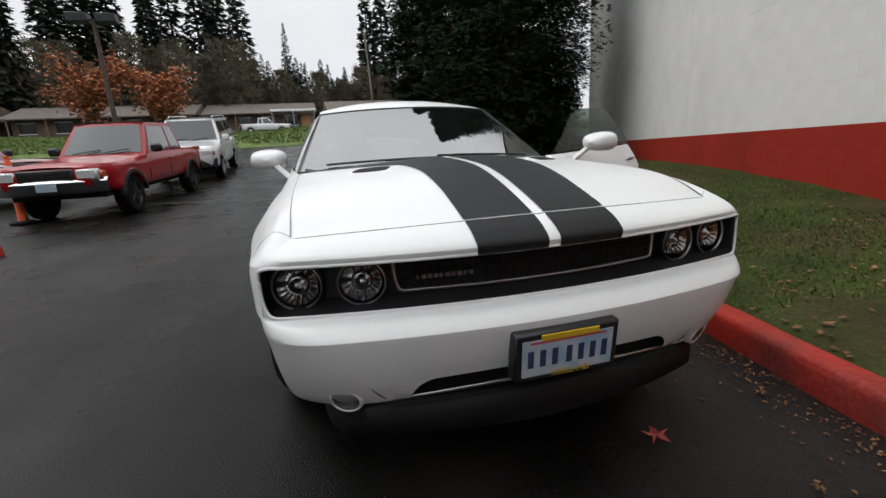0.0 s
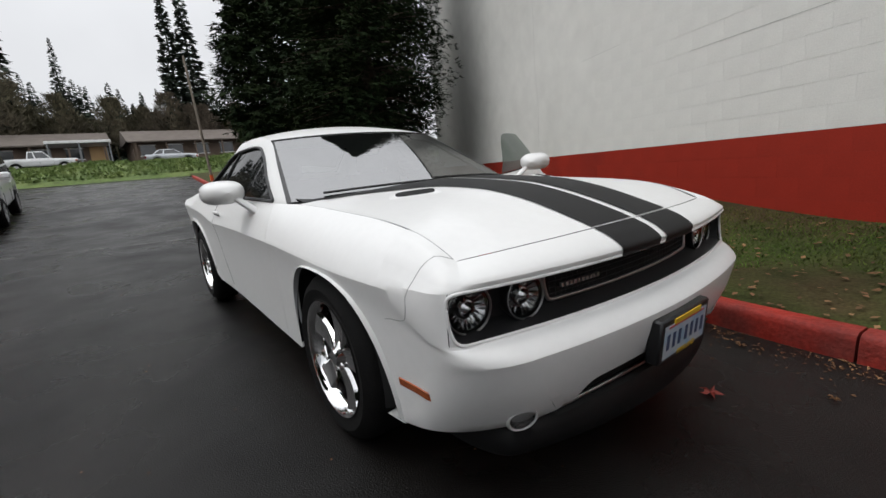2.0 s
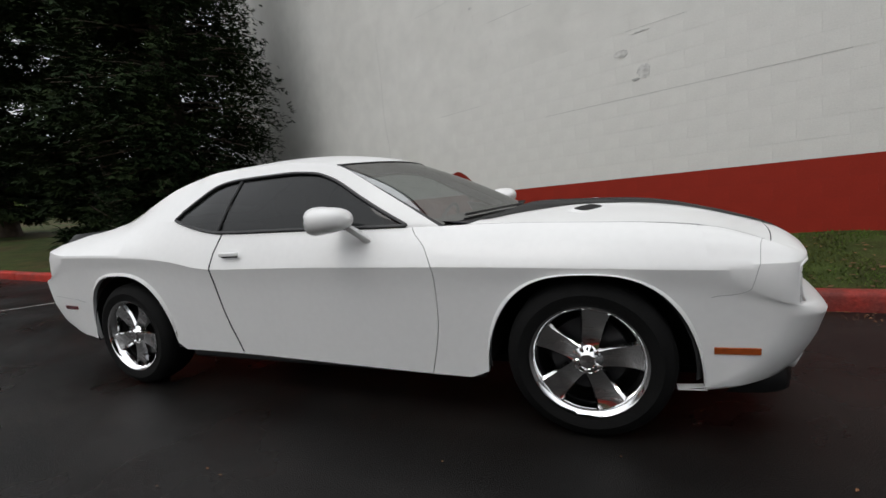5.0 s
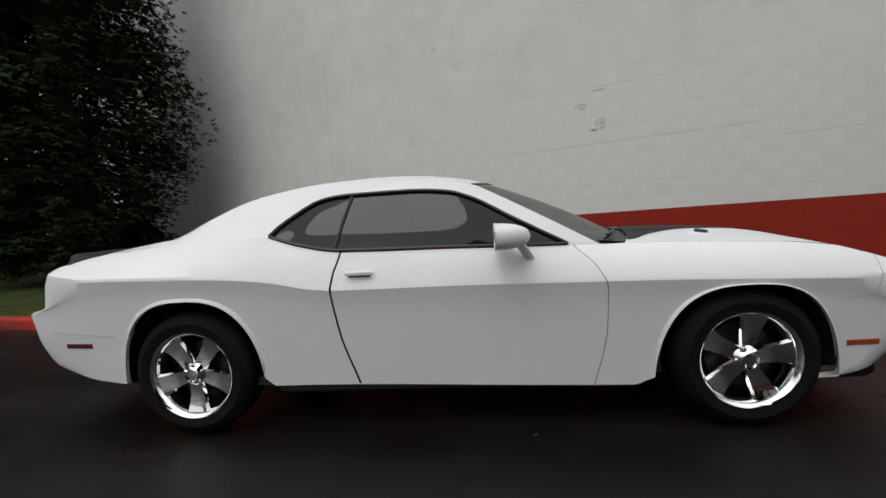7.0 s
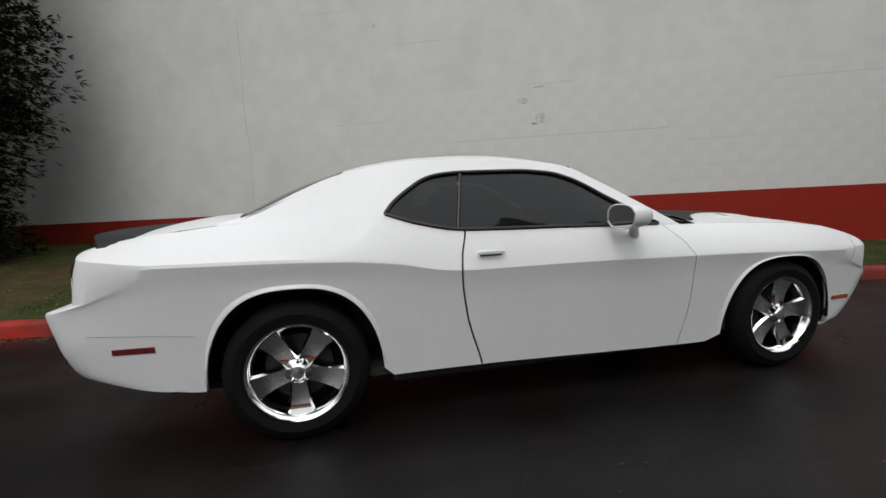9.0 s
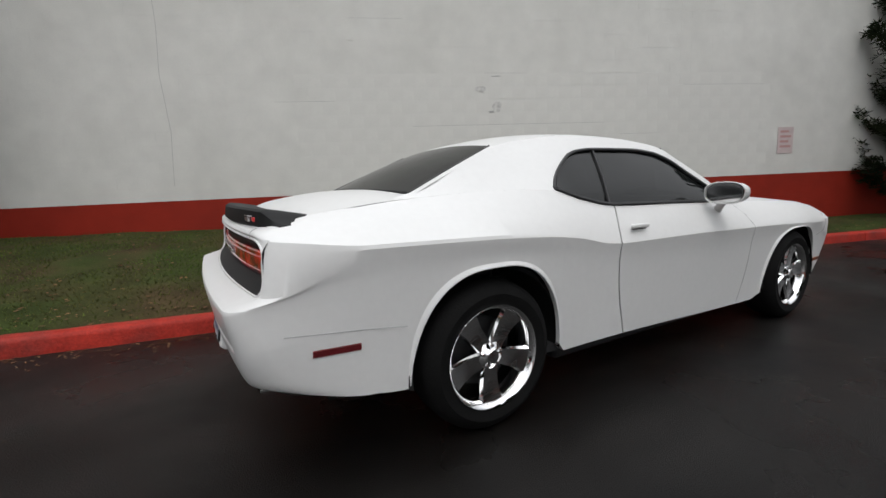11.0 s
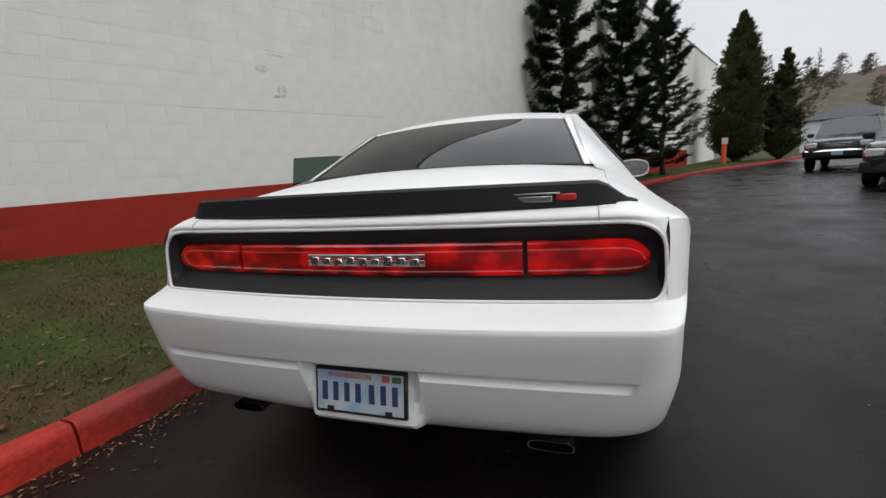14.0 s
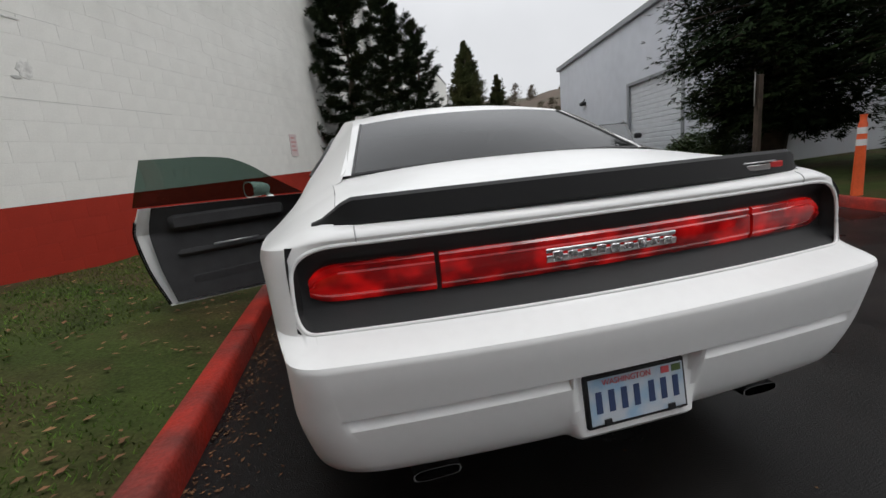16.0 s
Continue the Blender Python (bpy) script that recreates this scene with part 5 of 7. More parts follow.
# side markers
for side in (1, -1):
    for nm, end, xa, xb, z0, z1, mt, lb in (("front_marker", FRONT, 1.945, 2.10, 0.395, 0.427, AMBER, "amber side marker"), ("rear_marker", REAR, -2.265, -2.085, 0.513, 0.545, DARK_RED_LENS, "dark red side marker")):
        rows = []
        for k in range(9):
            x = lerp(xa, xb, k / 8)
            cols = [end.flank(x, z, d) for d, z in ((-0.004, z0), (0.003, z0 + 0.003), (0.004, z1 - 0.003), (-0.004, z1))]
            rows.append([(p.x, side * p.y, p.z) for p in cols])
        m = M().grid(rows)
        m.poly(rows[0][::-1]).poly(rows[-1])
        part(nm, m, mt, car, lb)

# ---- cabin ----
rail_y = cub((0.80, 0.789), (0.47, 0.705), (0.14, 0.622), (-0.1, 0.602), (-0.5, 0.597), (-0.9, 0.575), (-1.05, 0.555), (-1.4, 0.595), (-1.83, 0.668))
rail_z = cub((0.80, 0.96), (0.62, 1.066), (0.47, 1.152), (0.30, 1.248), (0.14, 1.328), (0.0, 1.358), (-0.38, 1.388), (-0.73, 1.388), (-1.06, 1.356), (-1.23, 1.316), (-1.47, 1.218), (-1.7, 1.112), (-1.83, 1.083))
win_lo = cub((-1.0, 1.098), (-0.85, 1.05), (-0.6, 1.004), (0.02, 0.99), (0.63, 0.972))
win_hi = cub((-1.0, 1.105), (-0.96, 1.15), (-0.86, 1.225), (-0.76, 1.282), (-0.68, 1.302), (-0.55, 1.312), (-0.22, 1.314), (0.0, 1.296), (0.12, 1.258), (0.34, 1.135), (0.5, 1.045), (0.63, 0.975))


def cabin(x, z, push=0.0):
    zl, zh = edge_z(x), rail_z(x)
    u = min(max((z - zl) / max(zh - zl, 1e-4), 0), 1.05)
    return lerp(edge_y(x), rail_y(x), u ** lerp(1.25, 0.95, sm(-0.75, -1.15, x))) + push


XC = sorted(set([lerp(-1.83, -1.0, k / 14) for k in range(15)] + [-1.0 + 0.04 * (k / 6) for k in range(7)] + [lerp(-0.96, 0.63, k / 44) for k in range(45)] + [lerp(0.63, 0.80, k / 5) for k in range(6)]))
for side in (1, -1):
    m = M()
    full = [x for x in XC if x <= -1.0 + 1e-6]
    m.grid([[(x, side * cabin(x, lerp(edge_z(x), rail_z(x), j / 8)), lerp(edge_z(x), rail_z(x), j / 8)) for j in range(9)] for x in full])
    mid = [x for x in XC if -1.0 - 1e-6 <= x <= 0.63 + 1e-6]
    m.grid([[(x, side * cabin(x, lerp(win_hi(x), rail_z(x), j / 4)), lerp(win_hi(x), rail_z(x), j / 4)) for j in range(5)] for x in mid])
    end = [x for x in XC if x >= 0.63 - 1e-6]
    m.grid([[(x, side * cabin(x, lerp(edge_z(x), rail_z(x), j / 8)), lerp(edge_z(x), rail_z(x), j / 8)) for j in range(9)] for x in end])
    part("side_frame", m, WHITE_PAINT, car, "white roof pillar and door frame", angle=40)
    outline = [(x, win_lo(x)) for x in mid] + [(x, win_hi(x)) for x in mid[::-1]]
    t = M().tube([(x, side * cabin(x, z, 0.002), z) for x, z in outline], 0.010, 6, closed=True)
    if side < 0:
        part("window_trim", t, BLACK_PLASTIC, car, "black window surround")
    else:
        part("window_trim", M().tube([(x, side * cabin(x, win_hi(x), 0.002), win_hi(x)) for x in mid], 0.012, 6), BLACK_PLASTIC, car, "black door seal")
    for x0, x1, nm in ((-1.0, -0.565, "quarter_window"), (-0.545, 0.63, "door_window")):
        cols = [x for x in mid if x0 - 1e-6 <= x <= x1 + 1e-6]
        cols = [x0] + [x for x in cols if x0 + 0.005 < x < x1 - 0.005] + [x1]
        g2 = M().grid([[(x - 0.07 * (1 - j / 6) * max(0, 1 - abs(x + 0.555) / 0.3), side * cabin(x, lerp(win_lo(x), win_hi(x), j / 6), -0.010), lerp(win_lo(x), win_hi(x), j / 6)) for j in range(7)] for x in cols])
        if side > 0 and nm == "door_window":
            left_glass = g2
            continue
        ob = facing(part(nm, g2, TINT_GLASS, car if side > 0 or nm[0] == "q" else right_door, "dark tinted side glass"), (0, side, 0.2))
        ob.visible_shadow = False
    if side < 0:
        part("pillar_trim", M().tube([(-0.625, -cabin(-0.6, 1.0, 0.0), 1.003), (-0.59, -cabin(-0.58, 1.16, -0.004), 1.16), (-0.553, -cabin(-0.55, 1.31, -0.006), 1.312)], 0.009, 6), BLACK_PLASTIC, car, "black strip between the side windows")

roof_c = cub((0.27, 1.348), (0.14, 1.348), (0.06, 1.382), (0.0, 1.4), (-0.2, 1.44), (-0.45, 1.45), (-0.8, 1.432), (-1.05, 1.396), (-1.2, 1.36))
roof = []
for k in range(29):
    x = lerp(0.14, -1.2, k / 28)
    cz = roof_c(x)
    bow = 0.055 if x > 0 else 0
    roof.append([(x + 0.13 * sm(-0.25, 0.14, x) * (1 - u * u), u * rail_y(x), rail_z(x) + (cz - rail_z(x)) * (1 - abs(u) ** 2.2)) for u in [(-1 + 2 * j / 24) for j in range(25)]])
part("roof", M().grid(roof), WHITE_PAINT, car, "white painted roof", angle=50)


def pane(base, top, nv=14, nu=25, bulge=0.02, span=(-1, 1)):
    rows = []
    for j in range(nv + 1):
        v = j / nv
        row = []
        for k in range(nu):
            u = lerp(span[0], span[1], k / (nu - 1))
            a, b = Vector(base(u)), Vector(top(u))
            p = a.lerp(b, v)
            nrm = Vector((b.x - a.x, 0, b.z - a.z)).normalized()
            out = Vector((nrm.z, 0, -nrm.x)) if a.x > 0 else Vector((-nrm.z, 0, nrm.x))
            row.append(tuple(p + out * bulge * math.sin(math.pi * v) * (1 - u * u)))
        rows.append(row)
    return rows


ws_base = lambda u: (1.05 - 0.25 * u * u, u * 0.789, 0.992 - 0.032 * u * u)
ws_top = lambda u: (0.27 - 0.13 * u * u, u * 0.622, 1.348 - 0.02 * abs(u) ** 2.2)
ws = facing(part("windshield", M().grid(pane(ws_base, ws_top, span=(-0.972, 0.972))), WIND_GLASS, car, "raked windscreen reflecting the sky"), (0.4, 0, 1))
ws.visible_shadow = False
for sp_ in ((-1, -0.972), (0.972, 1)):
    part("screen_border", M().grid(pane(ws_base, ws_top, nu=4, span=sp_)), BLACK_PLASTIC, car, "black border of the windscreen")
part("screen_border", M().tube([ws_top(u) for u in [(-1 + 2 * k / 24) for k in range(25)]], 0.006, 6), BLACK_PLASTIC, car)
rw_base = lambda u: (-1.78 + 0.06 * u * u, u * 0.665, 1.120 - 0.022 * u * u)
rw_top = lambda u: (-1.2, u * rail_y(-1.2), rail_z(-1.2) + (1.36 - rail_z(-1.2)) * (1 - abs(u) ** 2.2))
rw = facing(part("rear_window", M().grid(pane(rw_base, rw_top, span=(-0.93, 0.93))), TINT_GLASS, car, "dark tinted rear window"), (-0.4, 0, 1))
rw.visible_shadow = False
for sp_ in ((-1.0, -0.93), (0.93, 1.0)):
    part("rear_pillar", M().grid(pane(rw_base, rw_top, nu=5, span=sp_)), WHITE_PAINT, car, "white rear pillar edge")
    e = sp_[0] if sp_[0] > 0 else sp_[1]
    part("rear_window_trim", M().tube([r[0] for r in pane(rw_base, rw_top, nu=2, span=(e, e + 0.001))], 0.006, 6), BLACK_PLASTIC, car)
part("rear_window_trim", M().tube([rw_base(0.93 * (-1 + 2 * k / 24)) for k in range(25)], 0.007, 6), BLACK_PLASTIC, car, "black rubber edge of the rear window")

# cowl, wipers
rows = [[(lerp(cowl_x(u * 0.76) + 0.02, ws_base(u)[0] - 0.02, j / 4), u * lerp(0.75, 0.78, j / 4), lerp(hood_z(cowl_x(u * 0.75), u * 0.75) - 0.012, ws_base(u)[2] - 0.004, j / 4)) for j in range(5)] for u in [(-1 + 2 * k / 24) for k in range(25)]]
part("cowl", M().grid(rows), BLACK_PLASTIC, car, "black cowl below the windscreen")
for ya, yb, xa in ((-0.62, 0.02, 0.93), (0.0, 0.62, 1.06)):
    w = M()
    pts = []
    for k in range(9):
        t = k / 8
        y = lerp(ya, yb, t)
        u = y / 0.789
        a, b = Vector(ws_base(u)), Vector(ws_top(u))
        pts.append(tuple(a.lerp(b, 0.0 + 0.03 * (1 - t)) + Vector((0.010, 0, 0.012))))
    w.tube(pts, [0.007] * 8 + [0.005], 6)
    part("wiper", w, BLACK_PLASTIC, car, "black windscreen wiper")


# mirrors
def mirror(side, tr=None, parent=None):
    rows = []
    cx, cy, cz = 0.35, 0.985, 1.035
    for k in range(13):
        ring = []
        for j in range(20):
            b = 2 * math.pi * j / 20
            f = (1 - (k / 12) ** 2.4) ** 0.5 if k < 12 else 0.02
            ring.append((cx - 0.10 + 0.175 * k / 12, side * (cy + 0.118 * f * math.copysign(abs(math.cos(b)) ** 0.75, math.cos(b))), cz + 0.066 * f * math.copysign(abs(math.sin(b)) ** 0.75, math.sin(b))))
        rows.append(ring)
    head = M().grid(rows, closed=True)
    face = M().poly([(x - 0.001, lerp(side * cy, y, 0.9), lerp(cz, z, 0.88)) for x, y, z in rows[0]])
    rim = M().tube([(x, y, z) for x, y, z in rows[0]], 0.005, 6, closed=True)
    stem = M().tube([(0.43, side * 0.845, 0.905), (0.41, side * 0.88, 0.94), (0.37, side * 0.935, 0.995)], [0.034, 0.027, 0.025], 10, flat=0.75)
    foot = M().tube([(0.437, side * 0.832, 0.893), (0.433, side * 0.85, 0.907)], [0.046, 0.036], 12, flat=0.7)
    for mm in (head, face, rim, stem, foot):
        if tr is not None:
            mm.moved(tr)
    root = part("mirror", head, WHITE_PAINT, parent, "white door mirror", angle=60)
    part("mirror_glass", face, CHROME, root, "mirror glass")
    part("mirror_rim", rim, WHITE_PAINT, root)
    part("mirror_stem", stem, WHITE_PAINT, root)
    part("mirror_foot", foot, BLACK_PLASTIC, root)


mirror(-1, None, right_door)


def handle(side, parent, tr=None):
    y = plan_y(s_at(-0.47)) - 0.012
    h = M().box((-0.545, min(side * (y - 0.005), side * (y + 0.012)), 0.868), (-0.395, max(side * (y - 0.005), side * (y + 0.012)), 0.892), 0.006)
    # a solid black box stands in for the shade under the handle
    c = M().box((-0.53, min(side * (y - 0.01), side * (y + 0.004)), 0.860), (-0.41, max(side * (y - 0.01), side * (y + 0.003)), 0.869), 0.004)
    for q in (h, c):
        if tr is not None:
            q.moved(tr)
    root = part("door_handle", h, WHITE_PAINT, parent, "white pull handle")
    part("handle_shade", c, GAP, root, "black box in place of the shade under the handle")


handle(-1, right_door)

# the open door, swung on its front hinges
HINGE = Vector((0.775, 0.90, 0))
SWING = Matrix.Translation(HINGE) @ Matrix.Rotation(radians(-60), 4, "Z") @ Matrix.Translation(-HINGE)
left_door = part("door", left_panel.moved(SWING), WHITE_PAINT, car, "white driver's door standing open", angle=28)
lg = facing(part("door_window", left_glass.moved(SWING), DOOR_GLASS, left_door, "green-tinted frameless window glass"), (0.9, 0.5, 0))
lg.visible_shadow = False
tm = M().grid([[(p[0], p[1] - 0.004, p[2]) for p in r[1:]] for r in left_inner[:-1]])
tm.moved(SWING)
part("door_trim", tm, INTERIOR, left_door, "black inner door trim")
pk = M()
pk.box((-0.42, 0.80, 0.80), (0.45, 0.87, 0.93), 0.03)
pk.box((-0.40, 0.815, 0.60), (0.40, 0.88, 0.655), 0.025)
pk.box((-0.35, 0.825, 0.36), (0.45, 0.88, 0.47), 0.03)
part("armrest", pk.moved(SWING), INTERIOR, left_door, "black armrest and map pocket")
part("door_pull", M().box((-0.15, 0.80, 0.655), (0.2, 0.815, 0.668), 0.004).moved(SWING), STEEL, left_door, "silver pull strip")
part("door_seal", M().tube([(r[0], r[1] - 0.03, r[2] + 0.01) for r in left_rows[-1]] [:11], 0.012, 6).moved(SWING), RUBBER, left_door, "black rubber door seal")
mirror(1, SWING, left_door)
handle(1, left_door, SWING)

# interior
dash = M().grid([[(x, u * 0.74, z) for x, z in ((1.0, 0.95), (0.75, 0.985), (0.55, 0.96), (0.48, 0.88), (0.5, 0.6))] for u in [-1, -0.5, 0, 0.5, 1]])
part("dashboard", dash, INTERIOR, car, "dark dashboard")
part("cabin_floor", M().box((-1.7, -0.84, 0.26), (1.0, 0.84, 0.30)), INTERIOR, car)
part("parcel_shelf", M().box((-1.9, -0.62, 0.98), (-1.25, 0.62, 1.02), 0.01), INTERIOR, car, "dark parcel shelf")


def seat(x, y, nm):
    b = M().box((x - 0.26, y - 0.25, 0.30), (x + 0.26, y + 0.25, 0.52), 0.06)
    bk = M().prism([(x - 0.22, 0.5), (x - 0.08, 0.5), (x - 0.26, 1.06), (x - 0.36, 1.06)], y - 0.24, y + 0.24)
    hd = M().box((x - 0.40, y - 0.13, 1.06), (x - 0.28, y + 0.13, 1.22), 0.04)
    root = part(nm, b, INTERIOR, car, "dark cloth seat")
    part("backrest", bk, INTERIOR, root)
    part("headrest", hd, INTERIOR, root)


seat(-0.1, 0.38, "seat")
seat(-0.1, -0.38, "seat")
part("rear_seat", M().box((-1.25, -0.6, 0.35), (-0.85, 0.6, 0.62), 0.06).box((-1.4, -0.6, 0.55), (-1.2, 0.6, 1.0), 0.06), INTERIOR, car, "dark rear bench")
stw = M().revolve([(0.18 + 0.014 * math.cos(a), 0.014 * math.sin(a)) for a in [2 * math.pi * k / 8 for k in range(9)]], 24, mat=pose(0.38, 0.38, 0.86, 0, 0, 0) @ Matrix.Rotation(radians(-65), 4, "Y") @ Matrix.Rotation(radians(90), 4, "X"))
part("steering_wheel", stw, BLACK_PLASTIC, car, "black steering wheel")
part("dash_paper", M().box((0.86, -0.34, 0.985), (1.0, -0.02, 0.99)), PLATE_WHITE, car, "white paper on the dashboard")


# ---- wheels ----
def wheel_parts(parent, r_t, width, r_rim, rim_mat, spokes=5):
    """A road wheel about the y axis, outer face towards -y."""
    h = width / 2
    tyre = M().revolve([(r_rim - 0.012, -h + 0.03), (r_rim + 0.006, -h + 0.004), (r_rim + 0.03, -h - 0.004), ((r_rim + r_t) / 2, -h - 0.01), (r_t - 0.025, -h + 0.008), (r_t - 0.006, -h + 0.03), (r_t, -h + 0.06), (r_t, 0), (r_t, h - 0.06), (r_t - 0.02, h - 0.01), ((r_rim + r_t) / 2, h + 0.008), (r_rim, h - 0.01)], 56)
    part("tyre", tyre, RUBBER, parent, "black rubber tyre")
    rim = M().revolve([(r_rim - 0.03, h - 0.02), (r_rim - 0.028, -h + 0.07), (r_rim - 0.022, -h + 0.045), (r_rim - 0.012, -h + 0.014), (r_rim + 0.002, -h - 0.001), (r_rim + 0.008, -h - 0.004), (r_rim + 0.008, -h + 0.01)], 56)
    rim_ob = part("rim", rim, rim_mat, parent, "five-spoke chrome rim")
    part("brake_disc", M().revolve([(0.06, -h + 0.115), (0.165, -h + 0.115), (0.165, -h + 0.135), (0.06, -h + 0.135)], 32), DARK_METAL, parent, "dark brake disc")
    part("wheel_back", M().revolve([(0.001, h - 0.04), (r_rim - 0.03, h - 0.03)], 32), GAP, parent, "dark inner side")
    for k in range(spokes):
        a = 2 * math.pi * k / spokes + math.pi / 2
        rot = Matrix.Rotation(-a, 4, "Y")
        m = M()
        rows = []
        R = r_rim - 0.016
        for t in [j / 8 for j in range(9)]:
            rad = lerp(0.05, R, t)
            w = lerp(0.040, 0.062, t) * (1 + 0.12 * sm(0.7, 1, t))
            y = -h + lerp(0.030, 0.020, t) + 0.012 * math.sin(math.pi * t)
            rows.append([(rad, y + 0.045, -w * 0.8), (rad, y + 0.014, -w), (rad, y, -w * 0.82), (rad, y + 0.004, 0), (rad, y, w * 0.82), (rad, y + 0.014, w), (rad, y + 0.045, w * 0.8)])
        m.grid(rows)
        m.moved(rot)
        part("spoke", m, rim_mat, rim_ob, angle=35)
    hub = M().revolve([(0.001, -h + 0.008), (0.030, -h + 0.010), (0.036, -h + 0.018), (0.05, -h + 0.024), (0.066, -h + 0.036), (0.07, -h + 0.07)], 32)
    hub_ob = part("hub_cap", hub, rim_mat, rim_ob, "chrome centre cap")
    for k in range(5):
        a = 2 * math.pi * k / 5 + math.pi / 2 + math.pi / 5
        m = M().revolve([(0.001, -h + 0.014), (0.009, -h + 0.016), (0.011, -h + 0.045)], 8, mat=Matrix.Translation((0.052 * math.cos(a), 0, 0.052 * math.sin(a))))
        part("lug_nut", m, rim_mat, hub_ob)


for x in (1.473, -1.473):
    for side in (-1, 1):
        w = part("wheel", M().revolve([(0.02, -0.02), (0.06, 0.0), (0.02, 0.05)], 12), GAP, car, "road wheel with chrome five-spoke rim")
        w.matrix_local = pose(x, side * 0.80, 0.352) @ (Matrix.Rotation(math.pi, 4, "Z") if side > 0 else Matrix()) @ Matrix.Rotation(radians(11 if x > 0 else 36), 4, "Y")
        wheel_parts(w, 0.352, 0.235, 0.236, CHROME)
        liner = M().revolve([(0.415, -0.10), (0.44, -0.06), (0.44, 0.28), (0.1, 0.28)], 24, mat=pose(x * 0.995, side * 0.80, 0.345) @ (Matrix.Rotation(math.pi, 4, "Z") if side > 0 else Matrix()), arc=(-0.12, math.pi + 0.12))
        part("wheel_liner", liner, GAP, car, "black wheel-arch liner")
# ---- parked vehicles ----
PAINT_RED = mat("red_truck_paint", (0.30, 0.006, 0.010), 0.32, spec=0.3, coat=0.45, vary=0.08, scale=3)
PAINT_MAROON = mat("maroon_truck_paint", (0.16, 0.012, 0.016), 0.35, coat=1.0, vary=0.08, scale=3)
PAINT_WHITE = mat("white_suv_paint", (0.74, 0.75, 0.75), 0.3, coat=1.0, vary=0.04, scale=3)
PAINT_SILVER = mat("silver_sedan_paint", (0.45, 0.47, 0.49), 0.3, metal=0.4, coat=1.0, vary=0.05, scale=3)
PAINT_BLACK = mat("black_suv_paint", (0.012, 0.012, 0.014), 0.25, coat=1.0, vary=0.1, scale=3)
PAINT_GREY = mat("dark_grey_truck_paint", (0.035, 0.037, 0.04), 0.3, coat=1.0, vary=0.1, scale=3)
CAR_GLASS = mat("dark_car_glass", (0.02, 0.024, 0.026), 0.05, coat=1.0)
# the same glass with the sky's brightness put into a paler base colour
PALE_GLASS = mat("sky_lit_car_glass", (0.045, 0.052, 0.055), 0.05, coat=1.0)
LAMP_CLEAR = mat("clear_lamp", (0.55, 0.56, 0.57), 0.15, coat=1.0, vary=0.3, scale=40)


def far_wheel(parent, x, y, r, w, rim):
    out = -1 if y < 0 else 1
    m = M().revolve([(r * 0.62, -w / 2), (r * 0.9, -w / 2 - 0.01), (r, -w / 2 + 0.03), (r, w / 2 - 0.03), (r * 0.9, w / 2), (r * 0.5, w / 2)], 28)
    ob = part("wheel", m, RUBBER, parent, "black tyre")
    ob.matrix_local = pose(x, y, r) @ (Matrix() if out < 0 else Matrix.Rotation(math.pi, 4, "Z"))
    rm = M().revolve([(r * 0.64, -w / 2 - 0.004), (r * 0.58, -w / 2 + 0.03), (r * 0.2, -w / 2 + 0.015), (0.001, -w / 2 + 0.005)], 20)
    part("rim", rm, rim, ob)
    for k in range(5):
        a = 2 * math.pi * k / 5
        sp = M().box((r * 0.15, -w / 2 - 0.004, -r * 0.09), (r * 0.6, -w / 2 + 0.02, r * 0.09), 0.008, mat=Matrix.Rotation(a, 4, "Y"))
        part("spoke", sp, rim, ob)


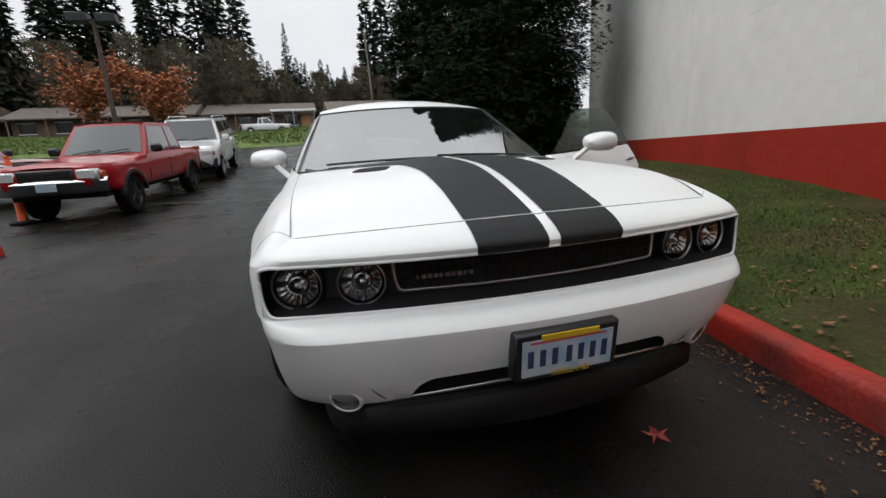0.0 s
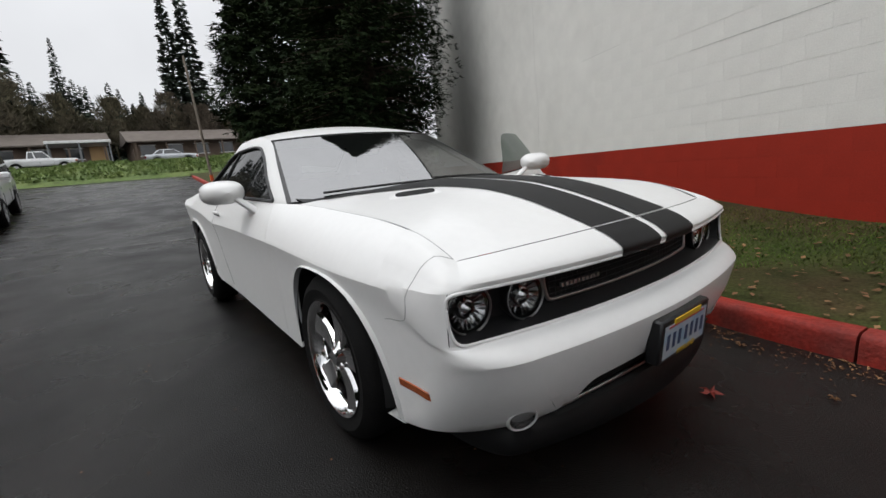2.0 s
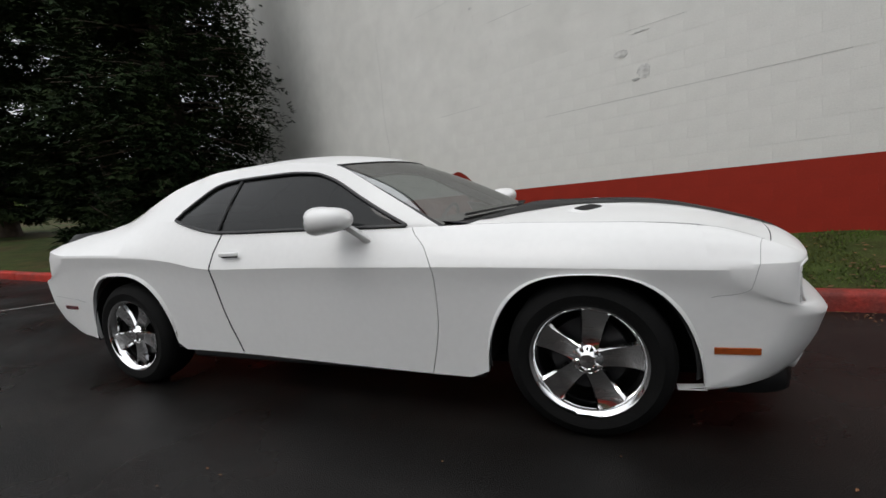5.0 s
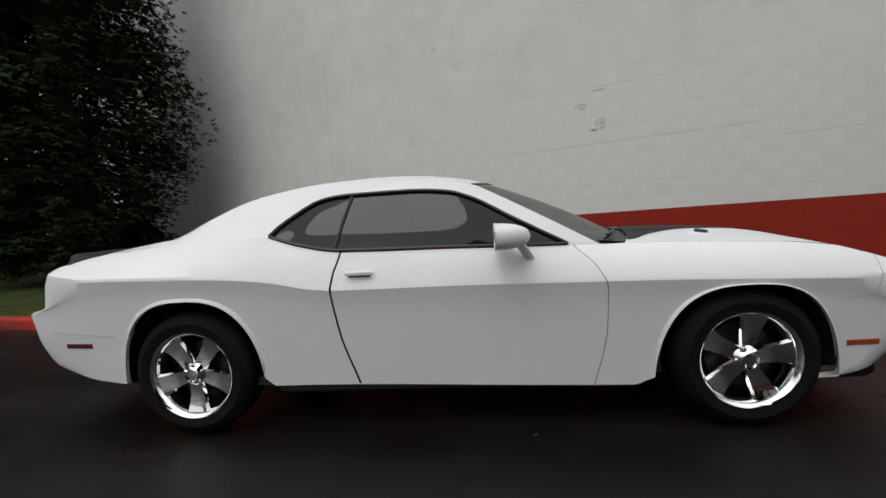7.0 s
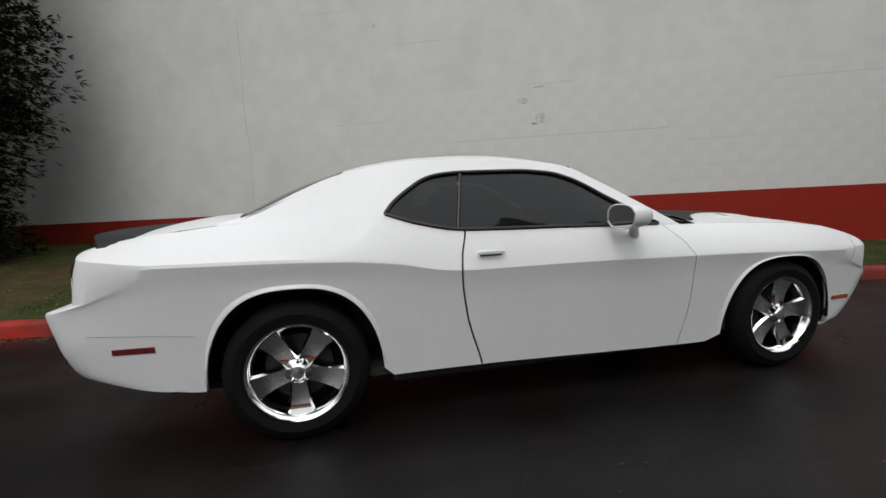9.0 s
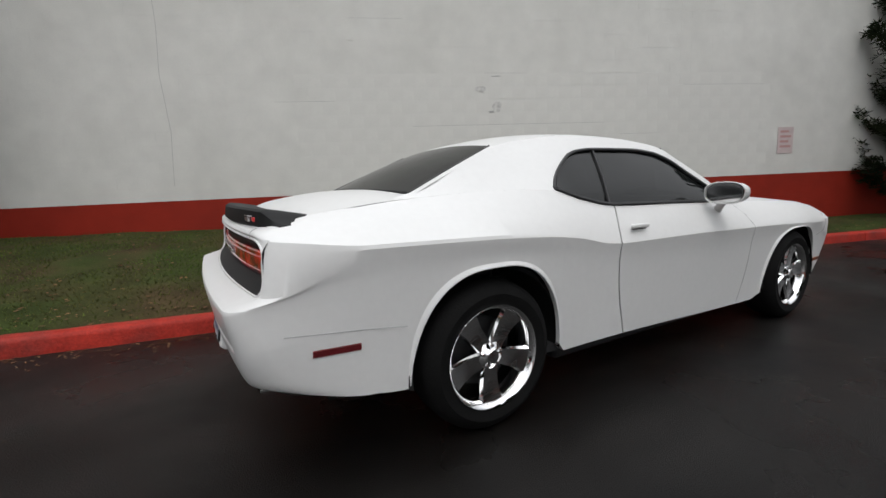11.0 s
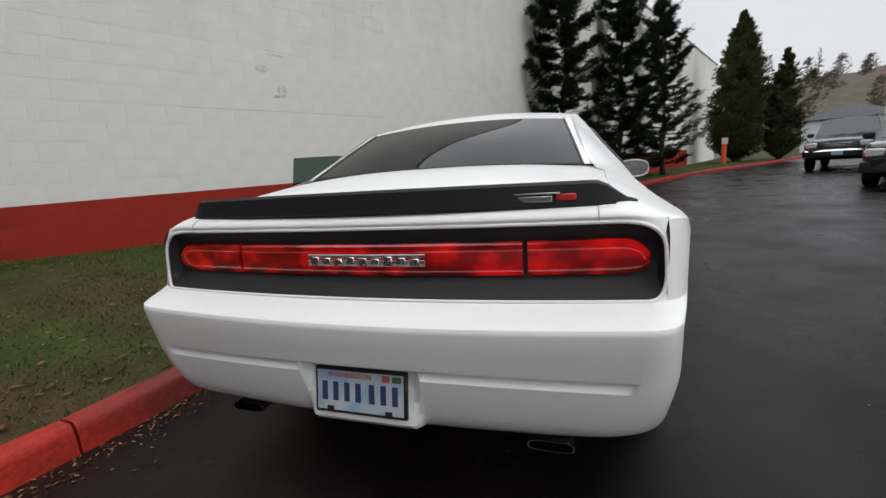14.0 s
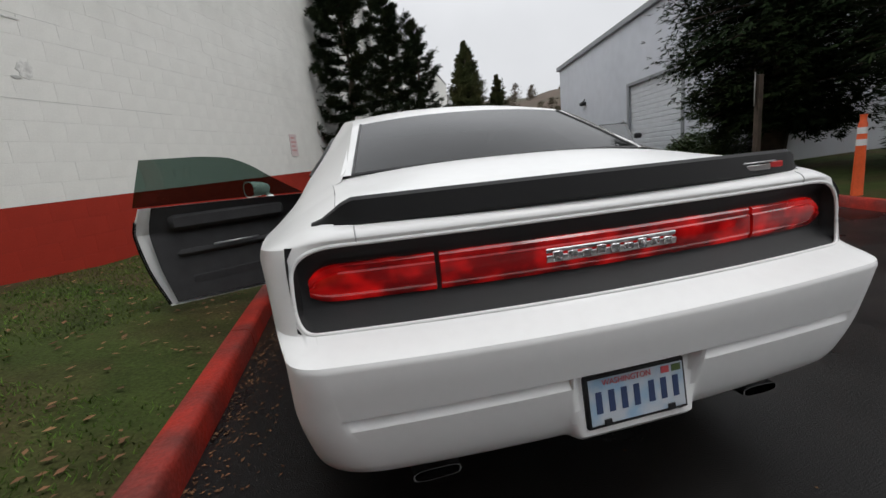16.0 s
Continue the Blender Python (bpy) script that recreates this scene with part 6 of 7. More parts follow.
def vehicle(name, label, at, paint, L, W, roof, hood, belt, nose, screen, top0, top1, tail, wb, r, front_axle, deck=None, low=0.32, glass_mat=None, rim=STEEL, bumper=None, grille="bars", rack=False, group="parked vehicles", cat="car", round_end=0.22, tailgate=True, flare=0.0):
    """A vehicle facing +x about its own centre on the ground.
    nose: height of the front edge; screen: x of the windscreen's foot; top0, top1: front and rear of the roof; tail: x of the rear glass's foot; deck: height behind it."""
    gm = glass_mat or CAR_GLASS
    root = thing(name, label, cat, at=at, group=group)
    h, hw = L / 2, W / 2
    deck = deck if deck is not None else belt
    top = cub((-h, deck - 0.06), (-h + 0.12, deck), (tail - 0.02, deck if deck < belt - 0.01 else belt), (tail + 0.05, belt), (screen - 0.25, belt), (screen, max(hood, belt - 0.02)), (h - 0.35, hood - 0.05), (h - 0.08, nose), (h, nose - 0.06))
    axles = (front_axle, front_axle - wb)
    ra = r + 0.07

    def bottom(x):
        z = low + (0.08 * sm(h - 0.5, h, abs(x)))
        for c in axles:
            u = (x - c) / ra
            if abs(u) < 1:
                z = max(z, r * 0.95 + ra * (1 - u * u) ** 0.5 * 0.95)
        return z

    xs = sorted(set([-h + L * k / 60 for k in range(61)] + [c + ra * 0.999 * math.cos(math.pi * k / 14) for c in axles for k in range(15)]))

    def width(x):
        e = max(0.0, (abs(x) - (h - 0.55)) / 0.55)
        return hw * (1 - round_end * e ** 2.5)

    body = M()
    for side in (1, -1):
        rows = []
        for x in xs:
            b, t, w = bottom(x), top(x), width(x)
            b = min(b, t - 0.05)
            rows.append([(x, side * (w - (0.05 if k == 0 else 0) - 0.03 * (1 - k / 7) ** 2 - 0.07 * max(0, (k - 5) / 3) ** 2 + (flare if any(abs(x - c) < ra * 1.15 for c in axles) and k < 3 else 0)), lerp(b, t, k / 8)) for k in range(9)])
        body.grid(rows)
        body.grid([[r_[0], (r_[0][0], r_[0][1] - side * 0.12, r_[0][2])] for r_ in rows])
        edge = [r_[8] for r_ in rows]
        if side > 0:
            left = edge
        else:
            body.grid([[Vector(a).lerp(Vector(b_), j / 8) + Vector((0, 0, 0.035 * math.sin(math.pi * j / 8))) for j in range(9)] for a, b_ in zip(left, edge)])
    for e in (0, -1):
        x = xs[e]
        b, t, w = bottom(x), top(x), width(x)
        bulge = 0.05 * (1 if e else -1)
        body.grid([[(x + bulge * math.sin(math.pi * k / 8), lerp(-1, 1, j / 10) * (w - 0.03 * (1 - k / 7) ** 2 - 0.07 * max(0, (k - 5) / 3) ** 2 - (0.05 if k == 0 else 0)), lerp(b, t, k / 8)) for k in range(9)] for j in range(11)])
    part("body", body, paint, root, angle=45)
    part("underside", M().box((-h + 0.2, -hw + 0.15, low - 0.08), (h - 0.2, hw - 0.15, low + 0.12)), GAP, root)
    # cabin
    inset = 0.16
    def ring(v):
        z = lerp(belt - 0.02, roof, v)
        xf, xr = lerp(screen, top0, v), lerp(tail, top1, v)
        w = lerp(hw - 0.07, hw - 0.07 - inset, v ** 1.2)
        return xf, xr, w, z
    cab = M()
    rows = []
    for k in range(9):
        xf, xr, w, z = ring(k / 8)
        rr = []
        for j in range(7):
            rr.append((xf + 0.06 * (1 - (j / 3 - 1) ** 2), lerp(-w, w, j / 6), z))
        for j in range(1, 8):
            rr.append((lerp(xf, xr, j / 8), w, z))
        for j in range(7):
            rr.append((xr - 0.05 * (1 - (j / 3 - 1) ** 2), lerp(w, -w, j / 6), z))
        for j in range(1, 8):
            rr.append((lerp(xr, xf, j / 8), -w, z))
        rows.append(rr)
    cab.grid(rows, closed=True)
    xf, xr, w, z = ring(1)
    part("cabin", cab, paint, root, angle=50)
    part("roof", M().grid([[(lerp(xf + 0.04, xr - 0.03, i / 10), lerp(-w, w, j / 8), z + 0.05 * (1 - (j / 4 - 1) ** 2) * math.sin(math.pi * min(max(i / 10, 0.08), 0.92)) ** 0.5) for j in range(9)] for i in range(11)]), paint, root, angle=60)

    def pane_of(nm, f):
        rows = [[f(i / 6, j / 6) for j in range(7)] for i in range(7)]
        part(nm, M().grid(rows), gm, root, "dark glass")

    def wind(u, v):
        xf, xr, w, z = ring(lerp(0.08, 0.93, v))
        y = lerp(-0.9, 0.9, u)
        return (xf + 0.06 * (1 - y * y) + 0.012, y * w, z)

    def back(u, v):
        xf, xr, w, z = ring(lerp(0.15, 0.88, v))
        y = lerp(-0.88, 0.88, u)
        return (xr - 0.05 * (1 - y * y) - 0.012, y * w, z)

    pane_of("windscreen", wind)
    pane_of("rear_glass", back)
    long_cab = (top0 - top1) > 1.4
    cuts = [(0.05, 0.46), (0.50, 0.80), (0.84, 0.97)] if (top0 - top1) > 1.9 else ([(0.05, 0.52), (0.56, 0.94)] if long_cab else [(0.06, 0.62), (0.68, 0.94)])
    for side in (1, -1):
        for a, b in cuts:
            def sidep(u, v, a=a, b=b, side=side):
                xf, xr, w, z = ring(lerp(0.10, 0.88, v))
                return (lerp(xf, xr, lerp(a, b, u)), side * (w + 0.008), z)
            pane_of("side_window", sidep)
        xm = lerp(screen, top0, 0.25) - 0.05
        mir = M().box((xm - 0.05, min(side * (hw - 0.03), side * (hw + 0.20)), belt + 0.02), (xm + 0.06, max(side * (hw - 0.03), side * (hw + 0.20)), belt + 0.19), 0.04)
        part("mirror", mir, BLACK_PLASTIC if paint is not PAINT_WHITE else paint, root, "door mirror")
        xh = lerp(screen, tail, 0.55)
        part("door_handle", M().box((xh - 0.09, min(side * (hw - 0.05), side * (hw + 0.012)), belt - 0.17), (xh + 0.09, max(side * (hw - 0.05), side * (hw + 0.012)), belt - 0.13), 0.012), paint, root)
        for xx in [lerp(screen + 0.1, tail, q) for q in ((0.0, 0.52, 0.97) if not long_cab else (0.0, 0.42, 0.80))]:
            part("door_gap", M().tube([(xx, side * (hw - 0.012), low + 0.08), (xx, side * (hw + 0.002), (low + belt) / 2), (xx, side * (hw - 0.05), belt - 0.04)], 0.006, 4), GAP, root)
        for c in axles:
            far_wheel(root, c, side * (hw - 0.13), r, 0.24, rim)
            if flare:
                part("fender_flare", M().revolve([(ra - 0.01, -0.02), (ra + 0.05, -0.02), (ra + 0.05, 0.06), (ra - 0.01, 0.06)], 20, mat=pose(c, side * (hw - 0.02), r * 0.97), arc=(0.1, math.pi - 0.1)), BLACK_PLASTIC, root, "black fender flare")
        # lamps
        yl = side * (hw - 0.27)
        lamp = M().box((h - 0.14, min(yl - 0.17, yl + 0.17), nose - 0.26), (h + 0.052, max(yl - 0.17, yl + 0.17), nose - 0.08), 0.03)
        part("headlamp", lamp, LAMP_CLEAR, root, "clear headlamp")
        part("turn_lamp", M().box((h - 0.2, min(side * (hw - 0.14), side * (hw - 0.06)), nose - 0.25), (h - 0.02, max(side * (hw - 0.14), side * (hw - 0.06)), nose - 0.12), 0.02), AMBER, root, "amber corner lamp")
        part("tail_lamp", M().box((-h - 0.03, min(side * (hw - 0.30), side * (hw - 0.10)), deck - 0.36), (-h + 0.1, max(side * (hw - 0.30), side * (hw - 0.10)), deck - 0.1), 0.02), DARK_RED_LENS, root, "red tail lamp")
    g = M().box((h - 0.1, -hw + 0.46, nose - 0.29), (h + 0.062, hw - 0.46, nose - 0.07), 0.02)
    part("grille", g, BLACK_PLASTIC, root, "black grille")
    if grille == "slots":
        for k in range(7):
            y = -0.36 + k * 0.12
            part("grille_slot", M().box((h + 0.02, y - 0.035, nose - 0.19), (h + 0.074, y + 0.035, nose - 0.10), 0.012), STEEL, root, "bright grille slot surround")
    else:
        for k in range(3):
            part("grille_bar", M().box((h + 0.03, -hw + 0.5, nose - 0.24 + k * 0.055), (h + 0.070, hw - 0.5, nose - 0.225 + k * 0.055), 0.004), DARK_METAL if grille == "bars" else CHROME, root)
    bm_ = bumper or BLACK_PLASTIC
    part("front_bumper", M().grid([[(h + 0.09 - 0.16 * (abs(lerp(-1, 1, j / 12)) ** 3) + d, lerp(-1, 1, j / 12) * (hw - 0.02), zz) for d, zz in ((-0.1, low + 0.02), (-0.01, low + 0.04), (0, low + 0.13), (-0.02, low + 0.26), (-0.12, low + 0.29))] for j in range(13)]), BLACK_PLASTIC if bumper is CHROME else bm_, root, "front bumper", angle=50)
    if bumper is CHROME:
        part("bumper_strip", M().grid([[(h + 0.085 - 0.16 * (abs(lerp(-1, 1, j / 12)) ** 3) + d, lerp(-1, 1, j / 12) * (hw - 0.02), zz) for d, zz in ((-0.02, low + 0.20), (0.012, low + 0.23), (-0.03, low + 0.285))] for j in range(13)]), CHROME, root, "bright bumper strip", angle=50)
    part("rear_bumper", M().box((-h - 0.09, -hw + 0.05, low + 0.04), (-h + 0.1, hw - 0.05, low + 0.26), 0.05), bm_ if bumper is not CHROME else BLACK_PLASTIC, root, "rear bumper")
    part("licence_plate", M().box((h + 0.088, -0.155, low + 0.09), (h + 0.105, 0.155, low + 0.235), 0.004), YELLOW if grille == "slots" else PLATE_WHITE, root, "licence plate left plain")
    if rack:
        for side in (1, -1):
            part("roof_rail", M().tube([(top0 - 0.1, side * (hw - 0.30), roof + 0.02), (top0 - 0.25, side * (hw - 0.30), roof + 0.085), (top1 + 0.2, side * (hw - 0.30), roof + 0.085), (top1 + 0.05, side * (hw - 0.30), roof + 0.02)], 0.02, 6), STEEL, root, "roof rail")
    for y0 in (-0.5, 0.05):
        part("wiper", M().tube([(screen + 0.06, y0, belt + 0.05), (screen - 0.01, y0 + 0.48, belt + 0.11)], 0.012, 5), BLACK_PLASTIC, root)
    return root


def stand(x, y, heading):
    """Places a vehicle on the ground, pitched with it."""
    c, s = math.cos(radians(heading)), math.sin(radians(heading))
    a, b = terrain(x + c * 1.4, 0), terrain(x - c * 1.4, 0)
    return pose(x, y, (a + b) / 2, 0, 0, heading) @ pose(0, 0, 0, 0, -math.degrees(math.atan2(a - b, 2.8)), 0)


def pickup_bed(root, L, W, belt, tail, paint):
    """The load bed behind the cab, its shaded hollow a solid black block."""
    h, hw = L / 2, W / 2
    m = M().box((-h + 0.06, -hw + 0.10, belt - 0.50), (tail - 0.05, hw - 0.10, belt + 0.012))
    part("bed_shade_block", m, GAP, root, "solid black block in place of the shaded load bed")
    for side in (1, -1):
        part("bed_rail", M().box((-h + 0.02, min(side * (hw - 0.13), side * (hw - 0.05)), belt - 0.06), (tail - 0.03, max(side * (hw - 0.13), side * (hw - 0.05)), belt + 0.035), 0.015), paint, root, "rail of the load bed")


truck = vehicle("pickup_truck", "red extended-cab pickup truck with black lower bumper", stand(-8.25, -4.43, -7.5), PAINT_RED, 5.1, 1.78, 1.74, 1.06, 1.10, 1.02, 0.72, 0.15, -1.15, -1.28, 3.15, 0.37, 1.62, deck=1.10, low=0.50, bumper=CHROME, glass_mat=PALE_GLASS, rim=DARK_METAL, cat="pickup truck", flare=0.03)
pickup_bed(truck, 5.1, 1.78, 1.10, -1.28, PAINT_RED)
vehicle("suv", "white boxy four-wheel-drive parked behind the red truck", stand(-14.0, -3.92, -1), PAINT_WHITE, 4.8, 1.9, 1.86, 1.12, 1.16, 1.05, 0.95, 0.55, -2.15, -2.28, 2.88, 0.37, 1.5, low=0.42, glass_mat=PALE_GLASS, rack=True, cat="SUV", round_end=0.12)
t2 = vehicle("pickup_truck", "dark maroon pickup truck with an open bed", stand(-10.6, -9.0, 62), PAINT_MAROON, 5.3, 1.85, 1.76, 1.06, 1.10, 1.02, 0.85, 0.3, -0.9, -1.05, 3.3, 0.37, 1.65, low=0.5, cat="pickup truck")
pickup_bed(t2, 5.3, 1.85, 1.10, -1.05, PAINT_MAROON)
vehicle("sedan", "white sedan parked beyond the red trucks", stand(-17.0, -13.0, 35), PAINT_WHITE, 4.7, 1.8, 1.45, 0.92, 0.95, 0.82, 1.0, 0.2, -1.1, -1.75, 2.75, 0.32, 1.4, deck=0.95, low=0.26, cat="sedan")
far_p = vehicle("pickup_truck", "small white pickup truck parked near the low building", stand(-50, -3.6, 90), PAINT_WHITE, 5.2, 1.8, 1.72, 1.05, 1.08, 1.0, 0.85, 0.3, -0.7, -0.85, 3.2, 0.35, 1.6, low=0.45, cat="pickup truck")
pickup_bed(far_p, 5.2, 1.8, 1.08, -0.85, PAINT_WHITE)
vehicle("sedan", "silver sedan parked near the low building", stand(-50, 6.5, 90), PAINT_SILVER, 4.7, 1.8, 1.42, 0.92, 0.95, 0.82, 1.0, 0.2, -1.1, -1.75, 2.75, 0.32, 1.4, deck=0.95, low=0.26, cat="sedan")
vehicle("suv", "black compact SUV parked beside the building", stand(10.25, -8.55, 146), PAINT_BLACK, 4.62, 1.86, 1.66, 1.08, 1.10, 0.98, 0.95, 0.25, -1.75, -2.05, 2.7, 0.36, 1.4, low=0.34, glass_mat=PALE_GLASS, grille="slots", rack=True, cat="SUV", rim=DARK_METAL)
t3 = vehicle("pickup_truck", "dark grey full-size pickup with a canopy and chrome grille", stand(18.3, -10.6, 150), PAINT_GREY, 5.8, 2.02, 1.92, 1.2, 1.22, 1.12, 0.9, 0.3, -2.4, -2.5, 3.55, 0.4, 1.85, low=0.5, bumper=CHROME, grille="chrome", glass_mat=PALE_GLASS, cat="pickup truck")


# ---- bollards, posts, lamp ----
def bollard(x, y, height, label):
    root = thing("bollard", label, "bollard", at=pose(x, y, terrain(x, y)), group="orange bollards")
    part("base", M().revolve([(0.001, 0.0), (0.2, 0.0), (0.2, 0.03), (0.12, 0.055), (0.001, 0.06)], 24, mat=Matrix.Rotation(radians(90), 4, "X")), RUBBER, root, "black rubber base")
    part("post", M().revolve([(0.085, 0.05), (0.068, 0.1), (0.058, height * 0.55), (0.050, height * 0.9), (0.036, height * 0.93), (0.036, height * 0.97), (0.044, height), (0.001, height + 0.005)], 24, mat=Matrix.Rotation(radians(90), 4, "X")), ORANGE, root, "orange plastic post")
    for a, b in ((0.66, 0.73), (0.79, 0.86)):
        part("band", M().revolve([(0.0705 - 0.020 * a, height * a), (0.0705 - 0.020 * b, height * b)], 24, mat=Matrix.Rotation(radians(90), 4, "X")), WHITE_BAND, root, "white reflective band")


bollard(-6.3, -5.55, 1.2, "orange plastic bollard with white bands on a black base")
bollard(1.05, -6.25, 1.2, "tall orange bollard with white bands beside the kerb")

post = thing("lamp_post", "brown car-park lamp post with two box lamps", "lamp post", at=pose(-19.5, -8.0, terrain(-19.5, 0)))
part("pole", M().tube([(0, 0, 0), (0, 0, 5.9)], [0.11, 0.08], 10), BARK, post, "brown pole")
part("footing", M().box((-0.3, -0.3, -0.1), (0.3, 0.3, 0.55), 0.03), CONCRETE, post, "concrete footing")
for side in (1, -1):
    part("lamp_head", M().box((-0.28, side * 0.5 - 0.36, 5.75), (0.28, side * 0.5 + 0.36, 6.1), 0.03), DARK_METAL, post, "dark box lamp")
    part("arm", M().tube([(0, 0, 5.85), (0, side * 0.2, 5.88)], 0.05, 8), DARK_METAL, post)
OLD_WOOD = mat("grey_weathered_wood", (0.24, 0.20, 0.16), 0.9, vary=0.2, scale=5, bump=0.4, bscale=30)
up = thing("utility_pole", "slender weathered wooden pole on the island", "pole", at=pose(-19.8, 2.35, terrain(-19.8, 0)))
part("pole", M().tube([(0, 0, 0), (0.1, -0.25, 5.6)], [0.065, 0.045], 9), OLD_WOOD, up)
part("red_band", M().tube([(0, 0, 0.02), (0.01, -0.02, 0.4)], 0.08, 10), ORANGE, up, "orange-painted foot")
sg = thing("sign_post", "wooden post with a small blank sign", "sign", at=pose(3.35, -7.15, terrain(3.3, 0)))
part("post", M().box((-0.05, -0.05, 0), (0.05, 0.05, 2.1), 0.008), BARK, sg)
part("sign_board", M().box((-0.16, -0.075, 1.55), (0.16, -0.055, 2.15), 0.006).moved(Matrix.Rotation(radians(130), 4, "Z")), CONCRETE, sg, "faded grey sign board")

# faded sign on the wall
fs = thing("wall_sign", "faded pink notice sheet fixed to the wall", "sign", at=WALL_M)
part("sheet", M().box((5.35, -0.012, 1.45), (5.68, -0.004, 1.93), 0.002), FADED_SIGN, fs, smooth=False)
for k in range(4):
    part("print_bar", M().box((5.40, -0.0145, 1.56 + k * 0.09), (5.63 - 0.05 * (k % 2), -0.0125, 1.60 + k * 0.09)), FADED_RED, fs, "unreadable print as a plain bar", smooth=False)

# old fixings and patched holes on the wall
PATCH = mat("grey_patch", (0.60, 0.595, 0.57), 0.85, vary=0.25, scale=18, bump=0.8, bscale=60)
CRACK = mat("dark_crack", (0.42, 0.42, 0.40), 0.9)


def wall_patch(s, z, w, h, seed, nm="patch", mt=None, lab="rough grey patch on the painted wall"):
    r = random.Random(seed)
    n = 18
    ring = [(s + w * math.cos(a) * r.uniform(0.75, 1.1), z + h * math.sin(a) * r.uniform(0.75, 1.1)) for a in [2 * math.pi * k / n for k in range(n)]]
    m = M()
    m.add([(s, -0.010, z)] + [(x, -0.0045, q) for x, q in ring] + [(x, 0.0, q) for x, q in ring], [(0, i + 1, (i + 1) % n + 1) for i in range(n)] + [(i + 1, i + 1 + n, (i + 1) % n + 1 + n, (i + 1) % n + 1) for i in range(n)])
    ob = part(nm, m, mt or PATCH, wall, lab)
    return ob


wall_patch(0.0, 2.38, 0.085, 0.10, 1)
wall_patch(-0.10, 2.30, 0.05, 0.02, 2, mt=CRACK, lab="chipped edge below the patch")
wall_patch(-0.27, 2.66, 0.10, 0.05, 3)
wall_patch(-2.30, 3.42, 0.05, 0.035, 4, mt=WALL_WHITE, lab="white blob of filler on the wall")
wall_patch(-2.62, 4.05, 0.045, 0.02, 5)
wall_patch(-0.02, 2.86, 0.11, 0.012, 6)


def crack(pts, w, lab="hairline crack along a joint"):
    m = M()
    for (a, b), (c, d) in zip(pts[:-1], pts[1:]):
        L_ = math.hypot(c - a, d - b)
        nx, nz = -(d - b) / L_ * w, (c - a) / L_ * w
        m.add([(a - nx, -0.0032, b - nz), (a + nx, -0.0032, b + nz), (c + nx, -0.0032, d + nz), (c - nx, -0.0032, d - nz)], [(0, 1, 2, 3)])
    part("crack", m, CRACK, wall, lab, smooth=False)


joint = lambda c: BAND + c * CH
crack([(-1.4, joint(5)), (-0.4, joint(5) + 0.002), (0.9, joint(5)), (1.9, joint(5) - 0.002)], 0.0022)
crack([(-0.2, joint(9)), (0.5, joint(9))], 0.002)
crack([(3.4, joint(8)), (4.3, joint(8)), (5.0, joint(8))], 0.002)
crack([(-2.3, joint(13)), (-1.5, joint(13))], 0.002)
crack([(2.2, joint(4)), (2.9, joint(4))], 0.0018)
crack([(-3.5, joint(7)), (-2.6, joint(7))], 0.0018)
crack([(-5.05, 1.3), (-5.0, 2.1), (-5.06, 2.9), (-5.02, 3.6), (-5.04, 4.4)], 0.0028, "upright hairline crack in the wall")
crack([(-3.9, joint(16)), (-3.1, joint(16))], 0.002)

# ---- the pale metal building across the drive ----
BA = math.degrees(math.atan2(2.0, -9.1))
BM = pose(22.0, -13.5, 0, 0, 0, BA)
b = thing("metal_building", "pale blue-grey metal building with a roll-up door", "building", at=BM)
bw = M()
GX0, GX1, GH = 9.3, 13.3, 3.35
bw.box((0, 0, -0.5), (GX0, 0.2, 5.75)).box((GX1, 0, -0.5), (17, 0.2, 5.75)).box((GX0, 0, GH), (GX1, 0.2, 5.75))
bw.box((0, 0.2, -0.5), (0.2, 18, 5.75)).box((16.8, 0.2, -0.5), (17, 18, 5.75)).box((0, 18, -0.5), (17, 18.2, 5.75))
part("wall", bw, METAL_WALL, b, "pale blue-grey wall", smooth=False)
part("roof", M().box((-0.15, -0.15, 5.75), (17.15, 18.3, 5.98), 0.02), GREY_TRIM, b, "grey roof edge", smooth=False)
door = part("roll_up_door", M().box((GX0, 0.10, -0.5), (GX1, 0.14, GH)), METAL_DOOR, b, "white roll-up door", smooth=False)
for k in range(19):
    part("slat", M().box((GX0 + 0.02, 0.08, 0.02 + k * 0.175), (GX1 - 0.02, 0.105, 0.165 + k * 0.175), 0.01), METAL_DOOR, door)
for x in (GX0, GX1):
    part("door_frame", M().box((x - 0.09, -0.03, -0.5), (x + 0.09, 0.02, GH + 0.1), 0.01), GREY_TRIM, b)
part("door_head", M().box((GX0 - 0.09, -0.035, GH), (GX1 + 0.09, 0.02, GH + 0.12), 0.01), GREY_TRIM, b)
part("wall_lamp", M().box((4.0, -0.22, 3.25), (4.45, 0.0, 3.42), 0.03).tube([(4.22, -0.1, 3.42), (4.22, 0.0, 3.55)], 0.03, 8), DARK_METAL, b, "small dark wall lamp")

# kerb and verge on that side
rk = cub((-8, -3.2), (0.5, -5.78), (3.6, -6.7), (6.9, -7.75), (9, -8.9), (11, -11.2))
rows, soil = [], []
for k in range(40):
    x = lerp(-3.2, 9.5, k / 39)
    y = rk(x)
    z = terrain(x, y)
    rows.append([(x, y - a, z + b_) for a, b_ in ((0.0, -0.03), (0.01, 0.11), (0.03, 0.14), (0.13, 0.14), (0.15, 0.0))])
    soil.append([(x, y - 0.14 - 9 * j / 10, z + 0.115 + 0.04 * j + 0.03 * noise.noise((x, j, 2))) for j in range(11)])
thing("kerb", "red-painted kerb across the drive", "kerb", group="kerb sections", kind="structure", m=M().grid(rows), mats=KERB_RED)
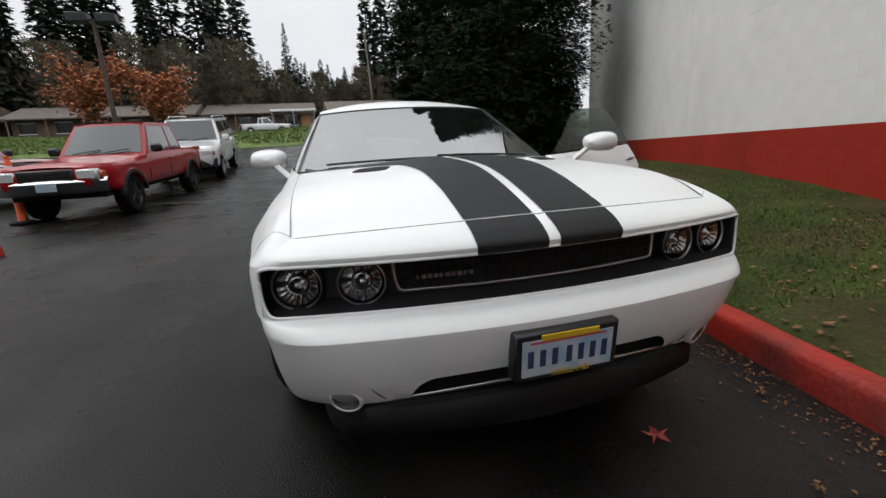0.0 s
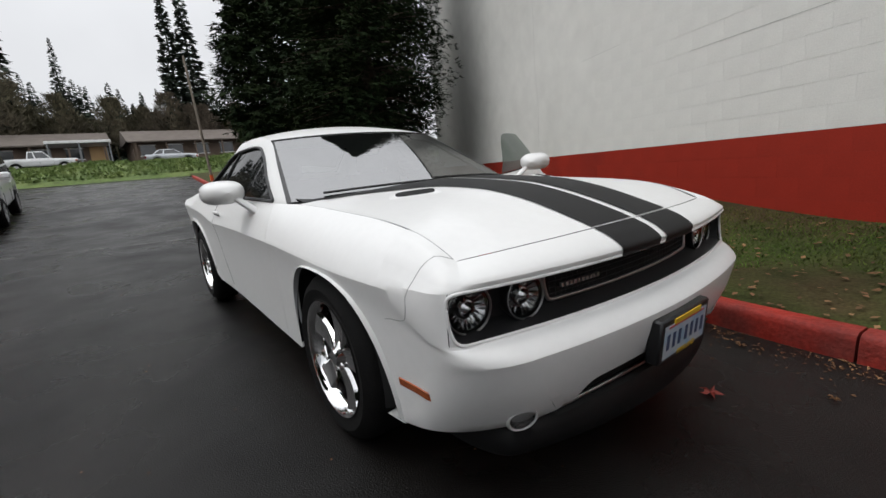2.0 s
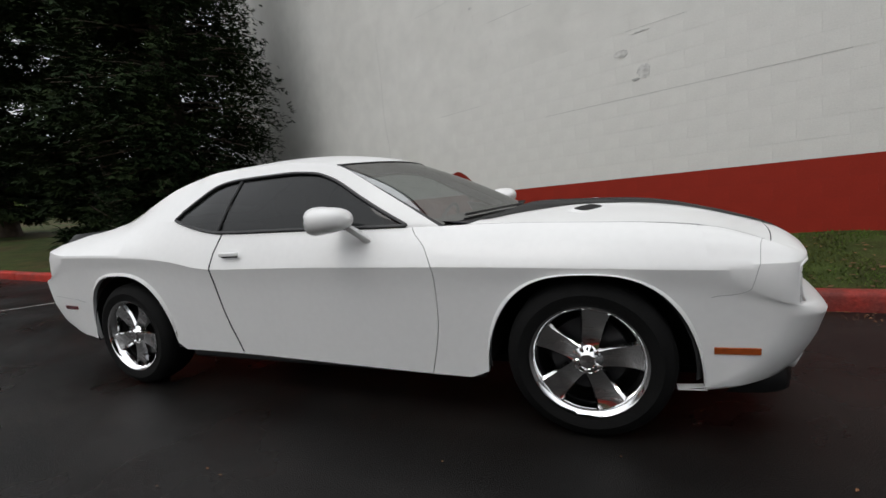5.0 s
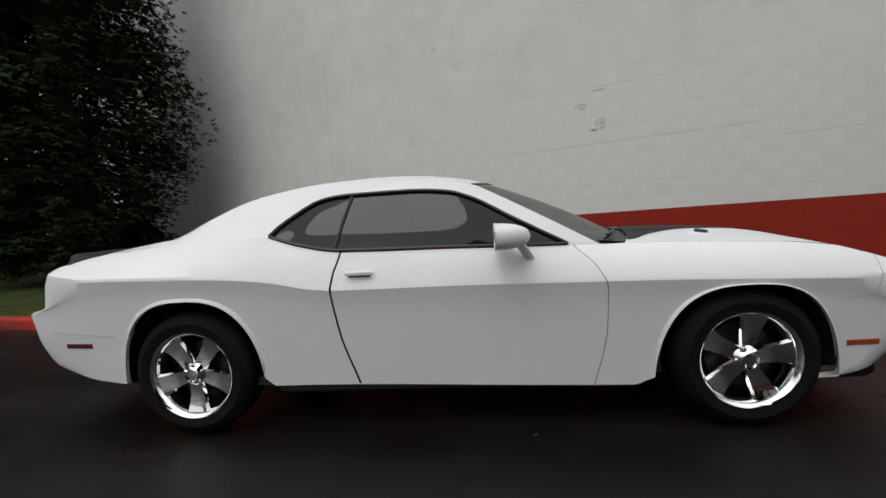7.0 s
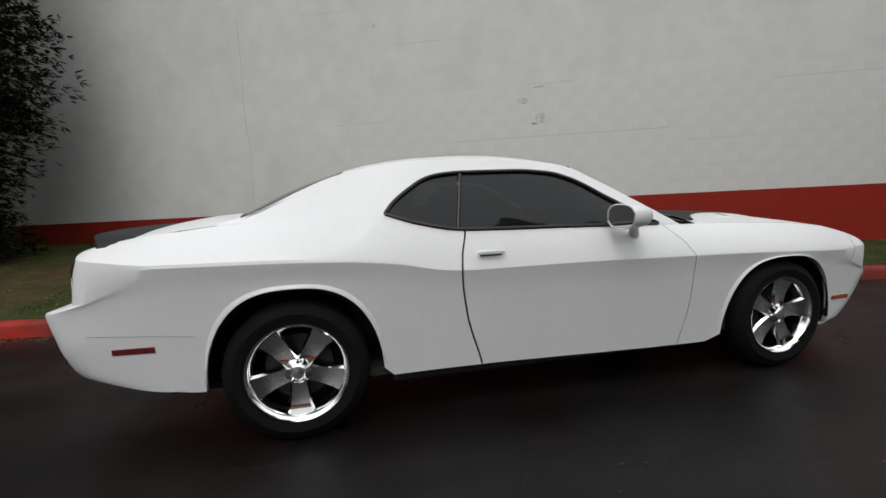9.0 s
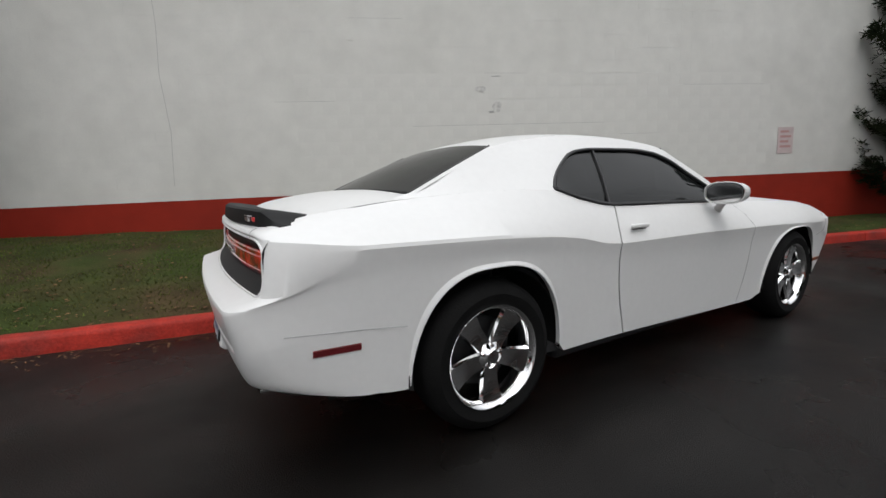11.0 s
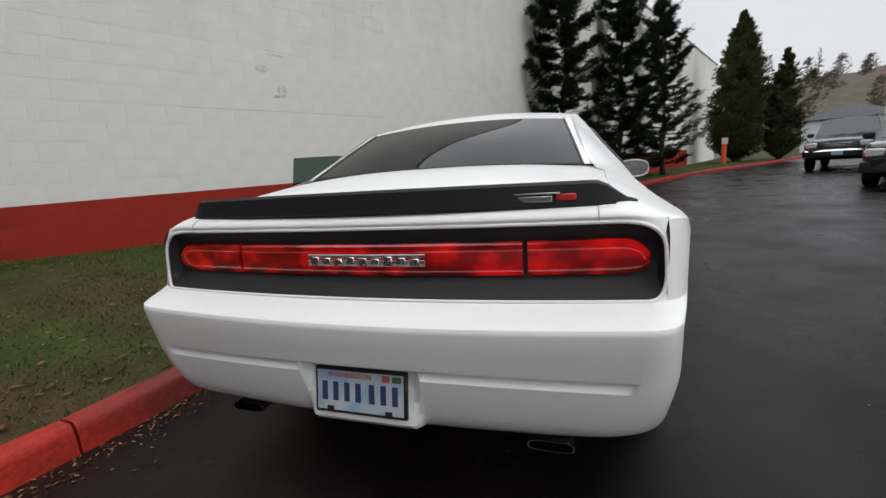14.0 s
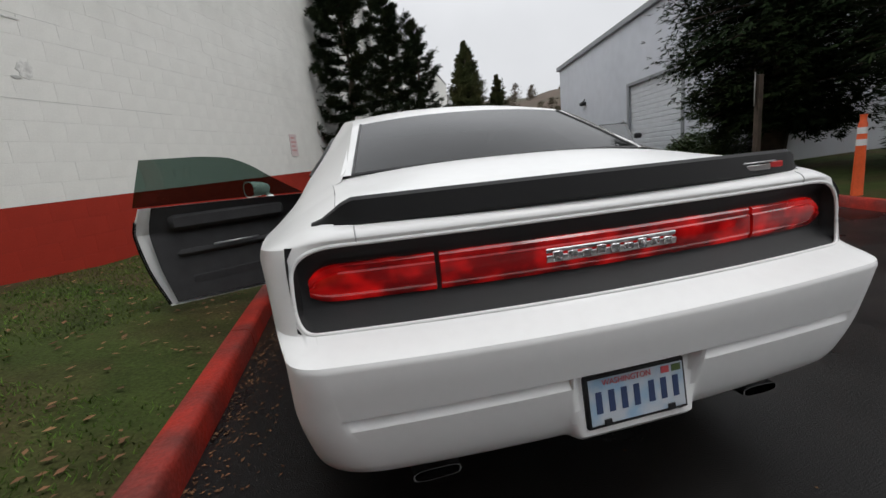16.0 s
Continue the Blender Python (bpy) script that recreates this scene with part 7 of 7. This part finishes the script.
thing("shrub_bed", "bark and grass bed across the drive", "grass", kind="structure", m=M().grid(soil), mats=GRASS_SOIL)

cedar(4.7, -9.2, 9.5, 2.35, 41, 46000, 1.0, "big dark green cedar over the drive", 0.16, None, 0.25)
cedar(0.9, -10.2, 10.0, 2.9, 42, 48000, 0.6, "big dark green cedar over the drive", 0.18, None, 0.25)


def shrub(x, y, z, size, seed, material, label, count=1400, name="shrub", leaf=0.07):
    r = random.Random(seed)
    root = thing(name, label, "shrub", at=pose(x, y, z), group="shrubs")
    cr, tw = M(), M()
    for k in range(9):
        a = r.uniform(0, 6.28)
        tip = Vector((math.cos(a) * size * 0.7, math.sin(a) * size * 0.7, size * r.uniform(0.5, 1.0)))
        tw.tube([(0, 0, -0.02), tip * 0.5 + Vector((0, 0, 0.08)), tip], [0.02, 0.014, 0.006], 5)
    for k in range(count):
        a, u, v = r.uniform(0, 6.28), r.random() ** 0.5, r.random()
        p = Vector((math.cos(a) * size * u, math.sin(a) * size * u, size * 1.05 * (1 - u * u * 0.8) * v ** 0.6 + 0.02)) * r.uniform(0.85, 1.08)
        spray(cr, p, Vector((math.cos(a), math.sin(a), r.uniform(-0.2, 1))), leaf * r.uniform(0.7, 1.4), leaf * 0.3, r, 4)
    part("twigs", tw, BARK, root)
    raw("leaves", cr, material, root)


shrub(7.3, -9.6, 0.3, 1.0, 51, SHRUB, "rounded green shrub beside the roll-up door", 2600)
shrub(8.4, -10.3, 0.3, 0.85, 52, SHRUB, "rounded green shrub beside the roll-up door", 2000)
shrub(6.1, -9.3, 0.3, 0.8, 53, SHRUB, "rounded green shrub beside the roll-up door", 2000)
shrub(-7.2, 5.3, verge_z(-7.2, 5.3), 1.1, 54, CEDAR, "low dark shrub at the foot of the cedar", 1600)
shrub(-9.4, 4.6, verge_z(-9.4, 4.6), 1.5, 55, CEDAR, "low dark shrub at the foot of the cedar", 1600)

# ---- grass island at the back of the car park ----
isl = []
for i in range(28):
    x = lerp(-29, -45, i / 27)
    isl.append([(x, lerp(-34, 26, j / 60), terrain(x, 0) + 0.02 + (1.05 * math.sin(math.pi * min(i / 24, 1)) ** 0.7) * (0.8 + 0.35 * noise.noise((x * 0.2, j * 0.25, 4)))) for j in range(61)])
IVY = mat("ivy_bank", (0.085, 0.13, 0.03), 0.9, tint=(0.15, 0.19, 0.05), tintscale=0.8, tintamt=0.8, vary=0.35, scale=3, fine=0.4, fscale=20, bump=1.0, bscale=6)
thing("grass_bank", "bright green bank of grass and ivy", "grass", kind="structure", m=M().grid(isl), mats=IVY)
r_i, iv = random.Random(61), M()
for k in range(26000):
    i, j = r_i.randrange(1, 26), r_i.randrange(0, 60)
    p = Vector(isl[i][j]) + Vector((r_i.uniform(-0.4, 0.4), r_i.uniform(-0.6, 0.6), 0.02))
    spray(iv, p, Vector((r_i.uniform(-1, 1), r_i.uniform(-1, 1), 1.6)), 0.20, 0.05, r_i, 3)
g2 = new("ivy", bpy.data.meshes.new("ivy"))
g2.data.from_pydata(iv.v, [], iv.f)
g2.data.materials.append(IVY)
tagged(g2, "ivy and long grass on the bank", "ivy", kind="stuff")


# ---- low brown buildings ----
def low_building(x, y0, y1, z, wall_mat, label):
    root = thing("low_building", label, "building", at=pose(x, 0, z), group="low buildings")
    d = 9.0
    part("wall", M().box((-d, y0, -1), (0, y1, 2.7)), wall_mat, root, smooth=False)
    rf = M().add([(1.4, y0 - 0.6, 2.55), (1.4, y1 + 0.6, 2.55), (-d / 2, y1 + 0.6, 4.3), (-d / 2, y0 - 0.6, 4.3), (-d - 1, y0 - 0.6, 2.55), (-d - 1, y1 + 0.6, 2.55), (1.4, y0 - 0.6, 2.4), (1.4, y1 + 0.6, 2.4)], [(0, 1, 2, 3), (3, 2, 5, 4), (6, 7, 1, 0), (0, 3, 4), (1, 5, 2)])
    part("roof", rf, ROOF_BROWN, root, "brown shingle roof", smooth=False)
    part("gable", M().box((0.02, y1 - 1.6, 0), (0.5, y1, 2.5)), TAN_WALL, root, "tan end panel", smooth=False)
    n = max(2, int((y1 - y0) / 3.2))
    for k in range(n):
        y = lerp(y0 + 1.5, y1 - 3, k / max(1, n - 1))
        wnd = part("window", M().box((-0.02, y - 0.8, 0.9), (0.04, y + 0.8, 2.1)), WINDOW_DARK, root, smooth=False)
        part("lintel", M().box((0.02, y - 0.9, 2.1), (0.07, y + 0.9, 2.2)), WHITE_BAND, wnd, smooth=False)
        part("sill_or_shade_strip", M().box((0.02, y - 0.9, 0.8), (0.07, y + 0.9, 0.9)), WHITE_BAND, wnd, smooth=False)
    for k in range(n + 1):
        y = lerp(y0 + 0.2, y1 - 0.2, k / n)
        part("eaves_post", M().box((1.1, y - 0.08, -1), (1.26, y + 0.08, 2.45)), BROWN_WALL, root, smooth=False)


for y0, y1, x in ((-62, -34, -60), (-32, -13, -62), (-11.5, 2.0, -64), (4.5, 24, -62)):
    low_building(x, y0, y1, terrain(x, 0) - 0.1, BROWN_WALL, "long low brown building with a shingle roof")
cp = thing("carport", "white-roofed open carport before the low building", "carport", at=pose(-56, -0.6, terrain(-56, 0)))
part("roof", M().box((-2.5, -2.6, 2.2), (2.5, 2.6, 2.45), 0.02), WHITE_BAND, cp, smooth=False)
for x in (-2.3, 2.3):
    for y in (-2.4, 0, 2.4):
        part("post", M().box((x - 0.06, y - 0.06, 0), (x + 0.06, y + 0.06, 2.2)), GREY_TRIM, cp, smooth=False)


# ---- distant woods ----
def fir(m, x, y, z, h, w, r, n, fat=1.5):
    for k in range(n):
        t = (k + r.random()) / n
        rad = w * (1 - t) ** 0.85 * r.uniform(0.45, 1.15)
        a = r.uniform(0, 6.283)
        p = Vector((x + math.cos(a) * rad * 0.6, y + math.sin(a) * rad * 0.6, z + h * (0.06 + 0.94 * t)))
        spray(m, p, Vector((math.cos(a), math.sin(a), r.uniform(-0.45, 0.05))), rad * 0.42 + 0.25, (0.08 + rad * 0.07) * fat, r, 4)
    m.tube([(x, y, z - 1), (x, y, z + h * 0.98)], [0.28 * h / 25, 0.03], 5)


def bare(m, x, y, z, h, r, n):
    m.tube([(x, y, z - 1), (x + r.uniform(-0.5, 0.5), y + r.uniform(-0.5, 0.5), z + h)], [0.16, 0.03], 5)
    for k in range(n):
        t = r.uniform(0.25, 1.0)
        a = r.uniform(0, 6.283)
        rr = h * 0.28 * math.sin(math.pi * min(t, 0.93)) ** 0.6 * r.random() ** 0.5
        p = Vector((x + math.cos(a) * rr, y + math.sin(a) * rr, z + h * t))
        spray(m, p, Vector((math.cos(a) * 0.6, math.sin(a) * 0.6, 1.0)), 0.9, 0.075, r, 4)


def woods(name, label, material, build):
    m = M()
    build(m)
    ob = new(name, bpy.data.meshes.new(name))
    ob.data.from_pydata(m.v, [], m.f)
    ob.data.materials.append(material)
    return tagged(ob, label, "trees", kind="stuff")


TALL_END = -7.0


def tall_firs(m):
    r = random.Random(71)
    for k in range(26):
        y = lerp(-66, TALL_END, (k + r.random()) / 26)
        x = -78 + r.uniform(-8, 6)
        fir(m, x, y, terrain(x, 0), r.uniform(26, 38), r.uniform(3.0, 4.6), r, 900)


def lone_firs(m):
    r = random.Random(77)
    fir(m, -72, 12.2, terrain(-72, 0), 25, 2.8, r, 900)
    fir(m, -74, 15.0, terrain(-74, 0), 27, 3.0, r, 900)
    fir(m, -112, -0.4, terrain(-112, 0), 25, 3.0, r, 500)


def far_line(m):
    r = random.Random(72)
    for k in range(170):
        y = lerp(-45, 80, (k + r.random()) / 170)
        x = -118 + r.uniform(-18, 10)
        fir(m, x, y, terrain(x, 0), r.uniform(13, 19), r.uniform(2.8, 4.2), r, 190, 3.0)


def alders(m):
    r = random.Random(73)
    for k in range(46):
        y = lerp(-44, 30, (k + r.random()) / 46)
        x = -72 + r.uniform(-5, 4)
        bare(m, x, y, terrain(x, 0), r.uniform(7, 13) if y < -4 else r.uniform(5, 9), r, 420)


woods("fir_trees", "tall dark firs behind the low buildings", FAR_GREEN, tall_firs)
woods("lone_firs", "few taller firs standing clear of the far trees", FAR_GREEN, lone_firs)
woods("far_conifers", "distant line of dark conifers", FAR_GREEN, far_line)
woods("bare_alders", "bare brown alders behind the low buildings", FAR_BROWN, alders)


def broadleaf(x, y, z, h, spread, seed, material, label, count=2600):
    r = random.Random(seed)
    root = thing("autumn_tree", label, "tree", at=pose(x, y, z), group="autumn trees")
    tr, cr = M(), M()
    tr.tube([(0, 0, -0.3), (0.1, 0, h * 0.3), (0, 0.1, h * 0.75)], [0.2, 0.15, 0.04], 8)
    for k in range(22):
        a, t = k * 2.4, r.uniform(0.25, 0.8)
        st = Vector((0.05, 0, h * t * 0.8))
        tip = Vector((math.cos(a) * spread * r.uniform(0.5, 1.0), math.sin(a) * spread * r.uniform(0.5, 1.0), h * (t * 0.75 + 0.22)))
        tr.tube([st, st.lerp(tip, 0.5), tip], [0.06, 0.035, 0.012], 5)
        for j in range(count // 22):
            p = st.lerp(tip, r.uniform(0.25, 1.1)) + Vector((r.gauss(0, 0.5), r.gauss(0, 0.5), r.gauss(0, 0.4)))
            spray(cr, p, Vector((r.uniform(-1, 1), r.uniform(-1, 1), r.uniform(-0.6, 0.6))), 0.28, 0.09, r, 3)
    part("trunk", tr, BARK, root, "grey-brown trunk and limbs")
    raw("crown", cr, material, root, "thinning russet leaves")


broadleaf(-44, -17.0, terrain(-44, 0), 8.5, 3.2, 81, RUST, "russet autumn tree with thinning leaves")
broadleaf(-45, -12.2, terrain(-45, 0), 7.6, 2.8, 82, RUST, "russet autumn tree with thinning leaves")
broadleaf(-42, -26.5, terrain(-42, 0), 6.5, 2.6, 83, RUST, "russet autumn tree with thinning leaves")

# hillside ahead
rows = []
for i in range(30):
    a = radians(lerp(8, -62, i / 29))
    rows.append([(math.cos(a) * d, math.sin(a) * d, 1 + hgt * (1 + 0.16 * noise.noise((i * 0.35, 0, 1)))) for d, hgt in ((95, -1), (120, 5), (150, 15), (185, 22), (230, 25), (300, 20))])
thing("hillside", "brown wooded hillside in the distance", "hill", kind="structure", m=M().grid(rows), mats=HILL_BROWN)


def hill_trees(m):
    r = random.Random(91)
    for k in range(90):
        a = radians(r.uniform(6, -60))
        d = r.uniform(118, 190)
        h0 = lerp(4, 21, (d - 118) / 72)
        if k % 3 == 0:
            fir(m, math.cos(a) * d, math.sin(a) * d, h0, r.uniform(7, 14), r.uniform(2.0, 3.2), r, 120)


def hill_bare(m):
    r = random.Random(92)
    for k in range(170):
        a = radians(r.uniform(6, -60))
        d = r.uniform(105, 190)
        bare(m, math.cos(a) * d, math.sin(a) * d, lerp(1, 21, (d - 105) / 85), r.uniform(5, 9), r, 150)


woods("hill_firs", "scattered dark firs on the hillside", FAR_GREEN, hill_trees)
woods("hill_alders", "bare brown trees on the hillside", FAR_BROWN, hill_bare)
sh = thing("storage_shed", "small cream metal shed beyond the trucks", "shed", at=pose(40, -20.5, 0.5, 0, 0, -25))
part("wall", M().box((0, -3, -0.5), (8, 3, 2.9)), METAL_DOOR, sh, smooth=False)
part("roof", M().add([(-0.3, -3.3, 2.8), (-0.3, 3.3, 2.8), (8.3, 3.3, 2.8), (8.3, -3.3, 2.8), (-0.3, 0, 3.9), (8.3, 0, 3.9)], [(0, 4, 5, 3), (4, 1, 2, 5), (0, 1, 4), (3, 5, 2)]), GREY_TRIM, sh, "grey ridge roof", smooth=False)
hyd = thing("post", "short red-painted post at the end of the wall", "post", at=pose(26.5, -8.4, 0.4))
part("shaft", M().tube([(0, 0, 0), (0, 0, 1.5)], 0.12, 10), ORANGE, hyd)
part("plate", M().box((-0.14, -0.16, 1.25), (-0.12, 0.16, 1.6)), FADED_SIGN, hyd, "small plate")

# ---- blocks of the wall's nearest stretch, one by one ----
bm_cache = {}
for x0, z0, pr, red in near_blocks:
    key = (red, round(pr * 2000))
    if key not in bm_cache:
        m = M()
        block_mesh(m, 0, CL, 0, CH, pr)
        me = bpy.data.meshes.new("block")
        me.from_pydata(m.v, [], m.f)
        me.materials.append(WALL_RED if red else WALL_WHITE)
        bm_cache[key] = me
    ob = new("block", bm_cache[key])
    ob.parent = wall
    ob.matrix_local = Matrix.Translation((x0, 0, z0))

# the car park and the woods behind it lie turned a little to the road
pivot = Matrix.Translation((3.2, -1.1, 0))
PARK_TURN = pivot @ Matrix.Rotation(radians(2.6), 4, "Z") @ pivot.inverted()
for ob in list(scene.objects):
    kind_of = ob.name.split(".")[0]
    if ob.parent is None and (kind_of in ("fir_trees", "lone_firs", "far_conifers", "bare_alders", "grass_bank", "ivy", "low_building", "carport", "autumn_tree", "lamp_post") or kind_of in ("pickup_truck", "suv", "sedan", "bollard") and ob.matrix_world.translation.x < -5):
        ob.matrix_world = PARK_TURN @ ob.matrix_world
